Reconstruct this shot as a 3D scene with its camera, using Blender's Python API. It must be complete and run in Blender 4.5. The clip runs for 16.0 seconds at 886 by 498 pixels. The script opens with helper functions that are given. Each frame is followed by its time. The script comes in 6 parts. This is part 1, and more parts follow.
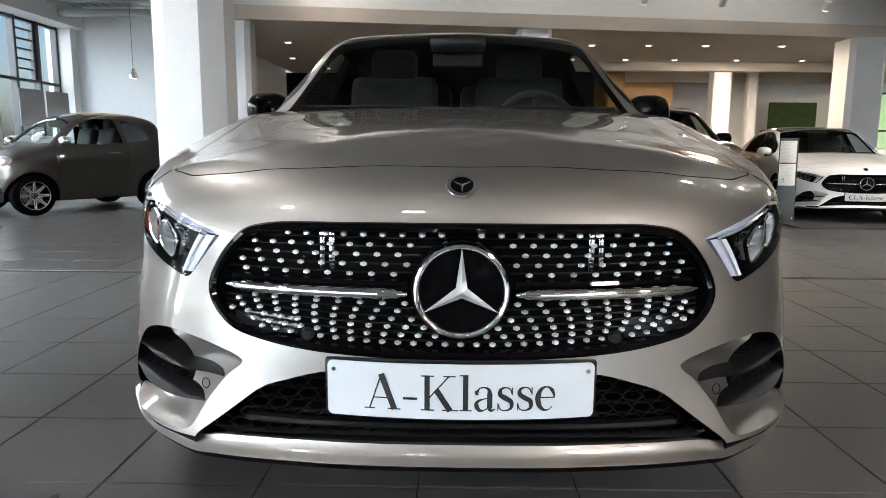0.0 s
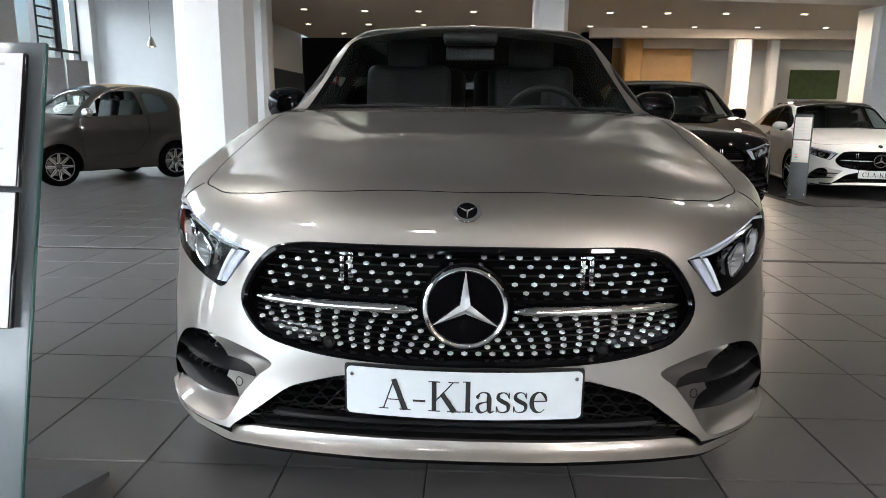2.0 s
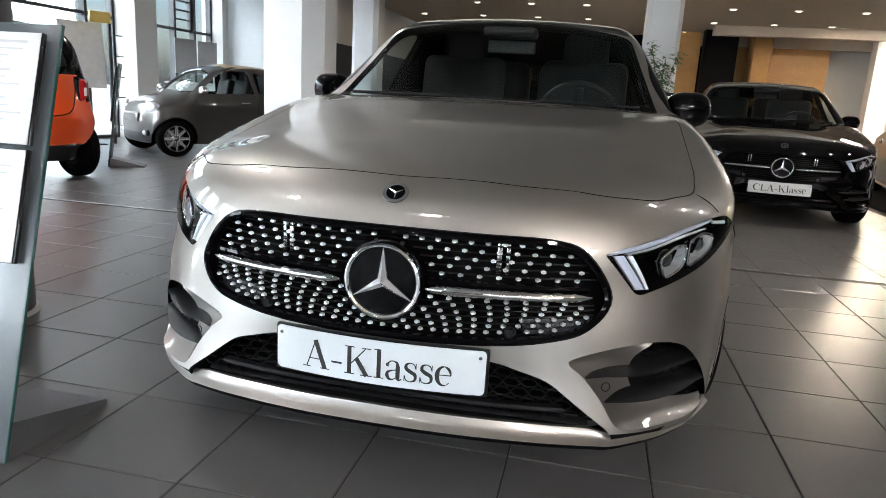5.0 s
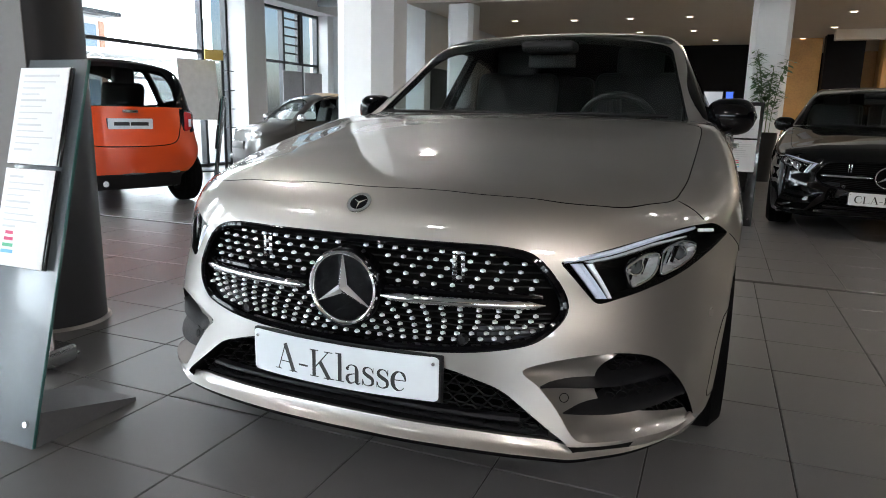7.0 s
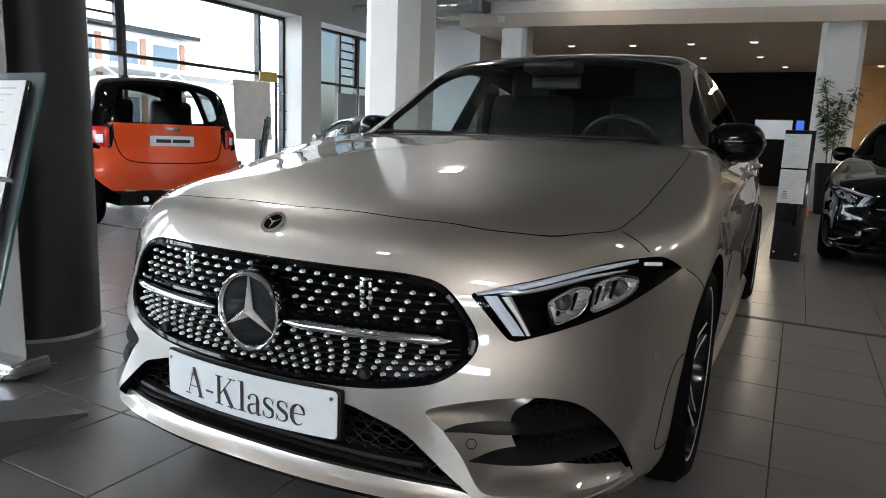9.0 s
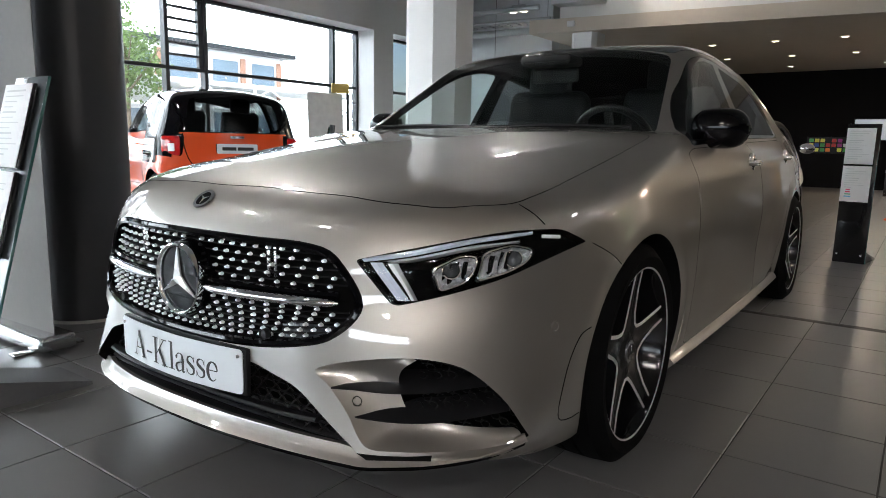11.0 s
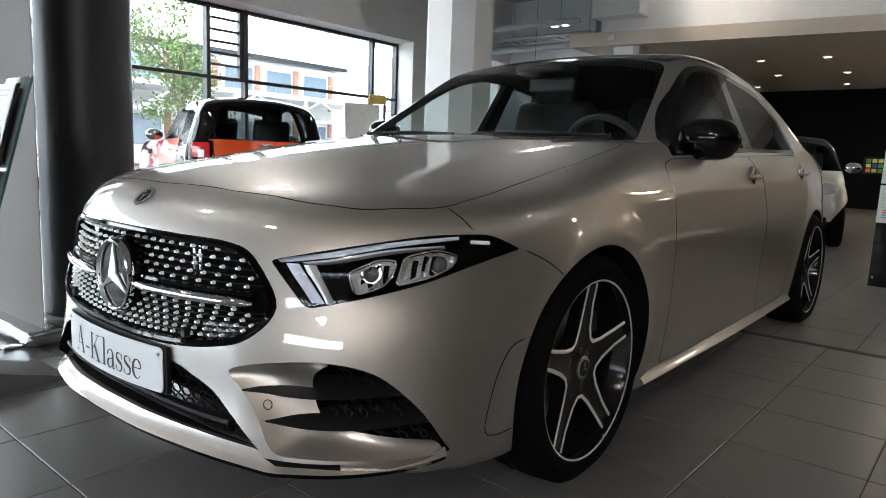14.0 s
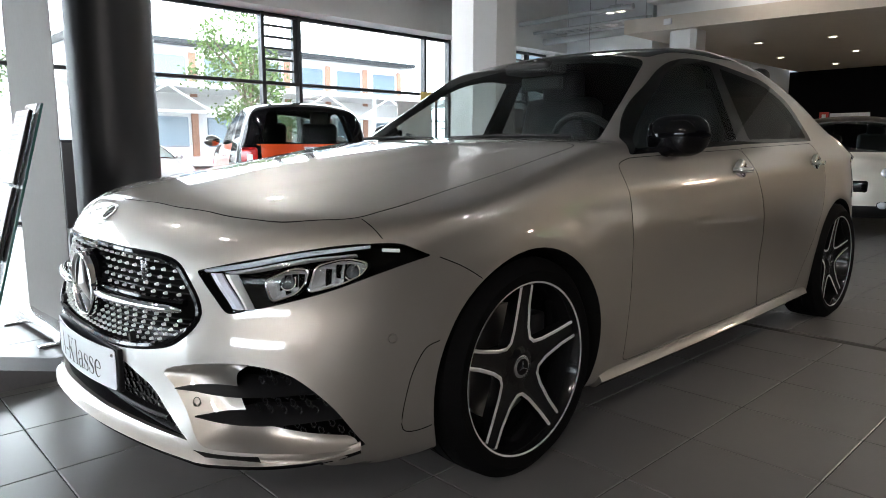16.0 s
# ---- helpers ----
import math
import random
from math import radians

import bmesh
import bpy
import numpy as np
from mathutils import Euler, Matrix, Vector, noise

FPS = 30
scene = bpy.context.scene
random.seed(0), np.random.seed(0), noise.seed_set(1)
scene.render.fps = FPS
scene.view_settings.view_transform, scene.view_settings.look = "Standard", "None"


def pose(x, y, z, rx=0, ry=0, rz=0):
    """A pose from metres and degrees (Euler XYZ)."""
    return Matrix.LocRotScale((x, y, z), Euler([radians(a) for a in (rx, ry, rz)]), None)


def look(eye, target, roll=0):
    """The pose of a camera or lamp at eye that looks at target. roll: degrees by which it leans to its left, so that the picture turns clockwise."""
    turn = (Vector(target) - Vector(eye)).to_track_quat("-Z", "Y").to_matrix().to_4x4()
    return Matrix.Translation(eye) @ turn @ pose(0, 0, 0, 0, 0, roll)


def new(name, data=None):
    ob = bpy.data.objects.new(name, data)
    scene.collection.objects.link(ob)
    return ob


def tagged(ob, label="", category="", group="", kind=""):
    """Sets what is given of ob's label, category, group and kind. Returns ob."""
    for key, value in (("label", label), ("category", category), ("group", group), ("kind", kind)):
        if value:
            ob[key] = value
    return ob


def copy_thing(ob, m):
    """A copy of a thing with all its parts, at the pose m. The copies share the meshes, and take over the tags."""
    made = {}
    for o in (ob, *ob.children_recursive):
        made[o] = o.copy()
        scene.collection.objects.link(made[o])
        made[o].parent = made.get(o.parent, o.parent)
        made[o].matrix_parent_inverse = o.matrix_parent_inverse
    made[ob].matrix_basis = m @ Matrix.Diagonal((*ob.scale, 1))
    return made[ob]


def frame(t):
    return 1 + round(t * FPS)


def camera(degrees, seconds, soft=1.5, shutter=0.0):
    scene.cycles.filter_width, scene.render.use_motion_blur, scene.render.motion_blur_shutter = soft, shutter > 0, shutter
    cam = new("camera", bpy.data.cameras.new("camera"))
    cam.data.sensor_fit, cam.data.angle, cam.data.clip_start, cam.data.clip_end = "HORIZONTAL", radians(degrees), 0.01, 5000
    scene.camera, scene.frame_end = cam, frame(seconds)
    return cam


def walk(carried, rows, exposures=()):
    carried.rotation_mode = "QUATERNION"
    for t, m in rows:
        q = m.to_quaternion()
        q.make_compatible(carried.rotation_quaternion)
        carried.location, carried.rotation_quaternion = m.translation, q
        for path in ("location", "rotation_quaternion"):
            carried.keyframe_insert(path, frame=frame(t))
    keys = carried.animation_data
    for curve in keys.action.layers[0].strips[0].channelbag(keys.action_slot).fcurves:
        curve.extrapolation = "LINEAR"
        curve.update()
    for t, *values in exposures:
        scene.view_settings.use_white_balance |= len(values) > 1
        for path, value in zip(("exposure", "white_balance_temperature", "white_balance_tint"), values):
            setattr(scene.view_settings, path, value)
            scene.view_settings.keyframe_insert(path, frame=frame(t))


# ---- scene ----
cam = camera(67.1, 16.0, 0.9)
PATH = [
    (0, (-0.019, -2.175, 0.847), (-0.046, -0.198, 0.545), 0.4),
    (0.5, (-0.024, -2.203, 0.889), (-0.065, -0.232, 0.552), -0.2),
    (1, (-0.027, -2.243, 0.921), (-0.081, -0.279, 0.547), 0.2),
    (1.5, (-0.021, -2.274, 0.961), (-0.088, -0.315, 0.564), 0.7),
    (2, (0.0, -2.308, 0.995), (-0.07, -0.352, 0.583), 0.7),
    (2.5, (0.004, -2.329, 1.021), (-0.079, -0.376, 0.598), 1.0),
    (3, (-0.015, -2.359, 1.035), (-0.092, -0.407, 0.606), 2.2),
    (3.5, (0.017, -2.367, 1.042), (-0.013, -0.417, 0.6), 2.9),
    (4, (0.165, -2.41, 1.032), (0.02, -0.469, 0.573), 3.3),
    (6.5, (0.735, -2.274, 0.981), (0.072, -0.429, 0.585), 1.6),
    (7, (0.813, -2.285, 0.991), (0.08, -0.467, 0.595), 1.2),
    (7.5, (0.868, -2.287, 0.991), (0.119, -0.47, 0.618), 1.5),
    (8, (0.928, -2.217, 0.99), (0.167, -0.393, 0.684), 1.6),
    (8.5, (1.017, -2.105, 0.985), (0.196, -0.309, 0.672), 2.8),
    (9, (1.08, -2.03, 0.985), (0.166, -0.282, 0.653), 2.2),
    (9.5, (1.189, -2.0, 0.984), (0.191, -0.297, 0.661), 1.9),
    (10, (1.346, -1.977, 0.985), (0.289, -0.312, 0.651), 2.0),
    (12.5, (1.606, -1.753, 0.805), (0.366, -0.202, 0.566), 0.1),
    (13, (1.658, -1.751, 0.806), (0.408, -0.204, 0.594), 0.7),
    (13.5, (1.688, -1.731, 0.844), (0.428, -0.191, 0.644), 1.2),
    (14, (1.718, -1.665, 0.901), (0.447, -0.145, 0.629), 2.2),
    (14.5, (1.771, -1.574, 0.953), (0.496, -0.058, 0.68), 2.4),
    (15, (1.903, -1.489, 0.966), (0.575, -0.018, 0.696), 1.7),
    (15.5, (2.002, -1.45, 0.961), (0.615, -0.039, 0.669), 1.2),
    (16, (2.062, -1.457, 0.957), (0.626, -0.096, 0.658), 0.1),
]
EXPOSE = [(0, 0.06), (4, 0.16), (6.5, 0.08), (8.5, -0.2), (10, -0.25), (12.5, -0.1), (13.5, -0.2), (14, -0.15), (15, 0.06), (16, 0.1)]
walk(cam, [(t, look(eye, target, roll)) for t, eye, target, roll in PATH], [(t, stops, 6220, 10) for t, stops in EXPOSE])

# ---- light ----
world = bpy.data.worlds.new("world")
scene.world = world
world.use_nodes = True
wn = world.node_tree
sky = wn.nodes.new("ShaderNodeTexSky")
sky.sky_type = "NISHITA"
sky.sun_disc = False
sky.sun_elevation, sky.sun_rotation = radians(43), radians(116)
sky.dust_density = 3.0
wn.links.new(sky.outputs[0], wn.nodes["Background"].inputs[0])
wn.nodes["Background"].inputs[1].default_value = 0.15
sun = new("sun", bpy.data.lights.new("sun", "SUN"))
sun.data.energy, sun.data.angle, sun.data.color = 3.0, radians(25), (1.0, 0.95, 0.88)
sun.matrix_world = look((25, -12, 26), (0, 0, 0))


def area(name, eye, target, w, h, energy, colour=(1, 1, 1), shape="RECTANGLE"):
    d = bpy.data.lights.new(name, "AREA")
    d.shape, d.size, d.size_y, d.energy, d.color = shape, w, h, energy, colour
    ob = new(name, d)
    ob.matrix_world = look(eye, target)
    return ob


# ---- materials ----
def mat(name, colour=(0.8, 0.8, 0.8), rough=0.5, metal=0.0, coat=0.0, vary=0.0, scale=5.0, bump=0.0, bscale=60.0,
        rvary=0.0, emit=None, power=0.0, spec=0.5, rand=0.0, coat_rough=0.03):
    """A principled material with colour and gloss variation at two scales and fine relief."""
    m = bpy.data.materials.new(name)
    m.use_nodes = True
    t = m.node_tree
    n, l = t.nodes, t.links
    b = n["Principled BSDF"]
    b.inputs["Base Color"].default_value = (*colour, 1)
    b.inputs["Roughness"].default_value = rough
    b.inputs["Metallic"].default_value = metal
    b.inputs["Coat Weight"].default_value = coat
    b.inputs["Coat Roughness"].default_value = coat_rough
    b.inputs["Specular IOR Level"].default_value = spec
    if emit:
        b.inputs["Emission Color"].default_value = (*emit, 1)
        b.inputs["Emission Strength"].default_value = power
    if vary or rvary or bump or rand:
        tc = n.new("ShaderNodeTexCoord")
        a, c = n.new("ShaderNodeTexNoise"), n.new("ShaderNodeTexNoise")
        for tex, s in ((a, scale), (c, scale * 9)):
            tex.inputs["Scale"].default_value = s
            tex.inputs["Detail"].default_value = 4
            l.new(tc.outputs["Object"], tex.inputs["Vector"])
        both = n.new("ShaderNodeMath")
        both.operation = "ADD"
        l.new(a.outputs[0], both.inputs[0])
        l.new(c.outputs[0], both.inputs[1])
        src = both.outputs[0]
        if rand:
            info = n.new("ShaderNodeObjectInfo")
            r = n.new("ShaderNodeMath")
            r.operation = "MULTIPLY_ADD"
            r.inputs[1].default_value = rand
            l.new(info.outputs["Random"], r.inputs[0])
            l.new(src, r.inputs[2])
            src = r.outputs[0]
        if vary:
            mr = n.new("ShaderNodeMapRange")
            mr.inputs[1].default_value, mr.inputs[2].default_value = 0.6, 1.4 + rand
            mr.inputs[3].default_value, mr.inputs[4].default_value = 1 - vary, 1 + vary
            l.new(src, mr.inputs[0])
            mx = n.new("ShaderNodeVectorMath")
            mx.operation = "SCALE"
            mx.inputs[0].default_value = colour
            l.new(mr.outputs[0], mx.inputs["Scale"])
            l.new(mx.outputs[0], b.inputs["Base Color"])
        if rvary:
            mr2 = n.new("ShaderNodeMapRange")
            mr2.inputs[1].default_value, mr2.inputs[2].default_value = 0.6, 1.4
            mr2.inputs[3].default_value, mr2.inputs[4].default_value = max(0.01, rough - rvary), rough + rvary
            l.new(both.outputs[0], mr2.inputs[0])
            l.new(mr2.outputs[0], b.inputs["Roughness"])
        if bump:
            f = n.new("ShaderNodeTexNoise")
            f.inputs["Scale"].default_value = bscale
            f.inputs["Detail"].default_value = 3
            l.new(tc.outputs["Object"], f.inputs["Vector"])
            bp = n.new("ShaderNodeBump")
            bp.inputs["Strength"].default_value = bump
            bp.inputs["Distance"].default_value = 0.004
            l.new(f.outputs[0], bp.inputs["Height"])
            l.new(bp.outputs[0], b.inputs["Normal"])
    return m


def paint(name, colour, metal=0.85, rough=0.32, flake=0.06, ior=1.6, spec=0.5):
    """Car paint: flakes under a clear coat."""
    m = mat(name, colour, rough, metal, coat=1.0, coat_rough=0.015, spec=spec)
    m.node_tree.nodes["Principled BSDF"].inputs["Coat IOR"].default_value = ior
    t = m.node_tree
    n, l = t.nodes, t.links
    tc = n.new("ShaderNodeTexCoord")
    v = n.new("ShaderNodeTexVoronoi")
    v.inputs["Scale"].default_value = 2600
    l.new(tc.outputs["Object"], v.inputs["Vector"])
    bp = n.new("ShaderNodeBump")
    bp.inputs["Strength"].default_value = flake
    bp.inputs["Distance"].default_value = 0.001
    l.new(v.outputs["Distance"], bp.inputs["Height"])
    l.new(bp.outputs[0], n["Principled BSDF"].inputs["Normal"])
    return m


def glass(name, tint=(0.5, 0.55, 0.55), gloss=0.9, base=0.035):
    """A clear pane: tinted, straight through, with a mirror coat by Fresnel."""
    m = bpy.data.materials.new(name)
    m.use_nodes = True
    t = m.node_tree
    n, l = t.nodes, t.links
    n.remove(n["Principled BSDF"])
    tr, gl, lw, mx = (n.new("ShaderNode" + k) for k in ("BsdfTransparent", "BsdfGlossy", "LayerWeight", "MixShader"))
    tr.inputs[0].default_value = (*tint, 1)
    gl.inputs["Color"].default_value = (gloss, gloss, gloss, 1)
    gl.inputs["Roughness"].default_value = 0.01
    lw.inputs[0].default_value = 0.5
    up, scale = n.new("ShaderNodeMath"), n.new("ShaderNodeMath")
    up.operation, up.inputs[1].default_value = "POWER", 5.0
    scale.operation, scale.inputs[1].default_value, scale.inputs[2].default_value = "MULTIPLY_ADD", 0.8, base
    l.new(lw.outputs["Facing"], up.inputs[0])
    l.new(up.outputs[0], scale.inputs[0])
    l.new(scale.outputs[0], mx.inputs[0])
    l.new(tr.outputs[0], mx.inputs[1])
    l.new(gl.outputs[0], mx.inputs[2])
    l.new(mx.outputs[0], n["Material Output"].inputs[0])
    return m


M = {
    "silver": paint("silver_beige_paint", (0.40, 0.371, 0.343), 1.0, 0.46, 0.02, 2.0),
    "black_paint": paint("black_paint", (0.002, 0.002, 0.0022), 0.0, 0.5, 0.0, 1.45, 0.0),
    "white_paint": paint("white_paint", (0.80, 0.80, 0.79), 0.0, 0.3, 0.0),
    "orange_paint": paint("orange_paint", (0.62, 0.060, 0.004), 0.1, 0.3, 0.0, 1.5),
    "grey_paint": paint("matt_grey_paint", (0.085, 0.080, 0.074), 0.9, 0.36, 0.0, 1.45),
    "pearl_paint": paint("pearl_paint", (0.72, 0.69, 0.62), 0.3, 0.3, 0.03),
    "gloss_black": mat("gloss_black_plastic", (0.002, 0.002, 0.0025), 0.04, spec=0.22),
    "matt_black": mat("matt_black_plastic", (0.007, 0.007, 0.008), 0.45, spec=0.3, vary=0.15, scale=30, bump=0.15, bscale=900),
    # near-black colour that also stands in for shade in gaps and cavities
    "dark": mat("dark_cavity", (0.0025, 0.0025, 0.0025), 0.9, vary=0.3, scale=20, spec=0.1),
    "pin": mat("bright_pin", (0.88, 0.89, 0.90), 0.28, 0.6),
    "star": mat("star_chrome", (0.88, 0.88, 0.89), 0.20, 0.7),
    "badge_glass": mat("badge_glass", (0.002, 0.002, 0.0025), 0.04, spec=0.10),
    "grille_black": mat("grille_black", (0.004, 0.004, 0.0045), 0.35, spec=0.2, vary=0.1, scale=40),
    "chrome": mat("chrome", (0.86, 0.86, 0.87), 0.05, 1.0),
    "satin": mat("satin_chrome", (0.66, 0.66, 0.66), 0.22, 1.0, rvary=0.05, scale=40),
    "rim_cut": mat("machined_rim", (0.78, 0.78, 0.78), 0.32, 0.75, rvary=0.06, scale=60),
    "rim_black": mat("rim_gloss_black", (0.004, 0.004, 0.0045), 0.12, 0.0, spec=0.25),
    "rubber": mat("tyre_rubber", (0.0025, 0.0025, 0.0027), 0.75, spec=0.05, vary=0.25, scale=25, bump=0.2, bscale=300),
    "plate": mat("white_plate", (0.62, 0.65, 0.68), 0.35, vary=0.02, scale=8, coat=0.2),
    "ink": mat("black_ink", (0.012, 0.012, 0.013), 0.5),
    "light_guide": mat("light_guide", (0.66, 0.70, 0.86), 0.12, 0.0, coat=0.6, vary=0.08, scale=80),
    "sensor_grey": mat("sensor_cover_grey", (0.035, 0.038, 0.045), 0.2, vary=0.1, scale=40),
    "lamp_clear": mat("lamp_white", (0.85, 0.88, 0.92), 0.15, 0.0, coat=0.5, vary=0.06, scale=60),
    "reflector": mat("lamp_reflector", (0.90, 0.91, 0.93), 0.16, 0.65, rvary=0.04, scale=50),
    "lens_bulb": mat("lens_glass", (0.05, 0.055, 0.06), 0.03, 0.0, coat=1.0, spec=0.8),
    "red_lens": mat("red_lens", (0.45, 0.01, 0.01), 0.12, coat=0.8, vary=0.2, scale=60),
    "wind_glass": glass("windscreen_glass", (0.80, 0.85, 0.83), 0.6, 0.015),
    "door_glass": glass("door_glass", (0.72, 0.77, 0.76), 0.45, 0.015),
    "dark_glass": glass("tinted_glass", (0.16, 0.17, 0.17), 0.4, 0.015),
    "rear_glass": glass("rear_glass", (0.36, 0.38, 0.38), 0.6, 0.03),
    "lamp_glass": glass("lamp_glass", (0.97, 0.98, 0.98), 0.9, 0.02),
    "seat": mat("black_seat_leather", (0.012, 0.012, 0.013), 0.55, vary=0.2, scale=12, bump=0.25, bscale=250),
    "dash": mat("black_dashboard", (0.006, 0.006, 0.0065), 0.6, vary=0.15, scale=20, bump=0.2, bscale=500),
    "brake": mat("brake_steel", (0.30, 0.29, 0.28), 0.35, 1.0, rvary=0.1, scale=40),
}


# ---- building tools ----
def mesh_ob(name, bm, material, parent=None, label="", smooth=True):
    me = bpy.data.meshes.new(name)
    bm.to_mesh(me)
    bm.free()
    for m in material if isinstance(material, (list, tuple)) else [material]:
        me.materials.append(m)
    if smooth:
        me.polygons.foreach_set("use_smooth", [True] * len(me.polygons))
        me.set_sharp_from_angle(angle=radians(38))
    ob = new(name, me)
    if parent:
        ob.parent = parent
    if label:
        ob["label"] = label
    return ob


def part(name, bm, material, parent, label="", smooth=True):
    return mesh_ob(name, bm, material, parent, label, smooth)


def empty(name, m=None):
    ob = new(name)
    ob.empty_display_size = 0.2
    if m is not None:
        ob.matrix_world = m
    return ob


def box(sx, sy, sz, at=(0, 0, 0), bevel=0.0, seg=2, rot=None):
    """A box with its centre at a place, edges rounded."""
    bm = bmesh.new()
    bmesh.ops.create_cube(bm, size=1)
    bmesh.ops.scale(bm, vec=(sx, sy, sz), verts=bm.verts)
    if bevel:
        bmesh.ops.bevel(bm, geom=bm.edges[:], offset=bevel, segments=seg, profile=0.5, affect="EDGES")
    if rot is not None:
        bmesh.ops.transform(bm, matrix=rot, verts=bm.verts)
    bmesh.ops.translate(bm, vec=at, verts=bm.verts)
    return bm


def cyl(r1, r2, depth, at=(0, 0, 0), seg=32, axis="z", bevel=0.0):
    bm = bmesh.new()
    bmesh.ops.create_cone(bm, cap_ends=True, segments=seg, radius1=r1, radius2=r2, depth=depth)
    if bevel:
        rim = [e for e in bm.edges if abs(e.verts[0].co.z - e.verts[1].co.z) < 1e-6]
        bmesh.ops.bevel(bm, geom=rim, offset=bevel, segments=2, profile=0.5, affect="EDGES")
    if axis == "x":
        bmesh.ops.rotate(bm, matrix=Matrix.Rotation(radians(90), 3, "Y"), verts=bm.verts)
    if axis == "y":
        bmesh.ops.rotate(bm, matrix=Matrix.Rotation(radians(90), 3, "X"), verts=bm.verts)
    bmesh.ops.translate(bm, vec=at, verts=bm.verts)
    return bm


def merge(*bms):
    out = bmesh.new()
    for b in bms:
        me = bpy.data.meshes.new("tmp")
        b.to_mesh(me)
        b.free()
        out.from_mesh(me)
        bpy.data.meshes.remove(me)
    return out


def moved(bm, m):
    bmesh.ops.transform(bm, matrix=m, verts=bm.verts)
    return bm


def ring_loft(rings, close_u=True, caps=True):
    """Skin rings of equal length, given as lists of points."""
    bm = bmesh.new()
    vs = [[bm.verts.new(p) for p in r] for r in rings]
    n = len(vs[0])
    for a, b in zip(vs, vs[1:]):
        for k in range(n if close_u else n - 1):
            bm.faces.new((a[k], a[(k + 1) % n], b[(k + 1) % n], b[k]))
    if caps and close_u:
        bm.faces.new(vs[0][::-1])
        bm.faces.new(vs[-1])
    bmesh.ops.recalc_face_normals(bm, faces=bm.faces[:])
    return bm


def lathe(profile, seg=64, axis="x"):
    """Turn a closed profile of (along, radius) round the axis."""
    rings = []
    for k in range(seg):
        a = 2 * math.pi * k / seg
        c, s = math.cos(a), math.sin(a)
        rings.append([(u, r * c, r * s) if axis == "x" else (r * c, r * s, u) for u, r in profile])
    bm = bmesh.new()
    vs = [[bm.verts.new(p) for p in r] for r in rings]
    n = len(profile)
    for k in range(seg):
        a, b = vs[k], vs[(k + 1) % seg]
        for j in range(n):
            bm.faces.new((a[j], a[(j + 1) % n], b[(j + 1) % n], b[j]))
    bmesh.ops.recalc_face_normals(bm, faces=bm.faces[:])
    return bm


def smooth_loop(pts, n=8, closed=True, tight=0.5):
    """A Catmull-Rom curve through a few control points."""
    p = [Vector(q) for q in pts]
    out = []
    m = len(p)
    for i in range(m if closed else m - 1):
        a, b = p[i], p[(i + 1) % m]
        pa = p[(i - 1) % m] if closed or i else a
        pb = p[(i + 2) % m] if closed or i + 2 < m else b
        ta, tb = (b - pa) * tight, (pb - a) * tight
        for k in range(n):
            t = k / n
            out.append((2 * t**3 - 3 * t**2 + 1) * a + (t**3 - 2 * t**2 + t) * ta + (3 * t**2 - 2 * t**3) * b + (t**3 - t**2) * tb)
    if not closed:
        out.append(p[-1])
    return out


def round_poly(pts, r=0.02, n=5):
    """A polygon with rounded corners; r may differ by corner."""
    p = [Vector(q) for q in pts]
    out = []
    m = len(p)
    for i in range(m):
        a, b, c = p[i - 1], p[i], p[(i + 1) % m]
        rr = r[i] if isinstance(r, (list, tuple)) else r
        if rr <= 0:
            out.append(b)
            continue
        u, v = (a - b), (c - b)
        d = min(rr, u.length * 0.45, v.length * 0.45)
        s, e = b + u.normalized() * d, b + v.normalized() * d
        for k in range(n + 1):
            t = k / n
            out.append((1 - t) ** 2 * s + 2 * t * (1 - t) * b + t * t * e)
    return out


def prism(loop, d0, d1):
    """A closed solid: the loop of points swept from + d0 to + d1."""
    d0, d1 = Vector(d0), Vector(d1)
    return ring_loft([[Vector(p) + d0 for p in loop], [Vector(p) + d1 for p in loop]])


def tube(path, r, seg=8, closed=False, flat=1.0, up=(0, 0, 1)):
    """A tube along a path; flat squeezes it along the up direction. r may be a function of 0..1."""
    pts = [Vector(p) for p in path]
    rings = []
    m = len(pts)
    for i, p in enumerate(pts):
        a = pts[i - 1] if i or closed else p
        b = pts[(i + 1) % m] if i + 1 < m or closed else p
        t = (b - a).normalized()
        side = t.cross(Vector(up))
        side = side.normalized() if side.length > 1e-4 else Vector((1, 0, 0))
        nn = side.cross(t).normalized()
        rr = r(i / (m - 1)) if callable(r) else r
        rings.append([p + side * rr * math.cos(2 * math.pi * k / seg) + nn * rr * flat * math.sin(2 * math.pi * k / seg) for k in range(seg)])
    if closed:
        rings.append(rings[0])
    bm = ring_loft(rings, caps=not closed)
    if closed:
        bmesh.ops.remove_doubles(bm, verts=bm.verts[:], dist=1e-6)
        bmesh.ops.recalc_face_normals(bm, faces=bm.faces[:])
    return bm


def solid(bm):
    """A loose object for cutting."""
    me = bpy.data.meshes.new("cutter")
    bm.to_mesh(me)
    bm.free()
    return new("cutter", me)


def cut(a, b, how="DIFFERENCE", keep=True):
    """The mesh of a with b taken away (or kept in common), as a new loose object."""
    md = a.modifiers.new("cut", "BOOLEAN")
    md.operation, md.object, md.solver = how, b, "MANIFOLD"
    dg = bpy.context.evaluated_depsgraph_get()
    me = bpy.data.meshes.new_from_object(a.evaluated_get(dg))
    a.modifiers.remove(md)
    me.materials.clear()
    out = new("cutter", me)
    if not keep:
        drop(a)
    return out


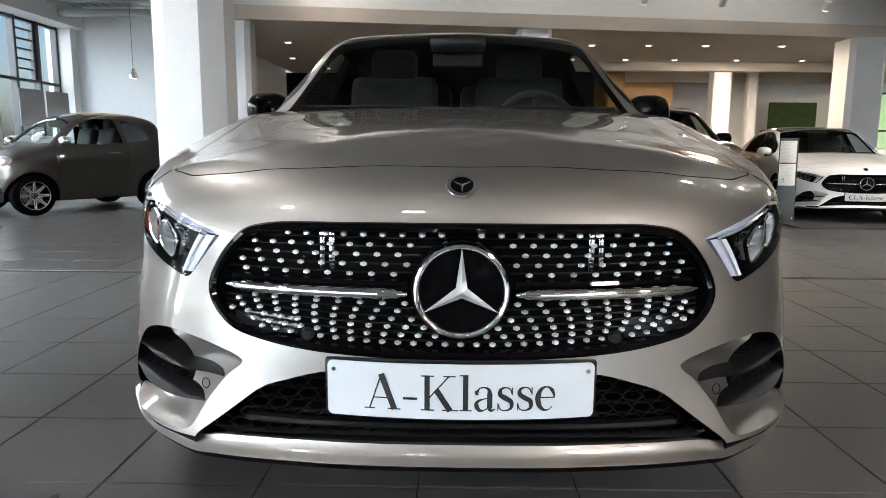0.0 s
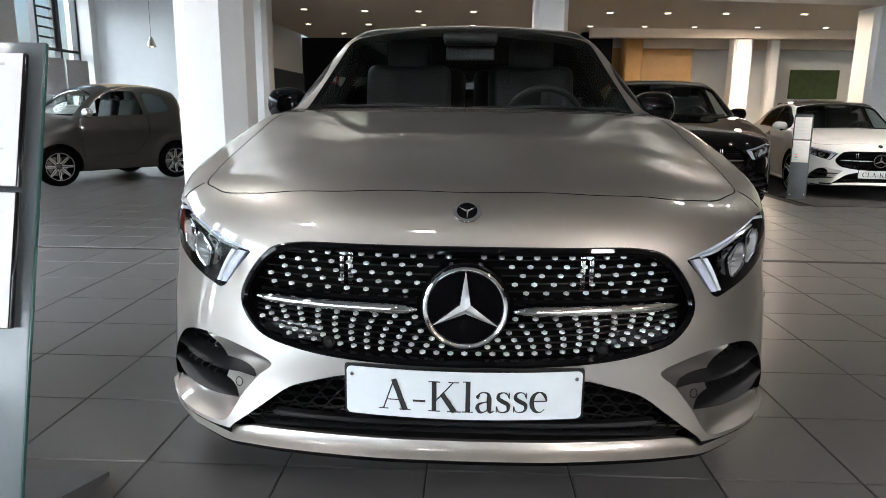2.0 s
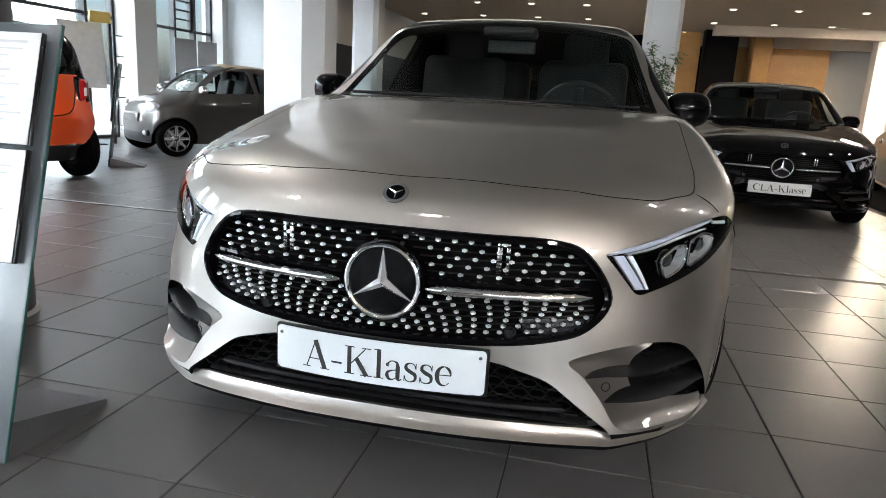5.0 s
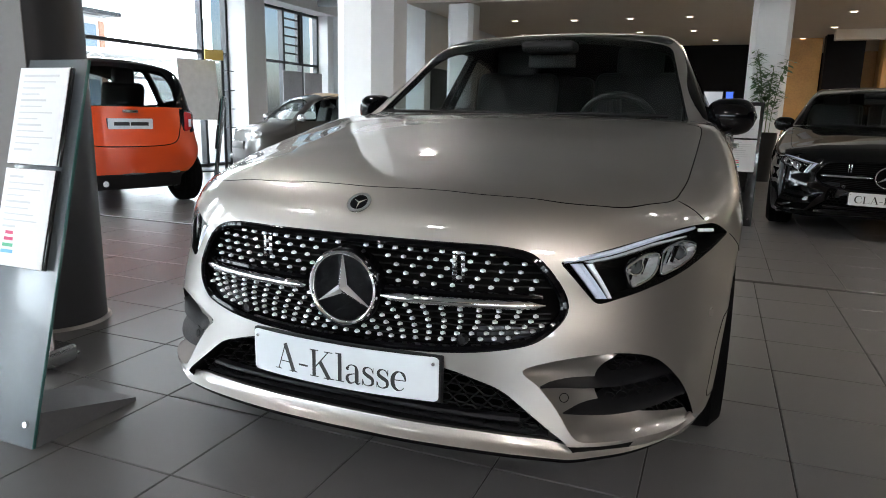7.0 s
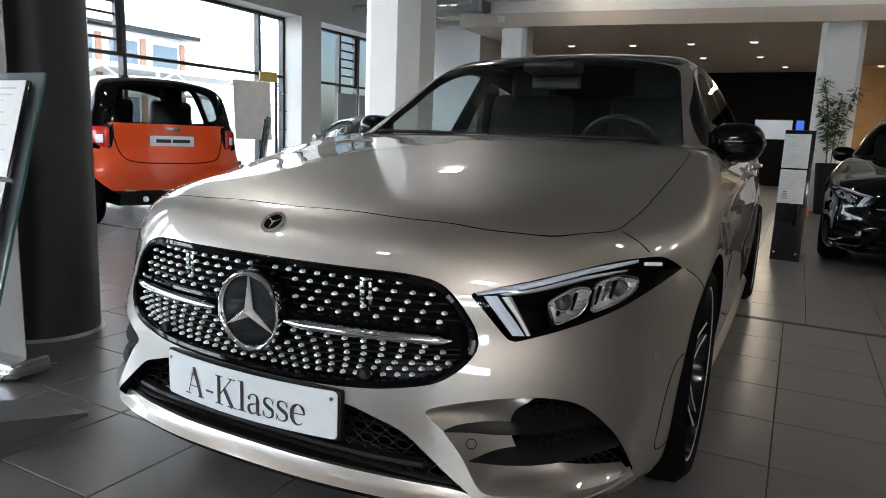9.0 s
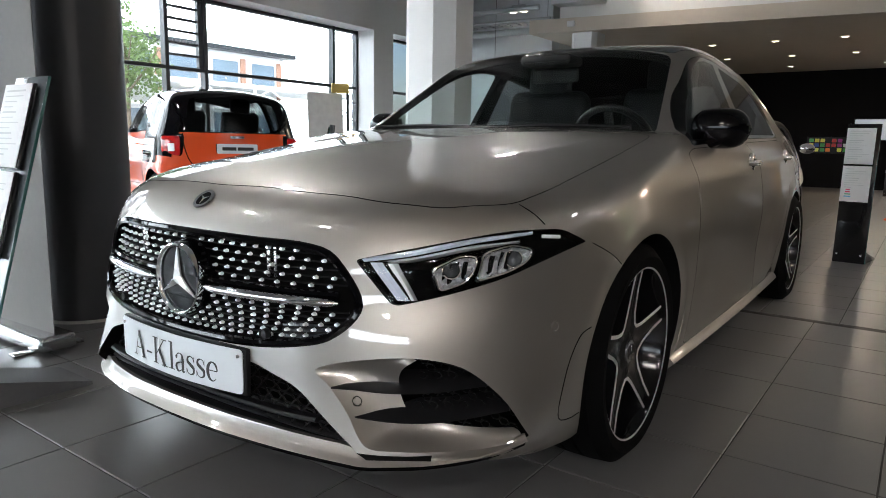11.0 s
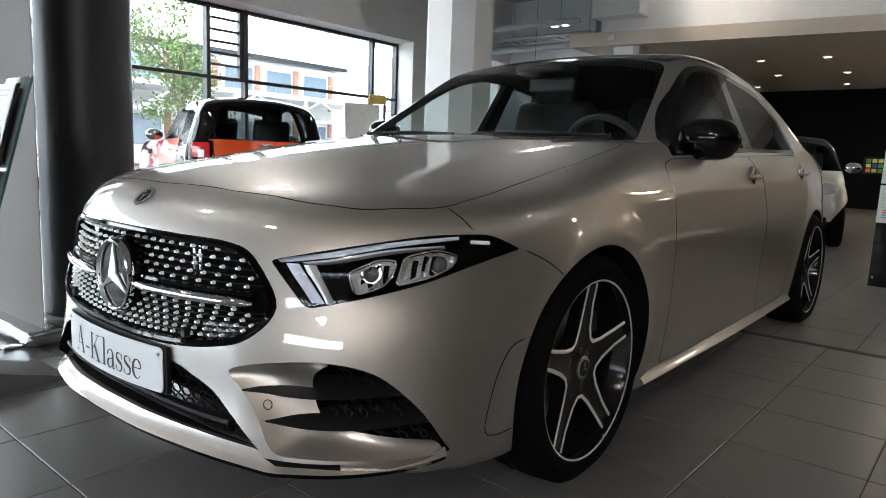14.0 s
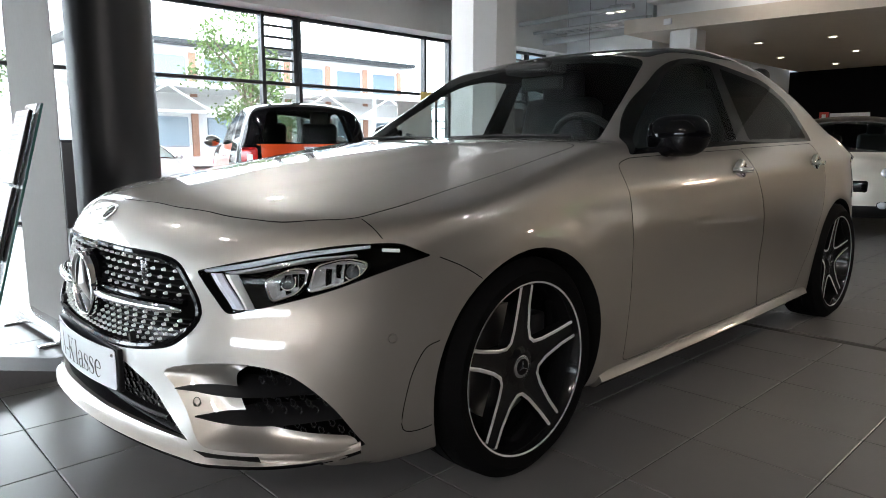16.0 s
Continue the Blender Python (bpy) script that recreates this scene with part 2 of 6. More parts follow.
def drop(*obs):
    for ob in obs:
        me = ob.data
        bpy.data.objects.remove(ob)
        if me and me.users == 0:
            bpy.data.meshes.remove(me)


def spline(xs, ys):
    """A smooth monotone curve through a few points."""
    xs, ys = np.array(xs, float), np.array(ys, float)
    h, d = np.diff(xs), np.diff(ys) / np.diff(xs)
    m = np.zeros(len(xs))
    w1, w2 = 2 * h[1:] + h[:-1], h[1:] + 2 * h[:-1]
    ok = d[:-1] * d[1:] > 0
    m[1:-1][ok] = ((w1 + w2)[ok]) / (w1[ok] / d[:-1][ok] + w2[ok] / d[1:][ok])
    m[0], m[-1] = d[0], d[-1]

    def at(x):
        x = np.asarray(x, float)
        k = np.clip(np.searchsorted(xs, x) - 1, 0, len(h) - 1)
        t = np.clip((x - xs[k]) / h[k], 0, 1)
        return ys[k] * (1 + 2 * t) * (1 - t) ** 2 + m[k] * h[k] * t * (1 - t) ** 2 + ys[k + 1] * t * t * (3 - 2 * t) + m[k + 1] * h[k] * t * t * (t - 1)

    return at


def smax(a, b, k):
    h = np.clip(0.5 + 0.5 * (a - b) / k, 0, 1)
    return b + (a - b) * h + k * h * (1 - h)


def smin(a, b, k):
    return -smax(-a, -b, k)


def step(a, b, x):
    t = np.clip((x - a) / (b - a), 0, 1)
    return t * t * (3 - 2 * t)


def cross(f, o, d, far=1.6, n=90):
    """Where rays from o along d leave the solid f < 0."""
    ts = np.linspace(0.02, far, n)
    p = o[:, None] + d[:, None] * ts[None, :, None]
    v = f(p[..., 0], p[..., 1], p[..., 2]) < 0
    last = n - 1 - np.argmax(v[:, ::-1], axis=1)
    last = np.where(v.any(1), last, 0)
    lo, hi = ts[last], ts[np.minimum(last + 1, n - 1)]
    for _ in range(22):
        mid = (lo + hi) / 2
        q = o + d * mid[:, None]
        inside = f(q[:, 0], q[:, 1], q[:, 2]) < 0
        lo, hi = np.where(inside, mid, lo), np.where(inside, hi, mid)
    return o + d * ((lo + hi) / 2)[:, None]


def hull(f, y0, y1, zc, fans=50, stations=80, rows=96):
    """A closed skin on f = 0, by rays from a spine along y at the height zc; round ends at y0 and y1."""
    psi = np.linspace(-math.pi / 2, math.pi / 2, rows)
    cols = []
    for phi in np.linspace(0, math.pi / 2, fans)[:-1]:
        cols.append((y0, math.sin(phi), -math.cos(phi)))
    for y in np.linspace(y0, y1, stations):
        cols.append((y, 1.0, 0.0))
    for phi in np.linspace(math.pi / 2, 0, fans)[1:]:
        cols.append((y1, math.sin(phi), math.cos(phi)))
    o = np.array([[(0.0, y, zc) for _ in psi] for y, _, _ in cols]).reshape(-1, 3)
    d = np.array([[(math.cos(a) * sx, math.cos(a) * sy, math.sin(a)) for a in psi] for _, sx, sy in cols]).reshape(-1, 3)
    p = cross(f, o, d)
    p[np.abs(d[:, 0]) < 1e-9, 0] = 0.0
    p = p.reshape(len(cols), rows, 3)
    bm = bmesh.new()
    for sgn in (1, -1):
        vs = [[bm.verts.new((sgn * q[0], q[1], q[2])) for q in col] for col in p]
        for i in range(len(cols) - 1):
            for j in range(rows - 1):
                bm.faces.new((vs[i][j], vs[i + 1][j], vs[i + 1][j + 1], vs[i][j + 1]))
    bmesh.ops.remove_doubles(bm, verts=bm.verts[:], dist=2e-5)
    bmesh.ops.dissolve_degenerate(bm, edges=bm.edges[:], dist=1e-6)
    bmesh.ops.recalc_face_normals(bm, faces=bm.faces[:])
    return bm


def slope(f, p):
    e = 1e-3
    g = np.stack([f(p[:, 0] + e * a, p[:, 1] + e * b, p[:, 2] + e * c) - f(p[:, 0] - e * a, p[:, 1] - e * b, p[:, 2] - e * c)
                  for a, b, c in ((1, 0, 0), (0, 1, 0), (0, 0, 1))], -1)
    return g / np.maximum(np.linalg.norm(g, axis=1, keepdims=True), 1e-9)


def skinned(ob, f, skin, inner, name, parent, label="", tol=0.004, sheet=False):
    """Give a cut solid its paint on the faces that lie on f = 0, with the skin's true normals, and a dark inside."""
    me = ob.data
    n = len(me.polygons)
    cen, nor = np.empty(n * 3), np.empty(n * 3)
    me.polygons.foreach_get("center", cen)
    me.polygons.foreach_get("normal", nor)
    cen, nor = cen.reshape(-1, 3), nor.reshape(-1, 3)
    g = slope(f, cen)
    on = (np.abs(f(cen[:, 0], cen[:, 1], cen[:, 2])) < tol) & ((g * nor).sum(1) > 0.75)
    me.materials.clear()
    me.materials.append(skin)
    me.materials.append(inner)
    me.polygons.foreach_set("material_index", np.where(on, 0, 1).astype(np.int32))
    me.polygons.foreach_set("use_smooth", [True] * n)
    nl = len(me.loops)
    vi = np.empty(nl, np.int32)
    me.loops.foreach_get("vertex_index", vi)
    co = np.empty(len(me.vertices) * 3)
    me.vertices.foreach_get("co", co)
    vn = slope(f, co.reshape(-1, 3))
    start, tot = np.empty(n, np.int32), np.empty(n, np.int32)
    me.polygons.foreach_get("loop_start", start)
    me.polygons.foreach_get("loop_total", tot)
    owner = np.repeat(np.arange(n), tot)
    ln = np.where(on[owner][:, None], vn[vi], nor[owner])
    me.normals_split_custom_set([tuple(v) for v in ln])
    me.update()
    if sheet:
        bm = bmesh.new()
        bm.from_mesh(me)
        bmesh.ops.delete(bm, geom=[q for q in bm.faces if q.material_index == 1], context="FACES")
        bm.to_mesh(me)
        bm.free()
    ob.name = me.name = name
    ob.parent = parent
    if label:
        ob["label"] = label
    return ob


# ---- the saloon car: front axle at y = 0, nose towards -y ----
NOSE = spline([0.12, 0.2, 0.26, 0.36, 0.46, 0.56, 0.66, 0.74, 0.9], [0.905, 0.935, 0.925, 0.915, 0.918, 0.907, 0.893, 0.885, 0.86])
WIDE = spline([0.12, 0.22, 0.35, 0.5, 0.65, 0.75, 0.85, 0.93, 1.0, 1.12], [0.825, 0.86, 0.882, 0.895, 0.897, 0.891, 0.874, 0.838, 0.795, 0.73])
HOOD = spline([-1.0, -0.93, -0.89, -0.835, -0.78, -0.65, -0.45, -0.2, 0.1, 0.4, 0.6, 1.0, 2.4, 2.9, 3.3, 3.5, 3.62],
              [0.40, 0.60, 0.69, 0.765, 0.803, 0.845, 0.886, 0.925, 0.962, 0.992, 1.0, 0.985, 1.02, 1.05, 1.07, 1.05, 0.86])
CAMBER = spline([-0.7, -0.45, -0.2, 0.05, 0.3, 0.5, 1.0, 3.6], [0.102, 0.098, 0.083, 0.062, 0.036, 0.02, 0.021, 0.04])
ROOF = spline([0.0, 0.25, 0.5, 0.8, 1.12, 1.4, 1.75, 2.15, 2.6, 3.0, 3.25, 3.6], [0.70, 0.855, 1.0, 1.183, 1.368, 1.425, 1.445, 1.415, 1.30, 1.13, 1.03, 0.88])
POWER = spline([0.15, 0.235, 0.32, 0.42, 0.50, 0.60, 1.0], [3.3, 3.25, 3.05, 2.8, 2.65, 2.5, 2.5])
AXLES = (0.0, 2.729)


def sedan(x, y, z):
    """Below zero inside the body."""
    ax = np.abs(x)
    w, nose = WIDE(z), NOSE(z)
    w = w * (1 - 0.035 * np.clip((y - 1.2) / 1.6, 0, 1) ** 2)
    fy, ry = np.maximum(-y, 0) / nose, np.maximum(y - 2.75, 0) / 0.86
    pw = POWER(z)
    r = ((ax / w) ** pw + fy**pw + ry**2.8 + 1e-9) ** (1 / pw)
    wall = (r - 1) * 0.9
    for ya in AXLES:
        q = np.sqrt((y - ya) ** 2 + (z - 0.324) ** 2)
        wall = wall - 0.010 * np.exp(-(((q - 0.385) / 0.06) ** 2)) * step(0.62, 0.75, ax)
    mid = step(0.45, 0.8, y) * (1 - step(2.0, 2.35, y))
    wall = wall + mid * (0.016 * np.exp(-(((z - 0.46) / 0.13) ** 2)) - 0.008 * np.exp(-(((z - 0.25) / 0.05) ** 2)))
    wall = wall - 0.006 * np.exp(-(((z - 0.80 - 0.03 * y) / 0.035) ** 2)) * step(-0.1, 0.5, y)
    blend = step(-0.65, -0.25, y)
    top = (1 - blend) * HOOD(-nose * r) + blend * (HOOD(y) - CAMBER(y) * (ax / 0.75) ** 2.2)
    ridge = 0.46 + 0.17 * (y + 0.8) / 1.2
    top = top + 0.0045 * np.exp(-(((ax - ridge) / 0.07) ** 2)) * step(-0.75, -0.5, y) * (1 - step(0.2, 0.42, y))
    low = smax(wall, z - top, 0.05)
    low = smax(low, 0.165 + 0.05 * (1 - step(-0.8, -0.4, y)) - z, 0.03)
    yy = y - 0.06 * (ax / 0.7) ** 2 * (1 - step(1.0, 1.6, y)) + 0.10 * (ax / 0.7) ** 2 * step(2.2, 2.9, y)
    over = z - (ROOF(yy) - 0.03 * (ax / 0.6) ** 2)
    side = (ax - (0.805 - (z - 0.95) * 0.50 - 0.02 * step(2.2, 3.2, y))) * 0.9
    cabin = smax(smax(over, side, 0.07), 0.90 - z, 0.02)
    return smin(low, cabin, 0.025)


def inset(f, d):
    return lambda x, y, z: f(x, y, z) + d


def on_skin(f, x, z, back=0.0):
    """The point of the front skin at (x, z), set back by some metres."""
    p = cross(f, np.array([[x, 0.0, z]]), np.array([[0.0, -1.0, 0.0]]))[0]
    return Vector((p[0], p[1] + back, p[2]))


def mirrored(loop):
    return [Vector((-p[0], p[1], p[2])) for p in reversed(loop)]


GRILLE = [(0, 0.690), (0.22, 0.689), (0.385, 0.684), (0.462, 0.655), (0.520, 0.562), (0.478, 0.497), (0.40, 0.470), (0.25, 0.451), (0, 0.443)]
HEADLAMP = [(0.503, -0.80, 0.664), (0.579, -0.755, 0.560), (0.67, -0.70, 0.586), (0.765, -0.60, 0.622), (0.842, -0.33, 0.688), (0.82, -0.42, 0.728), (0.755, -0.55, 0.730), (0.657, -0.66, 0.704)]


def wheel(name, parent, at, side, look_="sedan"):
    """A tyre on a rim with five double spokes, outer face towards side * x."""
    w = empty(name)
    w.parent = parent
    w.location = at
    w.rotation_euler = (0, 0, 0 if side > 0 else math.pi)
    big = look_ == "sedan"
    R, rr, hw = (0.327, 0.257, 0.108) if big else (0.295, 0.205, 0.09)
    prof = [(-hw, rr), (-hw - 0.006, rr + 0.03), (-hw + 0.002, R - 0.03), (-hw + 0.025, R - 0.004), (-0.03, R), (-0.028, R - 0.007), (-0.022, R - 0.007), (-0.02, R),
            (0.02, R), (0.022, R - 0.007), (0.028, R - 0.007), (0.03, R), (hw - 0.025, R - 0.004), (hw - 0.002, R - 0.03), (hw + 0.006, rr + 0.03), (hw, rr), (hw - 0.02, rr - 0.006), (-hw + 0.02, rr - 0.006)]
    part("tyre", lathe(prof, 72), M["rubber"], w, "black rubber road tyre")
    o = hw - 0.012
    prof = [(o, rr + 0.004), (o + 0.008, rr + 0.002), (o + 0.008, rr - 0.006), (o - 0.006, rr - 0.016), (-hw + 0.03, rr - 0.03), (-hw + 0.02, rr + 0.0)]
    rim = part("rim", lathe(prof, 72), M["rim_black"], w, "gloss black alloy rim")
    part("rim_edge", lathe([(o + 0.009, rr + 0.001), (o + 0.0105, rr - 0.001), (o + 0.009, rr - 0.006), (o + 0.006, rr - 0.006)], 72), M["rim_cut"], rim)
    part("brake_disc", cyl(rr * 0.68, rr * 0.68, 0.02, (-0.01, 0, 0), 48, "x"), M["brake"], w, "grey steel brake disc")
    part("brake_caliper", box(0.06, 0.07, 0.16, (0.0, 0.135 if big else 0.1, 0.05), 0.012), M["matt_black"], w)
    # added near-black disc: the shade behind the spokes put into its colour
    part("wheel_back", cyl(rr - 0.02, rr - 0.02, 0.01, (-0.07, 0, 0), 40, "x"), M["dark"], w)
    hubx = o - 0.022
    part("hub", lathe([(hubx - 0.05, 0.0005), (hubx - 0.05, 0.07), (hubx - 0.012, 0.068), (hubx, 0.04), (hubx + 0.002, 0.0005)], 40), M["rim_black"], rim)
    part("hub_cap", lathe([(hubx, 0.0005), (hubx, 0.034), (hubx + 0.004, 0.034), (hubx + 0.006, 0.030), (hubx + 0.006, 0.0005)], 32), M["satin"], rim, "satin hub cap with a star")
    part("hub_badge", lathe([(hubx + 0.006, 0.0005), (hubx + 0.006, 0.024), (hubx + 0.0075, 0.024), (hubx + 0.0075, 0.0005)], 32), M["gloss_black"], rim)
    part("hub_star", moved(star_bm(0.021, 0.0025, 0.35), Matrix.Translation((hubx + 0.0078, 0, 0)) @ Matrix.Rotation(radians(90), 4, "Y") @ Matrix.Rotation(radians(90), 4, "Z")), M["chrome"], rim)
    n = 5 if big else 8
    xr = lambda r: hubx - 0.006 + 0.024 * (r / rr) ** 2
    at = lambda r, a, dx=0.0: Vector((xr(r) + dx, r * math.cos(a), r * math.sin(a)))
    pitch = 2 * math.pi / n
    for k in range(n):
        a0 = math.pi / 2 + k * pitch
        rim_half, mid_half, mid_r = (0.10, 0.285, 0.113) if big else (0.07, 0.16, 0.10)
        ends = [(rr - 0.003, rim_half), (rr * 0.72, rim_half * 1.42), (mid_r, mid_half), (0.078, pitch / 2), (0.03, pitch / 2)]
        rings = []
        for r, h in ends:
            rings.append([at(r, a0 + h, -0.05 + 0.015 * r / rr), at(r, a0 + h), at(r, a0 + h * 0.45, -0.003), at(r, a0 - h * 0.45, -0.003), at(r, a0 - h), at(r, a0 - h, -0.05 + 0.015 * r / rr)])
        part("spoke", ring_loft(rings), M["rim_black"], rim, smooth=False)
        # bright machined edge: a V between this spoke and the next
        if big:
            line = [at(rr - 0.004, a0 + 0.005, 0.001), at(rr - 0.004, a0 + rim_half * 0.95, 0.001), at(rr * 0.72, a0 + rim_half * 1.35, 0.001), at(0.117, a0 + mid_half * 0.97, 0.001), at(0.088, a0 + pitch * 0.40, 0.001),
                    at(0.088, a0 + pitch * 0.60, 0.001), at(0.117, a0 + pitch - mid_half * 0.97, 0.001), at(rr * 0.72, a0 + pitch - rim_half * 1.35, 0.001), at(rr - 0.004, a0 + pitch - rim_half * 0.95, 0.001), at(rr - 0.004, a0 + pitch - 0.005, 0.001)]
        else:
            line = [at(rr - 0.004, a0 + 0.045, 0.001), at(0.12, a0 + 0.10, 0.001), at(0.045, a0 + 0.30, 0.001)]
        part("spoke_face", tube(line, 0.0056 if big else 0.007, 6, False, 0.3, (1, 0, 0)), M["rim_cut"], rim, "bright machined spoke edge", smooth=False)
        if not big:
            line = [at(rr - 0.004, a0 - 0.045, 0.001), at(0.12, a0 - 0.10, 0.001), at(0.045, a0 - 0.30, 0.001)]
            part("spoke_face", tube(line, 0.007, 6, False, 0.35, (1, 0, 0)), M["rim_cut"], rim, "bright machined spoke edge", smooth=False)
    return w


def star_bm(r, h, narrow=0.5):
    """A three-pointed star, ridged, in the xy plane, one point towards +y."""
    bm = bmesh.new()
    top = bm.verts.new((0, 0, h))
    rim = []
    for k in range(6):
        a = math.pi / 2 + k * math.pi / 3
        rad = r if k % 2 == 0 else r * 0.155 / narrow * 0.5
        rim.append((bm.verts.new((rad * math.cos(a), rad * math.sin(a), h * 0.15)), bm.verts.new((rad * math.cos(a), rad * math.sin(a), -h * 0.6))))
    for k in range(6):
        (a, a2), (b, b2) = rim[k], rim[(k + 1) % 6]
        bm.faces.new((top, a, b))
        bm.faces.new((a, a2, b2, b))
    bm.faces.new([v[1] for v in rim][::-1])
    bmesh.ops.recalc_face_normals(bm, faces=bm.faces[:])
    return bm


def star_badge(parent, r):
    """The round badge in the grille, facing -y, its centre at the origin of the parent."""
    turn = Matrix.Rotation(radians(90), 4, "X")
    prof = [(0.0, r - 0.013), (0.010, r - 0.013), (0.016, r - 0.010), (0.018, r - 0.006), (0.016, r - 0.002), (0.008, r), (0.0, r)]
    part("badge_ring", moved(lathe([(u, q) for u, q in prof], 72, "z"), turn), M["chrome"], parent, "chrome badge ring")
    part("badge_disc", moved(cyl(r - 0.012, r - 0.012, 0.012, (0, 0, 0.002), 64), turn), M["badge_glass"], parent, "gloss black badge disc")
    part("badge_star", moved(star_bm(r - 0.010, 0.016), turn @ Matrix.Translation((0, 0, 0.010))), M["star"], parent, "chrome three-pointed star", smooth=False)
    part("badge_back", moved(cyl(r + 0.006, r + 0.004, 0.03, (0, 0, -0.016), 64), turn), M["gloss_black"], parent)


def seat(parent, at, wide=0.5, name="front_seat"):
    s = empty(name)
    s.parent = parent
    s.location = at
    part("cushion", box(wide, 0.5, 0.16, (0, 0, 0.10), 0.05, 4), M["seat"], s)
    part("backrest", box(wide, 0.15, 0.62, (0, 0.30, 0.44), 0.06, 4, Matrix.Rotation(radians(-14), 4, "X")), M["seat"], s)
    part("headrest", box(wide * 0.52, 0.11, 0.19, (0, 0.36, 0.80), 0.045, 4), M["seat"], s)
    return s


def build_sedan(paint_mat):
    f = sedan
    car = empty("saloon_car")
    shell = solid(hull(f, 0.0, 2.75, 0.56, 56, 86, 110))
    # cuts: cabin, wheel arches, grille, intakes, lamps, windows
    room = lambda x, y, z: np.maximum.reduce([f(x, y, z) + 0.035, 0.42 - z, 0.42 - y, y - 3.05])
    cabin = solid(hull(room, 0.9, 2.5, 0.75, 24, 40, 50))
    b1 = cut(shell, cabin)
    arches = merge(*[cyl(0.358, 0.358, 0.42, (s * 0.80, ya, 0.324), 64, "x") for s in (-1, 1) for ya in AXLES])
    b2 = cut(b1, solid(arches))
    half = [(x, z) for x, z in GRILLE]
    loop = half + [(-x, z) for x, z in reversed(half[1:-1])]
    loop = smooth_loop([(x, 0, z) for x, z in loop], 6)
    b3 = cut(b2, solid(prism(loop, (0, -1.2, 0), (0, -0.74, 0))))
    intake = [(0.0, 0.43), (0.28, 0.405), (0.40, 0.368), (0.48, 0.305), (0.565, 0.240), (0.56, 0.10), (0.0, 0.10)]
    iloop = intake + [(-x, z) for x, z in reversed(intake[1:-1])]
    iloop = round_poly([(x, 0, z) for x, z in iloop], 0.03, 4)
    b4 = cut(b3, solid(prism(iloop, (0, -1.2, 0), (0, -0.70, 0))))
    # side scoops: a sloping floor, and a deeper dark opening at its outer end
    way = Vector((0.42, -0.907, 0))
    scoops, liners = [], []
    rim_pts = [(0.445, 0.415), (0.515, 0.440), (0.605, 0.453), (0.665, 0.450), (0.712, 0.435), (0.745, 0.407), (0.779, 0.358), (0.800, 0.310), (0.815, 0.255), (0.812, 0.240), (0.772, 0.240), (0.713, 0.246), (0.633, 0.249), (0.585, 0.252), (0.560, 0.270), (0.525, 0.325), (0.48, 0.38)]
    for s in (1, -1):
        lp = [Vector((p.x, on_skin(f, p.x, p.z).y, p.z)) for p in smooth_loop([(x, 0, z) for x, z in rim_pts], 4)]
        # painted liner from the rim's inner and lower side to the edge of the dark opening
        k0, n = 4 * 9, len(lp)
        edge_a = [lp[k % n] for k in range(k0, k0 + 4 * 10 + 1)]
        inner = smooth_loop([(0.800, 0, 0.272), (0.75, 0, 0.283), (0.70, 0, 0.292), (0.655, 0, 0.300), (0.632, 0, 0.318), (0.618, 0, 0.345), (0.612, 0, 0.372), (0.612, 0, 0.40), (0.622, 0, 0.425), (0.645, 0, 0.446)], 4, False)
        m = len(edge_a)
        rows = []
        for i, p in enumerate(edge_a):
            u = i / (m - 1) * (len(inner) - 1)
            q = inner[int(u)].lerp(inner[min(int(u) + 1, len(inner) - 1)], u - int(u))
            dep = 0.012 + 0.05 * math.sin(math.pi * min(1, i / (m - 1) * 1.05))
            q = Vector((q.x, on_skin(f, q.x, q.z).y, q.z)) - way * dep
            row = []
            for j in range(9):
                t = j / 8
                w = p.lerp(q, t) - way * 0.012 * math.sin(math.pi * t)
                row.append(w)
            rows.append(row if s > 0 else [Vector((-w.x, w.y, w.z)) for w in row])
        liners.append(ring_loft(rows, close_u=False))
        out = lp if s > 0 else mirrored(lp)
        w2 = Vector((way.x * s, way.y, 0))
        scoops.append(prism(out, w2 * 0.2, w2 * -0.11))
    b6 = cut(b4, solid(merge(*scoops)))
    for bm in liners:
        part("scoop_liner", bm, paint_mat, car, "painted air scoop")
    lampdir = Vector((0.55, -0.80, 0.22)).normalized()
    lamp_loop = round_poly(HEADLAMP, [0.012, 0.02, 0.08, 0.08, 0.01, 0.03, 0.06, 0.06], 4)
    lamps = []
    for s in (1, -1):
        lp = lamp_loop if s > 0 else mirrored(lamp_loop)
        dd = Vector((lampdir.x * s, lampdir.y, lampdir.z))
        lamps.append(prism(lp, dd * 0.16, dd * -0.085))
    lamp_cut = [solid(b) for b in lamps]
    b7 = cut(cut(b6, lamp_cut[0]), lamp_cut[1])
    # windows
    screen = [(0, 0.475), (0.40, 0.49), (0.705, 0.555), (0.575, 1.10), (0.30, 1.165), (0, 1.185)]
    sl = screen + [(-x, y) for x, y in reversed(screen[1:-1])]
    sl = round_poly([(x, y, 0) for x, y in sl], 0.05, 4)
    rear = [(0, 2.62), (0.50, 2.60), (0.60, 2.86), (0, 2.98)]
    rl = round_poly([(x, y, 0) for x, y in rear + [(-x, y) for x, y in reversed(rear[1:-1])]], 0.05, 4)
    win_f = round_poly([(0, 0.64, 0.955), (0, 1.545, 0.993), (0, 1.60, 1.330), (0, 1.42, 1.332), (0, 1.18, 1.285), (0, 0.82, 1.085)], [0.03, 0.02, 0.02, 0.22, 0.25, 0.12], 8)
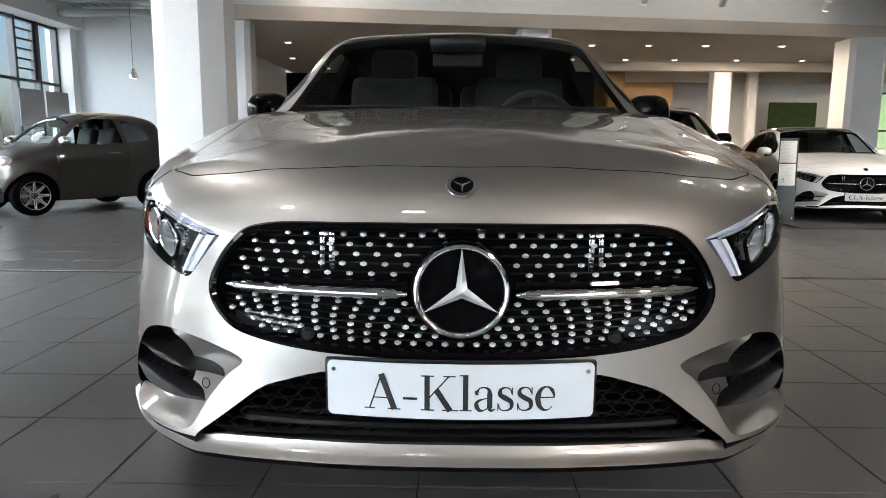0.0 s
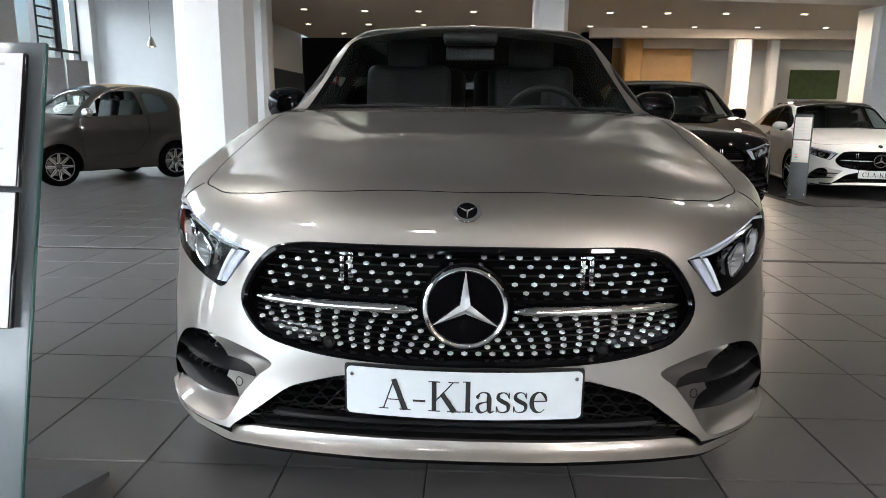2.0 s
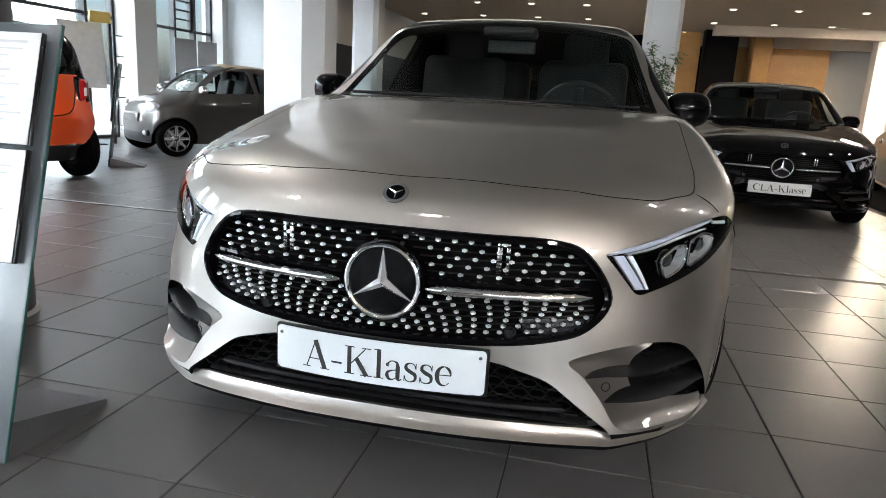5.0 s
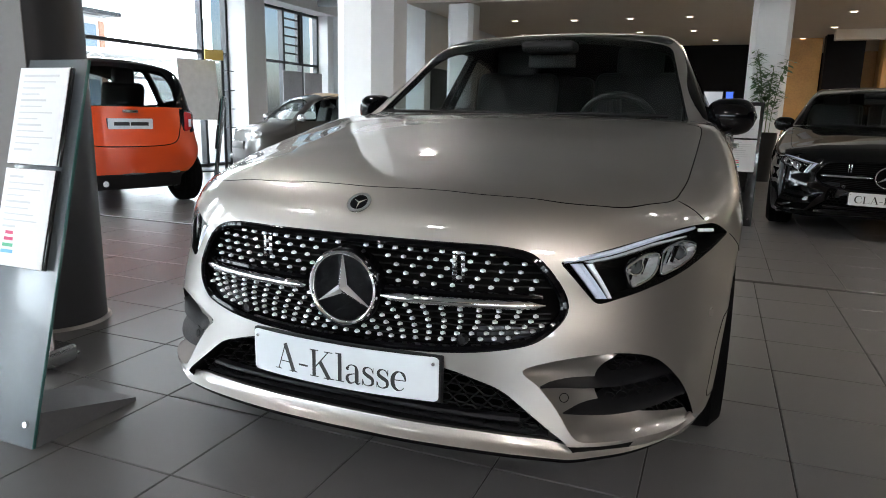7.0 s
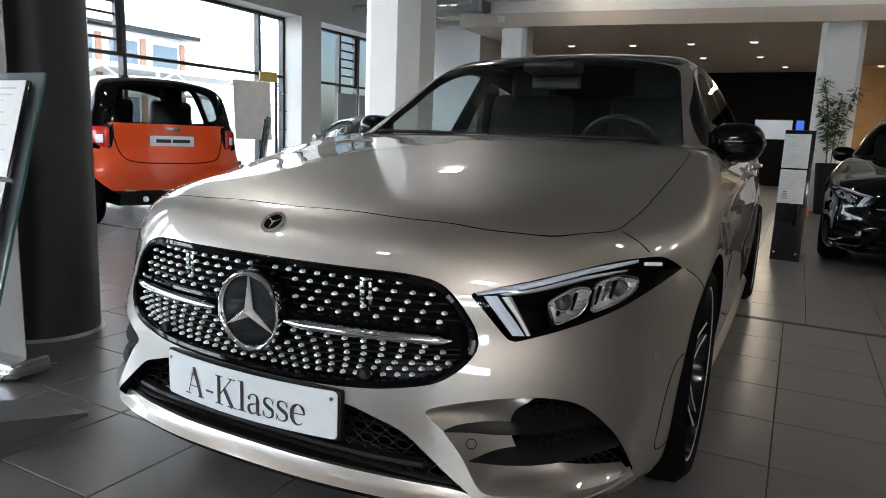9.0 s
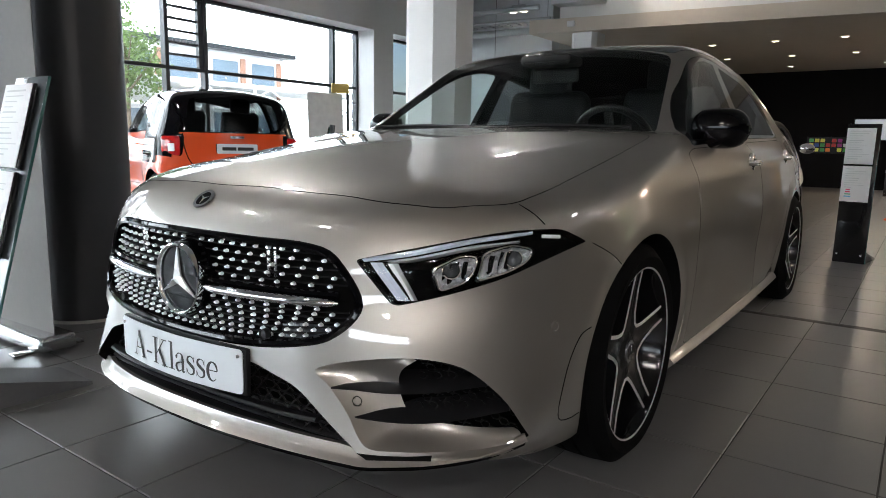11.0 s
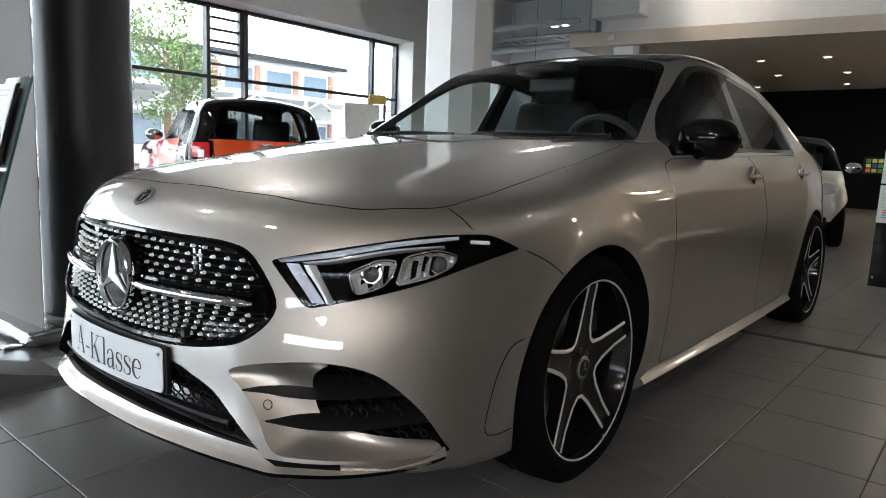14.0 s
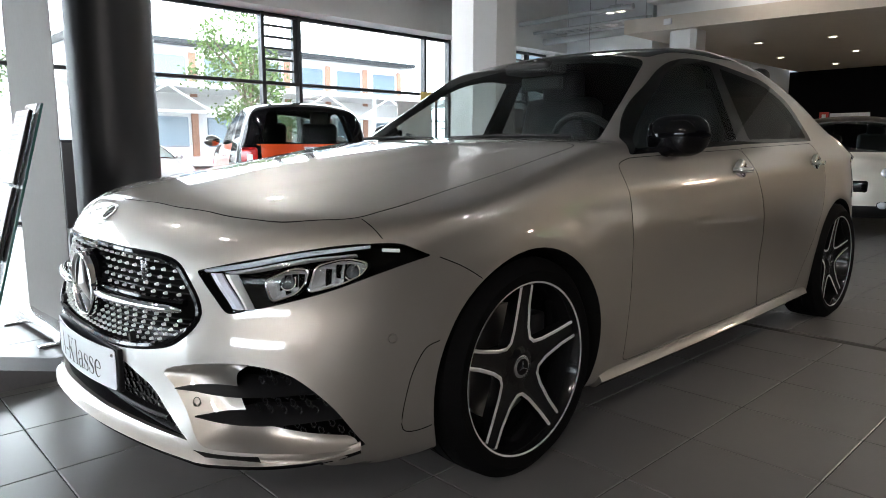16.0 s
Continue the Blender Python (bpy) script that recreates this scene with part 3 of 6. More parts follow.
    win_r = round_poly([(0, 1.675, 0.997), (0, 2.44, 1.012), (0, 2.36, 1.17), (0, 2.15, 1.275), (0, 1.685, 1.326)], [0.02, 0.03, 0.1, 0.1, 0.02], 4)
    wins = {"windscreen": prism(sl, (0, 0, 0.95), (0, 0, 1.6)), "rear_window": prism(rl, (0, 0, 1.08), (0, 0, 1.6))}
    for nm, lp in (("front_door_window", win_f), ("rear_door_window", win_r)):
        wins[nm] = prism(lp, (0.45, 0, 0), (1.1, 0, 0))
        wins[nm + "."] = prism(mirrored(lp), (-0.45, 0, 0), (-1.1, 0, 0))
    wins = {k: solid(v) for k, v in wins.items()}
    b8 = b7
    for w in wins.values():
        b8 = cut(b8, w)
    # panels with gaps: bonnet, doors, roof
    bonnet = [(0, -0.775), (0.30, -0.755), (0.50, -0.705), (0.62, -0.635), (0.725, -0.487), (0.745, -0.30), (0.752, 0.0), (0.756, 0.28), (0.748, 0.40), (0.62, 0.455), (0, 0.44)]
    bl = bonnet + [(-x, y) for x, y in reversed(bonnet[1:-1])]
    bl = round_poly([(x, y, 0) for x, y in bl], 0.05, 4)
    roof = [(0, 1.20), (0.30, 1.18), (0.565, 1.125), (0.585, 1.7), (0.56, 2.3), (0, 2.42)]
    rfl = round_poly([(x, y, 0) for x, y in roof + [(-x, y) for x, y in reversed(roof[1:-1])]], 0.04, 4)
    door_f = round_poly([(0, 0.475, 0.905), (0, 0.515, 0.76), (0, 0.525, 0.60), (0, 0.54, 0.222), (0, 1.66, 0.236), (0, 1.645, 0.56), (0, 1.60, 0.75), (0, 1.50, 0.955), (0, 0.56, 0.925)], 0.03, 4)
    door_r = round_poly([(0, 1.665, 0.236), (0, 2.17, 0.245), (0, 2.33, 0.50), (0, 2.44, 0.66), (0, 2.50, 0.80), (0, 2.46, 0.985), (0, 1.505, 0.957), (0, 1.605, 0.75), (0, 1.65, 0.56)], 0.03, 4)

    def grown(lp, d):
        c = sum(lp, Vector()) / len(lp)
        return [p + (p - c).normalized() * d for p in lp]

    cutters = {"bonnet": lambda d: prism(grown(bl, d), (0, 0, 0.70), (0, 0, 1.3)), "roof_panel": lambda d: prism(grown(rfl, d), (0, 0, 1.1), (0, 0, 1.7))}
    body = b8
    for s in (1, -1):
        for nm, lp in (("front_door", door_f), ("rear_door", door_r)):
            def make(d, lp=lp, s=s):
                g = grown(lp, d)
                return prism(g, (0.74, 0, 0), (1.1, 0, 0)) if s > 0 else prism(mirrored(g), (-0.74, 0, 0), (-1.1, 0, 0))
            cutters[nm + str(s)] = make
    surround = round_poly([(0, 0.575, 0.935), (0, 1.6, 0.978), (0, 2.50, 0.998), (0, 2.41, 1.19), (0, 2.17, 1.305), (0, 1.65, 1.352), (0, 1.40, 1.352), (0, 1.14, 1.302), (0, 0.78, 1.100)], [0.03, 0.0, 0.03, 0.12, 0.18, 0.3, 0.22, 0.25, 0.12], 8)
    for s in (1, -1):
        def make_s(d, s=s):
            g = grown(surround, d)
            return prism(g, (0.5, 0, 0), (1.1, 0, 0)) if s > 0 else prism(mirrored(g), (-0.5, 0, 0), (-1.1, 0, 0))
        cutters["window_surround" + str(s)] = make_s
    panels = {}
    for nm, make in cutters.items():
        panels[nm] = cut(body, solid(make(-0.0015)), "INTERSECT")
        body = cut(body, solid(make(0.0015)))
    skinned(body, f, paint_mat, M["dark"], "body", car)
    skinned(panels["bonnet"], f, paint_mat, M["dark"], "bonnet", car)
    skinned(panels["roof_panel"], f, M["gloss_black"], M["dark"], "roof_panel", car, "black glass roof panel")
    doors = {}
    for s in (1, -1):
        skinned(panels["window_surround" + str(s)], f, M["gloss_black"], M["dark"], "window_surround", car, "gloss black window surround")
        for nm in ("front_door", "rear_door"):
            doors[nm, s] = skinned(panels[nm + str(s)], f, paint_mat, M["dark"], nm, car)
    # panes
    thin = cut(shell, solid(hull(inset(f, 0.005), 0.0, 2.75, 0.56, 56, 86, 110)))
    for nm, w in wins.items():
        pane = cut(thin, w, "INTERSECT")
        tint, words = ("wind_glass", "clear windscreen glass") if nm == "windscreen" else ("door_glass", "clear door window glass") if nm.startswith("front") else ("dark_glass", "dark tinted window glass")
        skinned(pane, f, M[tint], M[tint], nm.strip("."), car, words, sheet=True)
    for c in lamp_cut:
        cover = cut(thin, c, "INTERSECT")
        skinned(cover, f, M["lamp_glass"], M["lamp_glass"], "headlamp_lens", car, "clear headlamp cover", sheet=True)
    drop(*[o for o in scene.collection.objects if o.name.startswith("cutter")])
    # shut lines of the bumper, headlamps and wheel arch flaps
    for s in (1, -1):
        for line in ([(0.842, -0.327, 0.687), (0.858, -0.27, 0.66), (0.872, -0.21, 0.625)], [(0.735, -0.475, 0.788), (0.77, -0.468, 0.765), (0.80, -0.462, 0.742)],
                     [(0.87, -0.345, 0.48), (0.868, -0.39, 0.46), (0.86, -0.43, 0.38), (0.857, -0.445, 0.262), (0.86, -0.36, 0.257)]):
            pts = np.array([(s * p.x, p.y, p.z) for p in smooth_loop(line, 6, False)])
            g = slope(f, pts)
            pts = cross(f, pts - 0.1 * g, g, 0.4)
            part("shut_line", tube(pts, 0.0014, 5), M["dark"], car)
    # headlamp inside
    for s in (1, -1):
        h = empty("headlamp")
        h.parent = car
        pt = lambda x, y, z: Vector((s * x, y, z))
        dd = Vector((lampdir.x * s, lampdir.y, lampdir.z))
        back = lambda p, d: pt(*p) - dd * d
        onp = lambda x, z, d: Vector((s * x, on_skin(f, x, z).y, z)) - dd * d
        q = dd.to_track_quat("Z", "Y").to_matrix().to_4x4()

        def ribbon(name, left, right, d0, d1, m, label="", n=14, thick=0.008):
            """A bar between two edges on the lamp's front, set back from d0 to d1."""
            le, re = smooth_loop([(x, 0, z) for x, z in left], n, False), smooth_loop([(x, 0, z) for x, z in right], n, False)
            rings = []
            for p, r in zip(le, re):
                mid = (p + r) / 2
                a_, m_, b_ = onp(p.x, p.z, d0), onp(mid.x, mid.z, d0 - 0.003), onp(r.x, r.z, d1)
                rings.append([a_, m_, b_, b_ - dd * thick, a_ - dd * thick])
            part(name, ring_loft(rings), m, h, label)

        ribbon("running_light", [(0.532, 0.660), (0.562, 0.620), (0.592, 0.578)], [(0.556, 0.661), (0.586, 0.620), (0.614, 0.577)], 0.014, 0.016, M["light_guide"], "pale lavender light guide")
        ribbon("light_trim", [(0.566, 0.659), (0.594, 0.619), (0.618, 0.577)], [(0.585, 0.660), (0.606, 0.622), (0.628, 0.578)], 0.016, 0.030, M["lamp_clear"], "white light guide edge")
        ribbon("running_light", [(0.512, 0.669), (0.602, 0.687), (0.700, 0.713), (0.785, 0.727)], [(0.520, 0.661), (0.606, 0.676), (0.704, 0.703), (0.787, 0.720)], 0.013, 0.015, M["light_guide"], "pale lavender light guide")
        ribbon("light_trim", [(0.560, 0.665), (0.62, 0.676), (0.70, 0.698), (0.772, 0.708)], [(0.575, 0.660), (0.625, 0.667), (0.705, 0.689), (0.775, 0.702)], 0.022, 0.030, M["reflector"], "chromed trim bar")
        for which, outline in enumerate(([(0.648, 0.646), (0.690, 0.676), (0.718, 0.674), (0.716, 0.640), (0.704, 0.616), (0.664, 0.596)], [(0.726, 0.682), (0.764, 0.698), (0.797, 0.686), (0.792, 0.658), (0.766, 0.636), (0.722, 0.618)])):
            lp2 = round_poly([(x, 0, z) for x, z in outline], 0.012, 4)
            c2 = sum(lp2, Vector()) / len(lp2)
            rings = []
            for dep, k in ((0.022, 1.0), (0.020, 0.97), (0.026, 0.93), (0.042, 0.84), (0.058, 0.66), (0.068, 0.40), (0.072, 0.02)):
                ring = []
                for i, p in enumerate(lp2):
                    v = c2.lerp(p, k)
                    wob = 0.007 * math.sin(i * 1.9 + 9 * k) if 0.1 < k < 0.9 else 0.0
                    ring.append(onp(v.x, v.z, dep + wob))
                rings.append(ring)
            part("reflector", ring_loft(rings, caps=False), M["reflector"], h, "faceted chromed lamp reflector", smooth=False)
            part("reflector_rim", tube([onp(p.x, p.z, 0.019) for p in lp2], 0.0030, 6, True), M["chrome"], h, "chrome lamp rim")
            part("reflector_bezel", tube([onp(c2.x + 1.07 * (p.x - c2.x), c2.z + 1.07 * (p.z - c2.z), 0.024) for p in lp2], 0.0035, 6, True), M["gloss_black"], h, "black lamp bezel")
            xs2, zs2 = [p.x for p in lp2], [p.z for p in lp2]
            x_lo, x_hi = min(xs2), max(xs2)
            for j in range(4):
                x = x_lo + (0.24 + 0.17 * j) * (x_hi - x_lo)
                col = [z for q, z in zip(xs2, zs2) if abs(q - x) < 0.012] or zs2
                z_hi, z_lo = max(col) - 0.010, max(min(col), min(zs2)) + 0.012
                rib = [[onp(x + dx, z_lo + (z_hi - z_lo) * t, 0.030 + 0.024 * (1 - t) + dd_) for dx, dd_ in ((-0.0035, 0.012), (-0.001, 0.0), (0.0045, 0.016))] for t in (0.0, 0.35, 0.7, 1.0)]
                part("reflector_rib", ring_loft(rib), M["dark"] if (j + which) % 2 else M["chrome"], h, smooth=False)
            lens = lathe([(0.0, 0.019), (0.004, 0.0195), (0.010, 0.016), (0.014, 0.009), (0.015, 0.0005)], 28, "z")
            at_ = onp(c2.x + (0.012 if which else -0.010), c2.z + 0.006, 0.052)
            part("lamp_lens", moved(lens, Matrix.Translation(at_) @ q), M["lens_bulb"], h, "clear projector lens")
            part("lens_ring", moved(lathe([(0.0, 0.018), (0.004, 0.0225), (0.007, 0.022), (0.007, 0.0195), (0.0, 0.018)], 28, "z"), Matrix.Translation(at_) @ q), M["chrome"], h, "chrome lens ring")
        g2 = onp(0.815, 0.714, 0.02)
        part("side_marker", moved(box(0.045, 0.009, 0.006, (0, 0, 0), 0.002), Matrix.Translation(g2) @ dd.to_track_quat("Z", "Y").to_matrix().to_4x4()), M["lamp_clear"], h)
    # grille
    gr = empty("grille")
    gr.parent = car
    ins = [Vector((x * 0.985, 0, 0.567 + (z - 0.567) * 0.97)) for x, z in [(p.x, p.z) for p in loop]]
    rim = []
    for p in loop:
        rim.append(on_skin(f, p.x, p.z, 0.006))
    part("grille_frame", tube(rim, 0.011, 8, True, 1.0, (0, 1, 0)), M["gloss_black"], gr, "gloss black grille surround")
    xs = np.linspace(-0.52, 0.52, 41)
    zs = np.linspace(0.445, 0.70, 12)
    rows = [[on_skin(f, x, z, 0.05) for x in xs] for z in zs]
    bmg = bmesh.new()
    vs = [[bmg.verts.new(p) for p in r] for r in rows]
    for a, b in zip(vs, vs[1:]):
        for k in range(40):
            bmg.faces.new((a[k], a[k + 1], b[k + 1], b[k]))
    part("grille_backing", bmg, M["dark"], gr)
    inside = lambda x, z, m=1.0: point_in(x, z, [(p.x * m, 0.567 + (p.z - 0.567) * m) for p in loop])
    for k, z in enumerate([0.466, 0.482, 0.498, 0.514, 0.530, 0.600, 0.617, 0.634, 0.651, 0.668]):
        pts = [on_skin(f, x, z + bow(x, z), 0.026) for x in np.linspace(-0.51, 0.51, 52) if inside(x, z + bow(x, z), 0.98)]
        if len(pts) > 3:
            part("grille_slat", tube(pts, 0.0018, 5, False, 1.4), M["grille_black"], gr)
    for s in (1, -1):
        pts = [on_skin(f, s * x, 0.566, 0.004) + Vector((0, -0.016 + 0.02 * (x - 0.1), 0)) for x in np.linspace(0.105, 0.482, 16)]
        part("grille_blade", tube(pts, lambda u: 0.012 * min(1, 0.25 + 5 * min(u, 1 - u) ** 0.8), 10, False, 0.95), M["chrome"], gr, "chrome grille blade")
        pts = [on_skin(f, s * x, 0.580, 0.012) for x in np.linspace(0.105, 0.47, 10)]
        part("blade_mount", tube(pts, 0.010, 8), M["gloss_black"], gr)
    for s in (1, -1):
        for dx, w in ((0.0, 0.012), (0.020, 0.010)):
            part("radiator_bracket", box(w, 0.012, 0.082, on_skin(f, s * (0.262 + dx), 0.642, 0.040), 0.002), M["satin"], gr, "bare metal bracket behind the slats")
        rows = [[on_skin(f, s * x, z, 0.030) for x in np.linspace(0.33, 0.47, 9)] for z in np.linspace(0.470, 0.508, 4)]
        part("sensor_cover", ring_loft(rows, close_u=False), M["sensor_grey"], gr, "dark grey sensor cover")
        c = on_skin(f, s * 0.305, 0.478, 0.012)
        part("grille_sensor", moved(lathe([(0, 0.0005), (0.012, 0.0005), (0.012, 0.009), (0.008, 0.010), (0.014, 0.0125), (0.0, 0.0135)], 24, "z"), Matrix.Translation(c) @ Matrix.Rotation(radians(90), 4, "X")), M["matt_black"], gr, "round parking sensor")
    sb = empty("star_badge")
    sb.parent = car
    sb.location = (0, -0.905, 0.572)
    star_badge(sb, 0.094)
    # bonnet badge
    bb = empty("bonnet_badge")
    bb.parent = car
    q = slope(f, np.array([[0.0, -0.833, 0.771]]))[0]
    p = cross(f, np.array([[0.0, -0.5, 0.5]]), np.array([[0.0, -0.333, 0.271]]) / np.hypot(0.333, 0.271))[0]
    bb.matrix_world = Matrix.Translation(Vector(p) + Vector(q) * 0.002) @ Vector(q).to_track_quat("Z", "Y").to_matrix().to_4x4()
    part("badge_ring", lathe([(0, 0.022), (0.003, 0.023), (0.003, 0.031), (0, 0.032)], 40, "z"), M["satin"], bb, "satin wreath ring")
    part("badge_disc", cyl(0.0225, 0.0225, 0.003, (0, 0, 0.0005), 32), M["gloss_black"], bb)
    part("badge_star", moved(star_bm(0.0215, 0.003), Matrix.Translation((0, 0, 0.002)) @ Matrix.Rotation(math.pi, 4, "Z")), M["chrome"], bb, smooth=False)
    # lower lip: painted blade over a gloss black splitter
    lip = [(0, -0.968, 0.236), (0.20, -0.957, 0.233), (0.40, -0.912, 0.222), (0.53, -0.860, 0.209), (0.564, -0.843, 0.206), (0.60, -0.820, 0.207), (0.68, -0.757, 0.210), (0.75, -0.678, 0.216), (0.80, -0.598, 0.226), (0.824, -0.553, 0.236)]
    lp = smooth_loop(lip, 5, False)
    full = [Vector((-p.x, p.y, p.z)) for p in reversed(lp[1:])] + lp
    rings, rings2, shelf = [], [], []
    for i, p in enumerate(full):
        a, b = full[max(i - 1, 0)], full[min(i + 1, len(full) - 1)]
        t = (b - a).normalized()
        inw = Vector((-t.y, t.x, 0)).normalized()
        end = min(1.0, min(i, len(full) - 1 - i) / 6 + 0.25)
        ax = abs(p.x)
        th = 0.025 - 0.010 * float(step(0.50, 0.62, ax)) - 0.004 * float(step(0.6, 0.8, ax))
        up, dn = Vector((0, 0, th)), Vector((0, 0, 0.0))
        k = th / 0.034
        rings.append([p + up * 0.06, p + inw * 0.006 * k + up * 0.22, p + inw * 0.020 * k + up * 0.45, p + inw * 0.032 * k + up * 0.85, p + inw * 0.038 * k + up * 1.35, p + inw * 0.055 * k + up * 1.35, p + inw * 0.055 * k + dn, p + inw * 0.003 + dn])
        if ax < 0.5:
            shelf.append([p + inw * (0.045 * k) + up * 1.0, p + inw * 0.12 + up * 1.0, p + inw * 0.12 + up * 0.3, p + inw * (0.042 * k) + up * 0.3])
        d = Vector((0, 0, -0.004))
        rings2.append([p + d + inw * 0.008, p + d + inw * 0.11, p + d + inw * 0.11 + Vector((0, 0, -0.010)), p + d + inw * 0.012 + Vector((0, 0, -0.010))])
    part("front_lip", ring_loft(rings), paint_mat, car, "painted front lip")
    part("lip_shelf", ring_loft(shelf), M["matt_black"], car, "matt black shelf behind the lip")
    part("splitter", ring_loft(rings2), M["gloss_black"], car, "gloss black splitter edge")
    # lower intake mesh and bars
    it = empty("lower_intake")
    it.parent = car
    bmh = []
    for r in range(6):
        for c in range(-13, 14):
            x, z = (c + 0.5 * (r % 2)) * 0.042, 0.268 + r * 0.024
            if abs(x) < 0.54 and point_in(x, z, [(q.x * 0.97, q.z) for q in iloop]):
                y = on_skin(f, x, z, 0.05).y
                hexa = [Vector((x + 0.022 * math.cos(a), y, z + 0.0125 * math.sin(a))) for a in [math.pi / 3 * k for k in range(6)]]
                bmh.append(tube(hexa, 0.0032, 4, True, 1.0, (0, 1, 0)))
    part("intake_mesh", merge(*bmh), M["grille_black"], it, "black honeycomb mesh")
    part("intake_bar", tube([on_skin(f, x, 0.292, 0.03) for x in np.linspace(-0.44, 0.44, 24)], 0.016, 8, False, 0.5), M["matt_black"], it, "black plastic bar")
    part("intake_bar", tube([on_skin(f, x, 0.262 - 0.06 * max(0, abs(x) - 0.3), 0.06) for x in np.linspace(-0.50, 0.50, 24)], 0.018, 8, False, 0.4), M["matt_black"], it)
    # side fins, sensors
    for s in (1, -1):
        for a, b in (((0.488, -0.862, 0.378), (0.762, -0.643, 0.383)), ((0.535, -0.838, 0.314), (0.795, -0.596, 0.318))):
            a, b = Vector((s * a[0], a[1], a[2])), Vector((s * b[0], b[1], b[2]))
            rings = []
            for k in range(13):
                u = k / 12
                p = a.lerp(b, u)
                p.y = min(p.y, on_skin(f, abs(p.x), p.z, 0.006).y + 0.004) if 0.05 < u < 0.98 else p.y
                p.z -= 0.010 * math.sin(math.pi * u)
                g = min(1, u * 2.4)
                inn = Vector((-0.42 * s, 0.907, 0)) * (0.006 + 0.085 * g)
                up = Vector((0, 0, 0.002 + 0.026 * g))
                rings.append([p, p + inn * 0.12 + Vector((0, 0, 0.0025 + 0.003 * g)), p + inn + up, p + inn + up * 0.5, p + inn * 0.12 + Vector((0, 0, -0.001 - 0.002 * g))])
            part("side_fin", ring_loft(rings), M["matt_black"], car, "matt black air fin")
        mesh = []
        for r in range(11):
            for c in range(9):
                x, z = 0.60 + (c + 0.5 * (r % 2)) * 0.026, 0.262 + r * 0.017
                if point_in(x, z, [(q[0], q[1]) for q in rim_pts]) and x > 0.615:
                    y = on_skin(f, x, z).y + 0.075
                    mesh.append(tube([Vector((s * (x + 0.013 * math.cos(k * math.pi / 3)), y, z + 0.009 * math.sin(k * math.pi / 3))) for k in range(6)], 0.002, 4, True, 1.0, (0, 1, 0)))
        sm_ = part("scoop_mesh", merge(*mesh), M["grille_black"], car, "black honeycomb mesh")
        sm_["kind"] = "stuff"
        for (x, y, z), rad in (((0.535, -0.825, 0.350), 0.0105), ((0.838, -0.465, 0.499), 0.0115)):
            g = slope(f, np.array([[s * x, y, z]]))[0]
            o = np.array([[s * x, y, z]]) - 0.12 * g[None]
            p = Vector(cross(f, o, g[None], 0.4)[0])
            m = Matrix.Translation(p - Vector(g) * (0.013 if rad < 0.011 else 0)) @ Vector(g).to_track_quat("Z", "Y").to_matrix().to_4x4()
            if rad < 0.011:
                part("parking_sensor", moved(tube([(rad * math.cos(k * 0.2618), rad * math.sin(k * 0.2618), 0) for k in range(24)], 0.0009, 5, True), Matrix.Translation(-Vector(g) * -0.004) @ m), M["dark"], car, "flush parking sensor")
                continue
            part("parking_sensor", moved(lathe([(0, 0.0005), (0.0018, 0.0005), (0.0018, rad * 0.8), (0.0002, rad * 0.85), (0.0022, rad), (0, rad * 1.1)], 24, "z"), m), paint_mat, car, "round parking sensor")
    # mirrors
    for s in (1, -1):
        mr = empty("wing_mirror")
        mr.parent = car
        rings = []
        for k in range(15):
            u = k / 14
            x = 0.752 + 0.205 * u
            e = max(0.0, 1 - abs(2 * u - 0.95) ** 3.2) ** 0.5
            hgt, dep = 0.074 * e + 0.004, 0.085 * e + 0.004
            ring = []
            for j in range(20):
                a = 2 * math.pi * j / 20
                ca, sa = math.cos(a), math.sin(a)
                yy = dep * math.copysign(abs(ca) ** 0.75, ca)
                yy = yy * (1.0 if ca < 0 else 0.55)
                ring.append(Vector((s * x, 0.865 + 0.05 * u + yy, 1.002 + 0.004 * u + hgt * math.copysign(abs(sa) ** 0.8, sa))))
            rings.append(ring)
        part("mirror_cap", ring_loft(rings), M["gloss_black"], mr, "gloss black mirror housing")
        part("mirror_arm", tube([(s * 0.775, 0.80, 0.93), (s * 0.82, 0.82, 0.945), (s * 0.86, 0.86, 0.965)], 0.035, 10, False, 0.7), M["gloss_black"], mr)
        part("mirror_glass", box(0.15, 0.004, 0.10, (s * 0.855, 0.928, 1.004), 0.0015), M["chrome"], mr, "mirror glass")
    # door handles
    for s in (1, -1):
        for (yc, zc), owner in (((1.39, 0.868), "front_door"), ((2.36, 0.885), "rear_door")):
            o = np.array([(0.0, yc + d, zc) for d in np.linspace(-0.085, 0.085, 11)])
            pts = [Vector(q) for q in cross(f, o, np.tile(np.array([[float(s), 0, 0]]), (11, 1)))]
            pts = [p + Vector((s * (0.003 + 0.026 * (1 - abs(2 * k / 10 - 1) ** 4)), 0, 0)) for k, p in enumerate(pts)]
            part("door_handle", tube(pts, 0.011, 8, False, 1.1), M["satin"], doors[owner, s], "satin chrome door handle")
            part("handle_edge", tube([p + Vector((s * 0.008, 0, -0.006)) for p in pts[2:-2]], 0.003, 6), M["chrome"], doors[owner, s])
            cup = bmesh.new()
            bmesh.ops.create_uvsphere(cup, u_segments=24, v_segments=10, radius=1)
            mid_ = pts[5]
            part("handle_recess", moved(cup, Matrix.Translation((mid_.x - s * 0.029, yc, zc)) @ Matrix.Diagonal((0.016, 0.062, 0.046, 1))), M["chrome"], doors[owner, s])
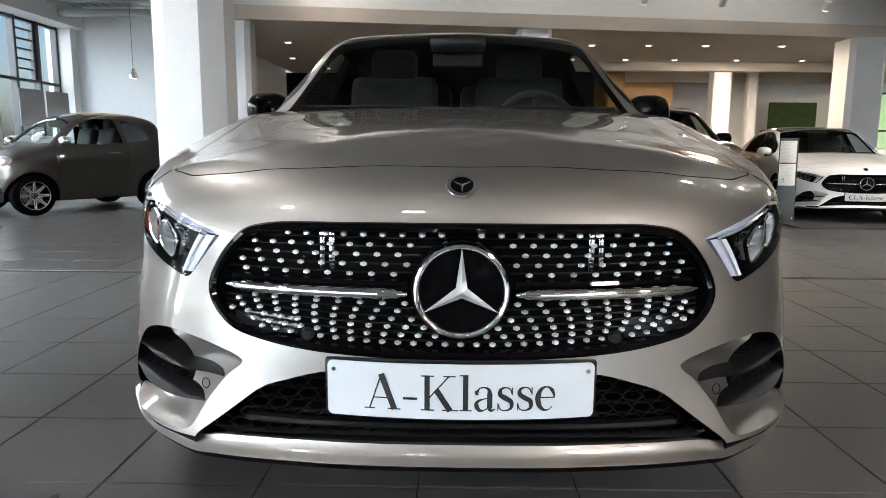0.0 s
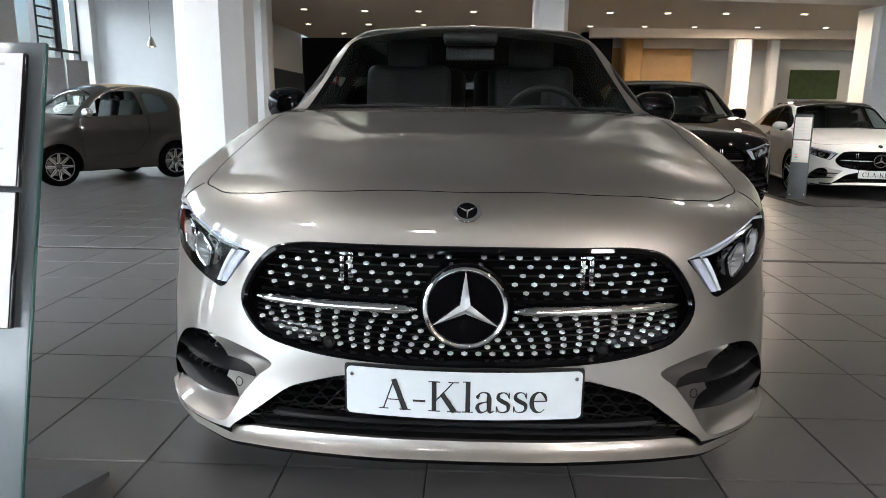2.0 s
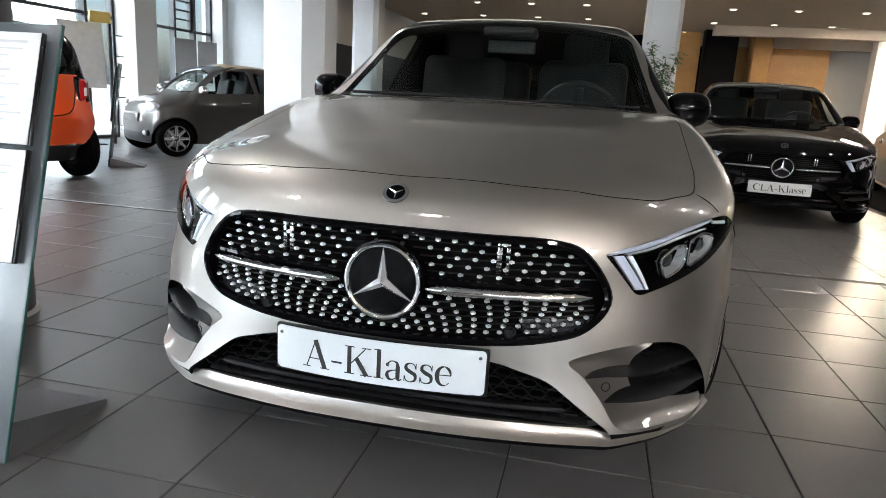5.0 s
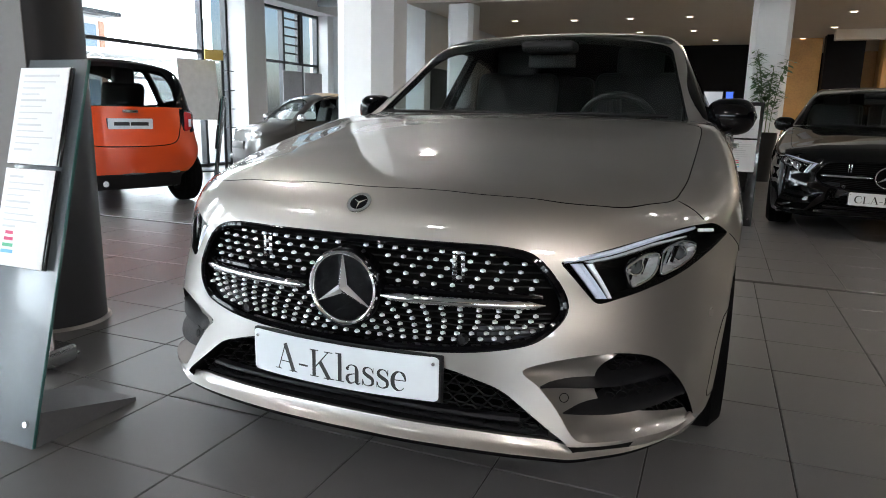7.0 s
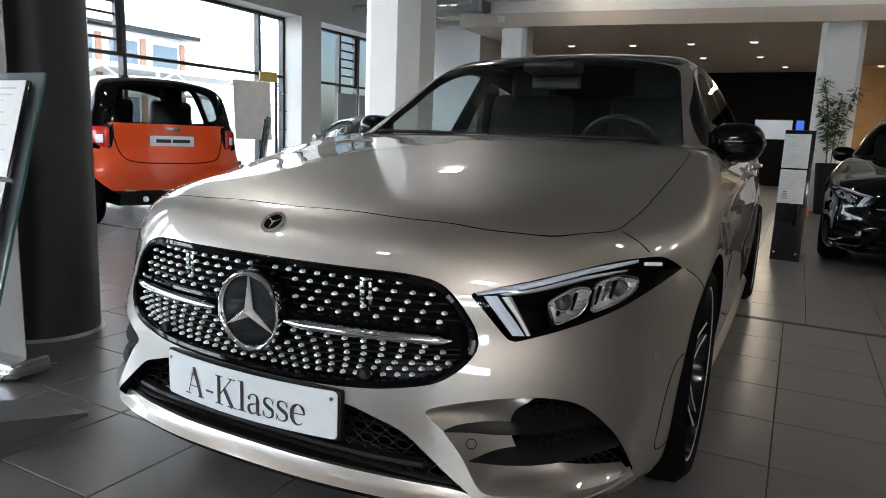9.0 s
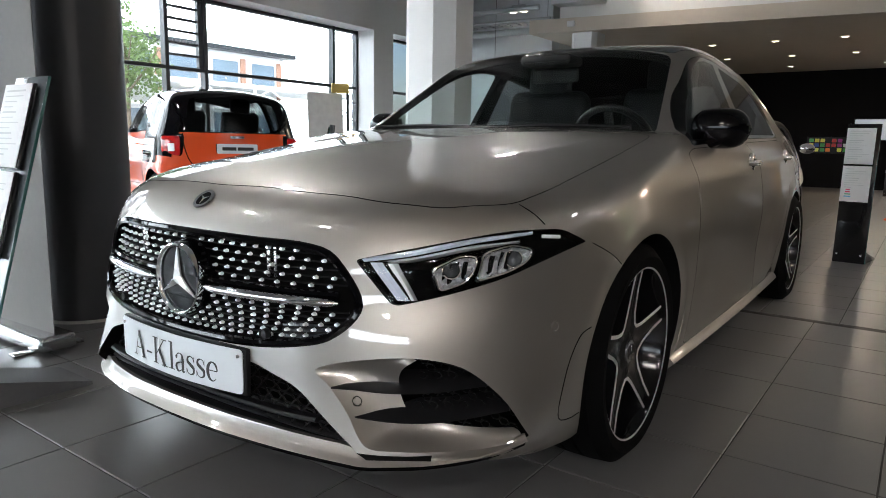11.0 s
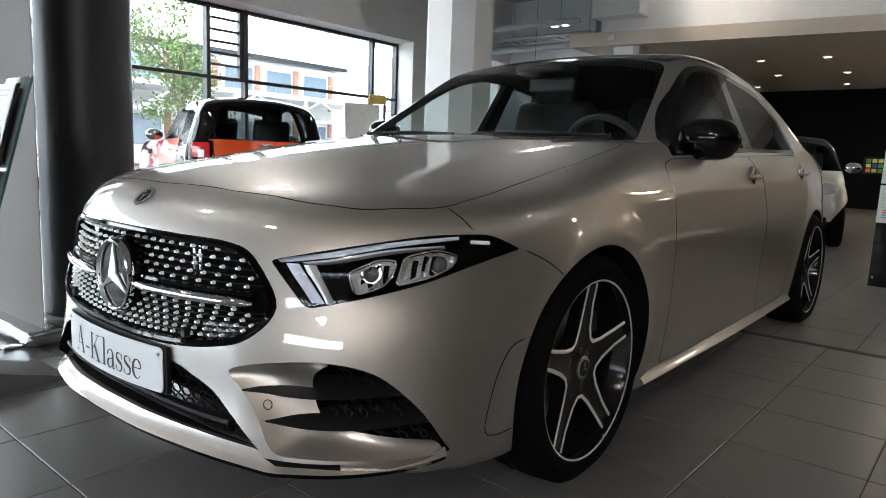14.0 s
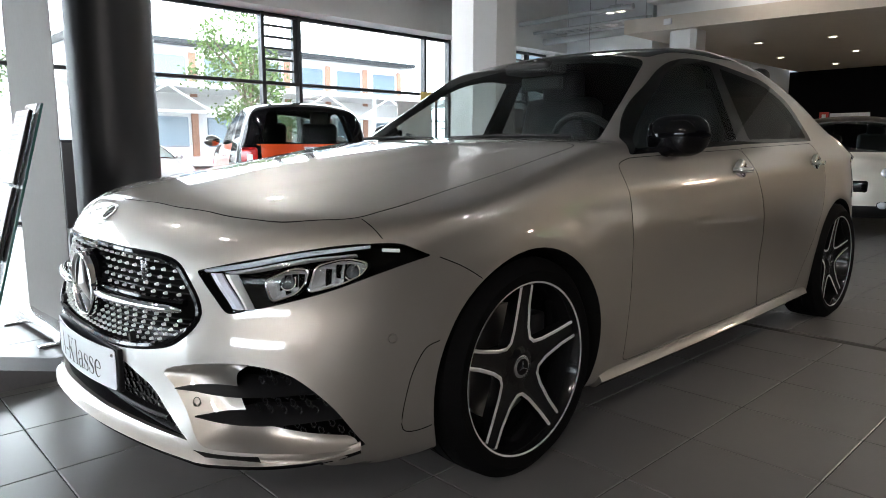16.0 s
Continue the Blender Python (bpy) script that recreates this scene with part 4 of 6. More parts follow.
    # sill
    for s in (1, -1):
        pts = [Vector((s * (0.845 + 0.012 * math.sin(math.pi * u)), 0.40 + 1.92 * u, 0.19 + 0.02 * u)) for u in [k / 12 for k in range(13)]]
        part("side_sill", ring_loft([[p + Vector((s * a, 0, b)) for a, b in ((-0.06, 0.05), (0.004, 0.030), (0.026, 0.004), (0.030, -0.006), (0.004, -0.030), (-0.06, -0.034))] for p in pts]), paint_mat, car, "painted side sill")
    for i, ya in enumerate(AXLES):
        for s in (1, -1):
            wheel("wheel", car, (s * 0.782, ya, 0.327), s)
    # inside
    part("dashboard", merge(box(1.36, 0.42, 0.24, (0, 0.74, 0.80), 0.07, 4), box(0.52, 0.06, 0.12, (0.25, 0.80, 0.945), 0.02, 3)), M["dash"], car, "black dashboard")
    part("cabin_floor", box(1.4, 2.3, 0.05, (0, 1.7, 0.44), 0.01), M["dash"], car)
    sw = empty("steering_wheel")
    sw.parent = car
    sw.matrix_world = Matrix.Translation((0.36, 1.03, 0.93)) @ Matrix.Rotation(radians(-65), 4, "X")
    ringp = [(0.182 * math.cos(2 * math.pi * k / 40), 0.182 * math.sin(2 * math.pi * k / 40), 0) for k in range(40)]
    part("wheel_rim", tube(ringp, 0.016, 10, True), M["seat"], sw)
    part("wheel_hub", merge(cyl(0.06, 0.05, 0.05, (0, 0, -0.02), 24), box(0.30, 0.035, 0.02, (0, 0, -0.01), 0.006), box(0.04, 0.16, 0.02, (0, -0.09, -0.01), 0.006)), M["dash"], sw)
    for x in (0.36, -0.36):
        seat(car, (x, 1.45, 0.50), 0.5)
    seat(car, (0.33, 2.25, 0.52), 0.6, "rear_seat")
    seat(car, (-0.33, 2.25, 0.52), 0.6, "rear_seat")
    rm = empty("rear_view_mirror")
    rm.parent = car
    part("sensor_housing", box(0.26, 0.16, 0.05, (0, 1.10, 1.325), 0.02, 3, Matrix.Rotation(radians(0), 4, "X")), M["dash"], rm)
    part("mirror_body", box(0.24, 0.03, 0.065, (0, 1.15, 1.262), 0.012, 3), M["dash"], rm)
    for s in (1, -1):
        part("camera_window", moved(box(0.045, 0.03, 0.004, (s * 0.075, 1.075, 1.330), 0.001), Matrix.Identity(4)), M["satin"], rm)
    for s in (1, -1):
        part("wiper", tube([(s * 0.05, 0.485, 0.997), (s * 0.3, 0.50, 1.003), (s * 0.62, 0.545, 1.0)], 0.008, 6), M["matt_black"], car)
    part("underbody", box(1.5, 3.6, 0.10, (0, 1.36, 0.20), 0.03), M["dark"], car)
    return car


def bow(x, z):
    """The rows of the grille rise towards its ends below the blade."""
    return 0.16 * x * x * max(0.0, (0.56 - z) / 0.11)


def point_in(x, z, poly):
    n, hit = len(poly), False
    for i in range(n):
        (x1, z1), (x2, z2) = poly[i - 1], poly[i]
        if (z1 > z) != (z2 > z) and x < (x2 - x1) * (z - z1) / (z2 - z1) + x1:
            hit = not hit
    return hit


def grille_pins(car, joined):
    """Chrome pins in staggered rows on the grille."""
    half = smooth_loop([(x, 0, z) for x, z in GRILLE] + [(-x, 0, z) for x, z in reversed(GRILLE[1:-1])], 6)
    poly = [(p.x * 0.965, 0.567 + (p.z - 0.567) * 0.93) for p in half]
    pin = bmesh.new()
    bmesh.ops.create_cone(pin, cap_ends=True, segments=6, radius1=0.0076, radius2=0.0048, depth=0.008)
    bmesh.ops.rotate(pin, matrix=Matrix.Rotation(radians(90), 3, "X"), verts=pin.verts)
    bmesh.ops.scale(pin, vec=(1.0, 1.0, 0.66), verts=pin.verts)
    me = bpy.data.meshes.new("grille_pin")
    pin.to_mesh(me)
    pin.free()
    me.materials.append(M["pin"])
    places = []
    for k, z in enumerate([0.462, 0.478, 0.494, 0.510, 0.526, 0.541, 0.598, 0.617, 0.636, 0.655, 0.674]):
        fan = 1.0 + 0.06 * (k - 5) if k < 6 else 1.0 - 0.03 * (k - 6)
        for c in range(-13, 14):
            x = (c + 0.5 * (k % 2)) * 0.0445 * fan
            zz = z + bow(x, z)
            if math.hypot(x, zz - 0.572) > 0.106 and point_in(x, zz, poly) and not (0.546 < zz < 0.59):
                places.append(on_skin(sedan, x, zz, 0.014))
    root = [c for c in car.children if c.name.startswith("grille")][0]
    if joined:
        bm = bmesh.new()
        for p in places:
            b = bmesh.new()
            b.from_mesh(me)
            b.transform(Matrix.Translation(p))
            t = bpy.data.meshes.new("t")
            b.to_mesh(t)
            b.free()
            bm.from_mesh(t)
            bpy.data.meshes.remove(t)
        ob = part("grille_pins", bm, M["pin"], root, smooth=False)
        ob["kind"] = "stuff"
        return
    for p in places:
        ob = new("grille_pin", me)
        ob.parent = root
        ob.location = p


def stroke(path, widths):
    """A flat pen stroke along a path in the xy plane, its width changing from end to end."""
    bm = bmesh.new()
    path = [Vector((x, y, 0)) for x, y in path]
    rows = []
    for i, p in enumerate(path):
        t = (path[min(i + 1, len(path) - 1)] - path[max(i - 1, 0)]).normalized()
        u = i / (len(path) - 1) * (len(widths) - 1)
        k = min(int(u), len(widths) - 2)
        w = (widths[k] + (widths[k + 1] - widths[k]) * (u - k)) / 2
        n = Vector((-t.y, t.x, 0)) * w
        rows.append([bm.verts.new(p + n), bm.verts.new(p - n)])
    for (a, b), (c, d) in zip(rows, rows[1:]):
        bm.faces.new((b, d, c, a))
    return bm


def curve(pts, n=7):
    return [(p.x, p.y) for p in smooth_loop([(x, y, 0) for x, y in pts], n, False)]


def arc(cx, cy, rx, ry, a0, a1, n=24):
    return [(cx + rx * math.cos(radians(a0 + (a1 - a0) * k / n)), cy + ry * math.sin(radians(a0 + (a1 - a0) * k / n))) for k in range(n + 1)]


def letter(ch):
    """A letter with thick and thin strokes and hairline serifs, 0.72 units to the capital's top; and its advance."""
    K, H = 0.105, 0.026

    def foot(x0, x1, y):
        return stroke([(x0, y), (x1, y)], [H, H])

    def stem(x, y0, y1, w=K):
        return stroke([(x, y0), (x, y1)], [w, w])

    if ch == "A":
        return [stroke([(0.10, 0.0), (0.345, 0.72)], [H * 1.2, H * 1.2]), stroke([(0.335, 0.72), (0.60, 0.0)], [K * 1.15, K * 1.15]), foot(0.17, 0.50, 0.235), foot(0.0, 0.215, H / 2), foot(0.465, 0.72, H / 2)], 0.73
    if ch == "-":
        return [stroke([(0.04, 0.235), (0.32, 0.235)], [0.05, 0.05])], 0.37
    if ch == "K":
        return [stem(0.145, 0, 0.72), foot(0.02, 0.28, H / 2), foot(0.02, 0.28, 0.72 - H / 2), stroke([(0.19, 0.27), (0.575, 0.71)], [H * 1.2, H * 1.2]), stroke([(0.325, 0.43), (0.60, 0.0)], [K * 1.1, K * 1.1]), foot(0.46, 0.70, 0.72 - H / 2), foot(0.44, 0.75, H / 2)], 0.75
    if ch == "C":
        return [stroke(arc(0.37, 0.36, 0.30, 0.35, 40, 320, 40), [H, H * 1.6, K, K * 1.2, K, H * 1.6, H]), stem(0.605, 0.47, 0.70, H), stroke(arc(0.60, 0.16, 0.03, 0.06, 60, -60, 6), [H, H])], 0.70
    if ch == "L":
        return [stem(0.145, 0, 0.72), foot(0.02, 0.28, 0.72 - H / 2), foot(0.02, 0.55, H / 2), stroke([(0.55, 0.0), (0.57, 0.20)], [0.05, H])], 0.62
    if ch == "l":
        return [stem(0.15, 0, 0.74), foot(0.03, 0.27, H / 2), foot(0.03, 0.15, 0.74 - H / 2)], 0.29
    if ch == "a":
        return [stem(0.335, 0.06, 0.36), stroke(curve([(0.075, 0.385), (0.13, 0.465), (0.22, 0.488), (0.31, 0.45), (0.335, 0.35)]), [0.05, H * 1.2, H, 0.06, K]), stroke(arc(0.085, 0.385, 0.022, 0.024, 0, 330, 12), [0.05, 0.05]),
                stroke(curve([(0.335, 0.275), (0.22, 0.255), (0.10, 0.205), (0.075, 0.115), (0.13, 0.025), (0.22, 0.022), (0.33, 0.10)]), [H, H, 0.06, 0.095, 0.07, H, H]), stroke(curve([(0.325, 0.07), (0.365, 0.015), (0.44, 0.05)]), [K * 0.9, 0.05, H * 0.7])], 0.455
    if ch == "s":
        return [stroke(curve([(0.315, 0.36), (0.28, 0.45), (0.19, 0.485), (0.095, 0.445), (0.085, 0.345), (0.19, 0.265), (0.30, 0.195), (0.30, 0.065), (0.19, 0.012), (0.085, 0.045), (0.045, 0.155)]), [H, H, H, 0.06, 0.09, 0.10, 0.09, 0.06, H, H, H]),
                stem(0.325, 0.33, 0.485, H * 0.8), stem(0.042, 0.015, 0.165, H * 0.8)], 0.385
    if ch == "e":
        return [stroke(arc(0.225, 0.245, 0.165, 0.24, 8, 318, 40), [H * 1.5, K * 0.7, H, 0.07, K, K, 0.07, H, H * 0.7]), foot(0.075, 0.395, 0.268)], 0.44
    return [], 0.3


def plate_words(words, size):
    """The words in a line, centred on the origin, as thin raised letters."""
    bms, x = [], 0.0
    for ch in words:
        strokes, adv = letter(ch)
        for k, b in enumerate(strokes):
            bmesh.ops.translate(b, vec=(x, 0, 0.0006 * k / size), verts=b.verts)
            bms.append(b)
        x += adv
    bm = merge(*bms)
    bmesh.ops.recalc_face_normals(bm, faces=bm.faces[:])
    bmesh.ops.translate(bm, vec=(-x / 2, -0.34, 0), verts=bm.verts)
    bmesh.ops.scale(bm, vec=(size, size, size * 0.3), verts=bm.verts)
    return bm


def number_plate(parent, words, at=(0, -0.949, 0.3815), size=0.098, bend=0.36, w=0.52, h=0.11):
    pl = empty("show_plate")
    pl.parent = parent
    pl.location = at
    bent = lambda bm: [setattr(v, "co", Vector((v.co.x, v.co.y + bend * v.co.x**2, v.co.z))) for v in bm.verts] and bm
    lp = round_poly([(-w / 2, 0, -h / 2), (w / 2, 0, -h / 2), (w / 2, 0, h / 2), (-w / 2, 0, h / 2)], 0.011, 4)

    def sheet(lp, y0, y1, nx=24):
        bm = bmesh.new()
        xs = sorted(set([round(p.x, 5) for p in lp] + list(np.linspace(-w / 2 + 0.012, w / 2 - 0.012, nx).round(5))))
        top = {}
        for x in xs:
            d = max(0.0, abs(x) - (w / 2 - 0.011))
            e = 0.011 - math.sqrt(max(0.0, 0.011**2 - d * d))
            top[x] = h / 2 - e
        rings = [[Vector((x, y0, top[x])), Vector((x, y0, -top[x])), Vector((x, y1, -top[x])), Vector((x, y1, top[x]))] for x in xs]
        return ring_loft(rings)

    part("plate_face", bent(sheet(lp, 0, 0.002)), M["plate"], pl, "white plate sheet")
    part("plate_holder", bent(box(w + 0.012, 0.016, h + 0.006, (0, 0.012, -0.002), 0.004, 2)), M["matt_black"], pl)
    if not words:
        part("plate_bars", merge(*[box(w * k, 0.001, h * 0.34, (w * c, -0.0008, 0)) for k, c in ((0.34, -0.2), (0.4, 0.2))]), M["ink"], pl, "dark bars of writing", smooth=False)
        return pl
    t = moved(plate_words(words, size), Matrix.Rotation(radians(90), 4, "X"))
    bmesh.ops.translate(t, vec=(0, -0.0012, -0.004), verts=t.verts)
    part("plate_letters", bent(t), M["ink"], pl, "black serif letters", smooth=False)
    for s in (1, -1):
        part("plate_screw", moved(cyl(0.005, 0.004, 0.003, (0, 0, 0), 14, "y"), Matrix.Translation((s * (w / 2 - 0.013), bend * (w / 2 - 0.013) ** 2 - 0.0015, h / 2 - 0.017))), M["satin"], pl)
    return pl


# ---- the showroom ----
M.update({
    "tile": mat("grey_floor_tile", (0.10, 0.097, 0.095), 0.30, vary=0.06, scale=1.6, rvary=0.012, rand=0.25, spec=0.65),
    "grout": mat("dark_grout", (0.035, 0.034, 0.033), 0.8, vary=0.3, scale=14),
    "carpet": mat("dark_carpet", (0.03, 0.03, 0.032), 0.95, vary=0.25, scale=30, bump=0.6, bscale=500),
    "wall": mat("white_wall_paint", (0.78, 0.78, 0.77), 0.7, vary=0.025, scale=1.3, bump=0.06, bscale=180),
    "wall_blue": mat("pale_wall_paint", (0.74, 0.77, 0.79), 0.7, vary=0.03, scale=1.1, bump=0.06, bscale=180),
    "soffit": mat("ceiling_plaster", (0.62, 0.55, 0.47), 0.8, vary=0.03, scale=0.8),
    "ceiling": mat("ceiling_white", (0.42, 0.42, 0.415), 0.8, vary=0.04, scale=0.9),
    "column": mat("white_column_paint", (0.82, 0.82, 0.82), 0.55, vary=0.02, scale=2.0, bump=0.04, bscale=200),
    "column_dark": mat("anthracite_column", (0.035, 0.036, 0.040), 0.42, vary=0.08, scale=3, bump=0.1, bscale=350),
    "black_wall": mat("black_wall_paint", (0.004, 0.004, 0.005), 0.7, spec=0.1, vary=0.2, scale=2),
    "slate": mat("slate_blue_panel", (0.045, 0.055, 0.068), 0.6, vary=0.08, scale=2),
    "wood": mat("amber_wood_panel", (0.45, 0.24, 0.07), 0.45, vary=0.18, scale=3, bump=0.1, bscale=80),
    "frame": mat("dark_window_frame", (0.03, 0.034, 0.038), 0.4, vary=0.1, scale=8),
    "pane": glass("window_glass", (0.93, 0.95, 0.95), 0.9),
    "stand": mat("grey_stand_glass", (0.10, 0.115, 0.125), 0.22, vary=0.05, scale=4, coat=0.25),
    "stand_foot": mat("grey_steel_foot", (0.13, 0.13, 0.135), 0.5, 0.3, vary=0.08, scale=8),
    "stand_black": mat("black_stand_glass", (0.008, 0.008, 0.009), 0.12, coat=0.8),
    "paper": mat("white_paper", (0.80, 0.80, 0.80), 0.6, vary=0.02, scale=10),
    "print": mat("grey_print", (0.62, 0.62, 0.63), 0.7),
    "downlight": mat("downlight_glow", (1, 0.9, 0.75), 0.5, emit=(1.0, 0.86, 0.66), power=9),
    "concrete": mat("pale_concrete", (0.42, 0.40, 0.37), 0.7, vary=0.12, scale=1.5, bump=0.15, bscale=60),
    "duct": mat("painted_duct", (0.45, 0.47, 0.48), 0.55, vary=0.08, scale=3),
})


def wall_box(name, lo, hi, m, bevel=0.0):
    s = [b - a for a, b in zip(lo, hi)]
    c = [(a + b) / 2 for a, b in zip(lo, hi)]
    return tagged(mesh_ob(name, box(*s, c, bevel), m, smooth=False), kind="structure")


FX, FTOP, SOFFIT, CEIL = -7.5, 3.0, 3.0, 4.3
X0, X1, Y0, Y1 = FX, 17.0, -13.0, 18.2

tagged(mesh_ob("floor", box(X1 - X0 + 1, Y1 - Y0 + 1, 0.1, ((X0 + X1) / 2, (Y0 + Y1) / 2, -0.054)), M["grout"], smooth=False), kind="structure")
wall_box("ceiling", (X0 - 0.3, Y0 - 0.3, CEIL), (X1 + 0.3, Y1 + 0.3, CEIL + 0.2), M["ceiling"])

# dropped ceiling over the rear hall, its edge slightly askew
edge = lambda x: 10.4 + 0.145 * (x - 1.0)
bm = bmesh.new()
lo = [(-4.8, edge(-4.8)), (X1, edge(X1)), (X1, Y1), (-4.8, Y1)]
vs = [bm.verts.new((x, y, SOFFIT)) for x, y in lo] + [bm.verts.new((x, y, SOFFIT + 0.24)) for x, y in lo]
for a in ((3, 2, 1, 0), (4, 5, 6, 7), (0, 1, 5, 4), (1, 2, 6, 5), (2, 3, 7, 6), (3, 0, 4, 7)):
    bm.faces.new([vs[k] for k in a])
tagged(mesh_ob("soffit", bm, M["soffit"], smooth=False), kind="structure")
bm = bmesh.new()
lo = [(-4.3, edge(-4.3) + 0.16), (X1, edge(X1) + 0.16), (X1, edge(X1) + 0.4), (-4.3, edge(-4.3) + 0.4)]
vs = [bm.verts.new((x, y, SOFFIT + 0.24)) for x, y in lo] + [bm.verts.new((x, y, CEIL)) for x, y in lo]
for a in ((3, 2, 1, 0), (4, 5, 6, 7), (0, 1, 5, 4), (1, 2, 6, 5), (2, 3, 7, 6), (3, 0, 4, 7)):
    bm.faces.new([vs[k] for k in a])
tagged(mesh_ob("wall_bulkhead", bm, M["wall"], smooth=False), kind="structure")

# the same dropped ceiling over the side hall to the south-east
wall_box("soffit_side", (0.5, Y0 + 0.15, SOFFIT), (X1, 0.3, SOFFIT + 0.24), M["soffit"])
wall_box("wall_bulkhead_side", (0.7, 0.1, SOFFIT + 0.24), (X1, 0.28, CEIL), M["wall"])
wall_box("wall_bulkhead_west", (0.7, Y0 + 0.15, SOFFIT + 0.24), (0.9, 0.1, CEIL), M["wall"])

# walls
wall_box("wall_pale", (X0 - 0.3, 10.9, 0), (-5.0, 11.2, CEIL), M["wall_blue"])
wall_box("wall_side", (-5.3, 11.2, 0), (-5.0, Y1, CEIL), M["wall"])
wall_box("wall_black", (-5.3, Y1, 0), (3.6, Y1 + 0.3, SOFFIT), M["black_wall"])
wall_box("wall_far", (3.6, Y1, 0), (X1 + 0.3, Y1 + 0.3, CEIL), M["wall"])
wall_box("wall_east", (X1, Y0, 0), (X1 + 0.3, Y1, CEIL), M["slate"])


def window_band(name, a, b, z0, z1, bays, transoms, vent=None):
    """A glazed front from a to b (x, y): dark mullions and transoms, a pane in each field."""
    w = tagged(empty(name), kind="structure")
    a, b = Vector((*a, 0)), Vector((*b, 0))
    t = (b - a).normalized()
    m = Matrix.Translation(a) @ Matrix(((t.x, -t.y, 0, 0), (t.y, t.x, 0, 0), (0, 0, 1, 0), (0, 0, 0, 1)))
    ln = (b - a).length
    cuts = [0.0] + [c for c in bays] + [ln]
    for c in cuts:
        part("mullion", moved(box(0.06, 0.12, z1 - z0, (min(max(c, 0.03), ln - 0.03), 0, (z0 + z1) / 2), 0.006), m), M["frame"], w, smooth=False)
    for z in [z0 + 0.03] + list(transoms) + [z1 - 0.03]:
        part("transom", moved(box(ln, 0.10, 0.05, (ln / 2, 0, z), 0.006), m), M["frame"], w, smooth=False)
    for c0, c1 in zip(cuts, cuts[1:]):
        p = part("pane", moved(box(c1 - c0 - 0.06, 0.012, z1 - z0, ((c0 + c1) / 2, 0.0, (z0 + z1) / 2)), m), M["pane"], w, smooth=False)
        p.visible_shadow = False
    return w, m


# glazed front on the west side and behind the camera
POSTS = [-11.0, -8.4, -5.6, -3.0, -2.35, 0.45, 3.78, 4.42, 7.1, 7.72, 8.32, 9.42, 10.07, 10.66]
west, wm = window_band("window_1", (FX, -12.9), (FX, 10.85), 0.0, FTOP, [y + 12.9 for y in POSTS], [1.95])
for y0, y1 in ((3.78, 4.42), (9.42, 10.07), (-3.0, -2.35)):
    for k in range(1, 6):
        part("vent_bar", moved(box(y1 - y0, 0.06, 0.032, ((y0 + y1) / 2 + 12.9, 0.03, 1.98 + k * 0.168), 0.004), wm), M["frame"], west, smooth=False)
    part("vent_frame", moved(box(0.09, 0.08, 1.05, (y1 + 12.9 - 0.05, 0.02, 2.47), 0.006), wm), M["frame"], west, smooth=False)
wall_box("lintel", (FX - 0.15, Y0, FTOP), (FX + 0.45, 10.9, CEIL), M["wall"])
wall_box("pier_1", (FX + 0.06, 7.74, 0), (FX + 0.45, 8.30, FTOP), M["wall"])
wall_box("pier_2", (FX + 0.06, 10.68, 0), (FX + 0.30, 10.9, FTOP), M["wall"])
window_band("window_2", (-3.0, Y0), (FX, Y0), 0.0, FTOP, [1.5, 3.0], [1.95])
window_band("window_4", (10.0, Y0), (2.2, Y0), 1.7, FTOP, [1.3, 2.6, 3.9, 5.2, 6.5], [2.3])
# unseen white sill wall, added to reflect light onto the car's right front
wall_box("sill_south", (2.2, Y0 - 0.2, 0), (10.0, Y0 + 0.1, 1.7), M["wall"])
wall_box("lintel_south", (X0, Y0 - 0.25, FTOP), (10.0, Y0 + 0.15, CEIL), M["wall"])
# unseen dark pier, added to keep the badge's reflection black
wall_box("pier_3", (-3.0, Y0 - 0.2, 0), (2.2, Y0 + 0.1, FTOP), M["slate"])
wall_box("wall_south", (10.0, Y0 - 0.25, 0), (X1, Y0, CEIL), M["slate"])

# columns
def square_column(name, x, y, w, h, chamfer=0.1, m="column", turn=0.0):
    lp = [(-w / 2, -w / 2, 0), (w / 2, -w / 2, 0), (w / 2, w / 2, 0), (-w / 2, w / 2, 0)]
    bm = prism(round_poly(lp, chamfer, 1), (0, 0, 0), (0, 0, h))
    return tagged(mesh_ob(name, moved(bm, Matrix.Translation((x, y, 0)) @ Matrix.Rotation(radians(turn), 4, "Z")), M[m], smooth=False), kind="structure")


square_column("column_1", -1.86, 2.72, 0.50, CEIL, 0.13)
square_column("column_2", 1.47, 10.85, 0.62, SOFFIT + 0.02, 0.08)
square_column("column_3", -3.85, 10.1, 0.5, SOFFIT + 0.02, 0.08)
tagged(mesh_ob("column_4", cyl(0.225, 0.225, CEIL, (-2.03, -0.15, CEIL / 2), 64), M["column_dark"]), kind="structure")
tagged(mesh_ob("column_collar", cyl(0.245, 0.235, 0.012, (-2.03, -0.15, 0.006), 64), M["concrete"]), kind="structure")


# daylight through the glazing
SKY = 9.5
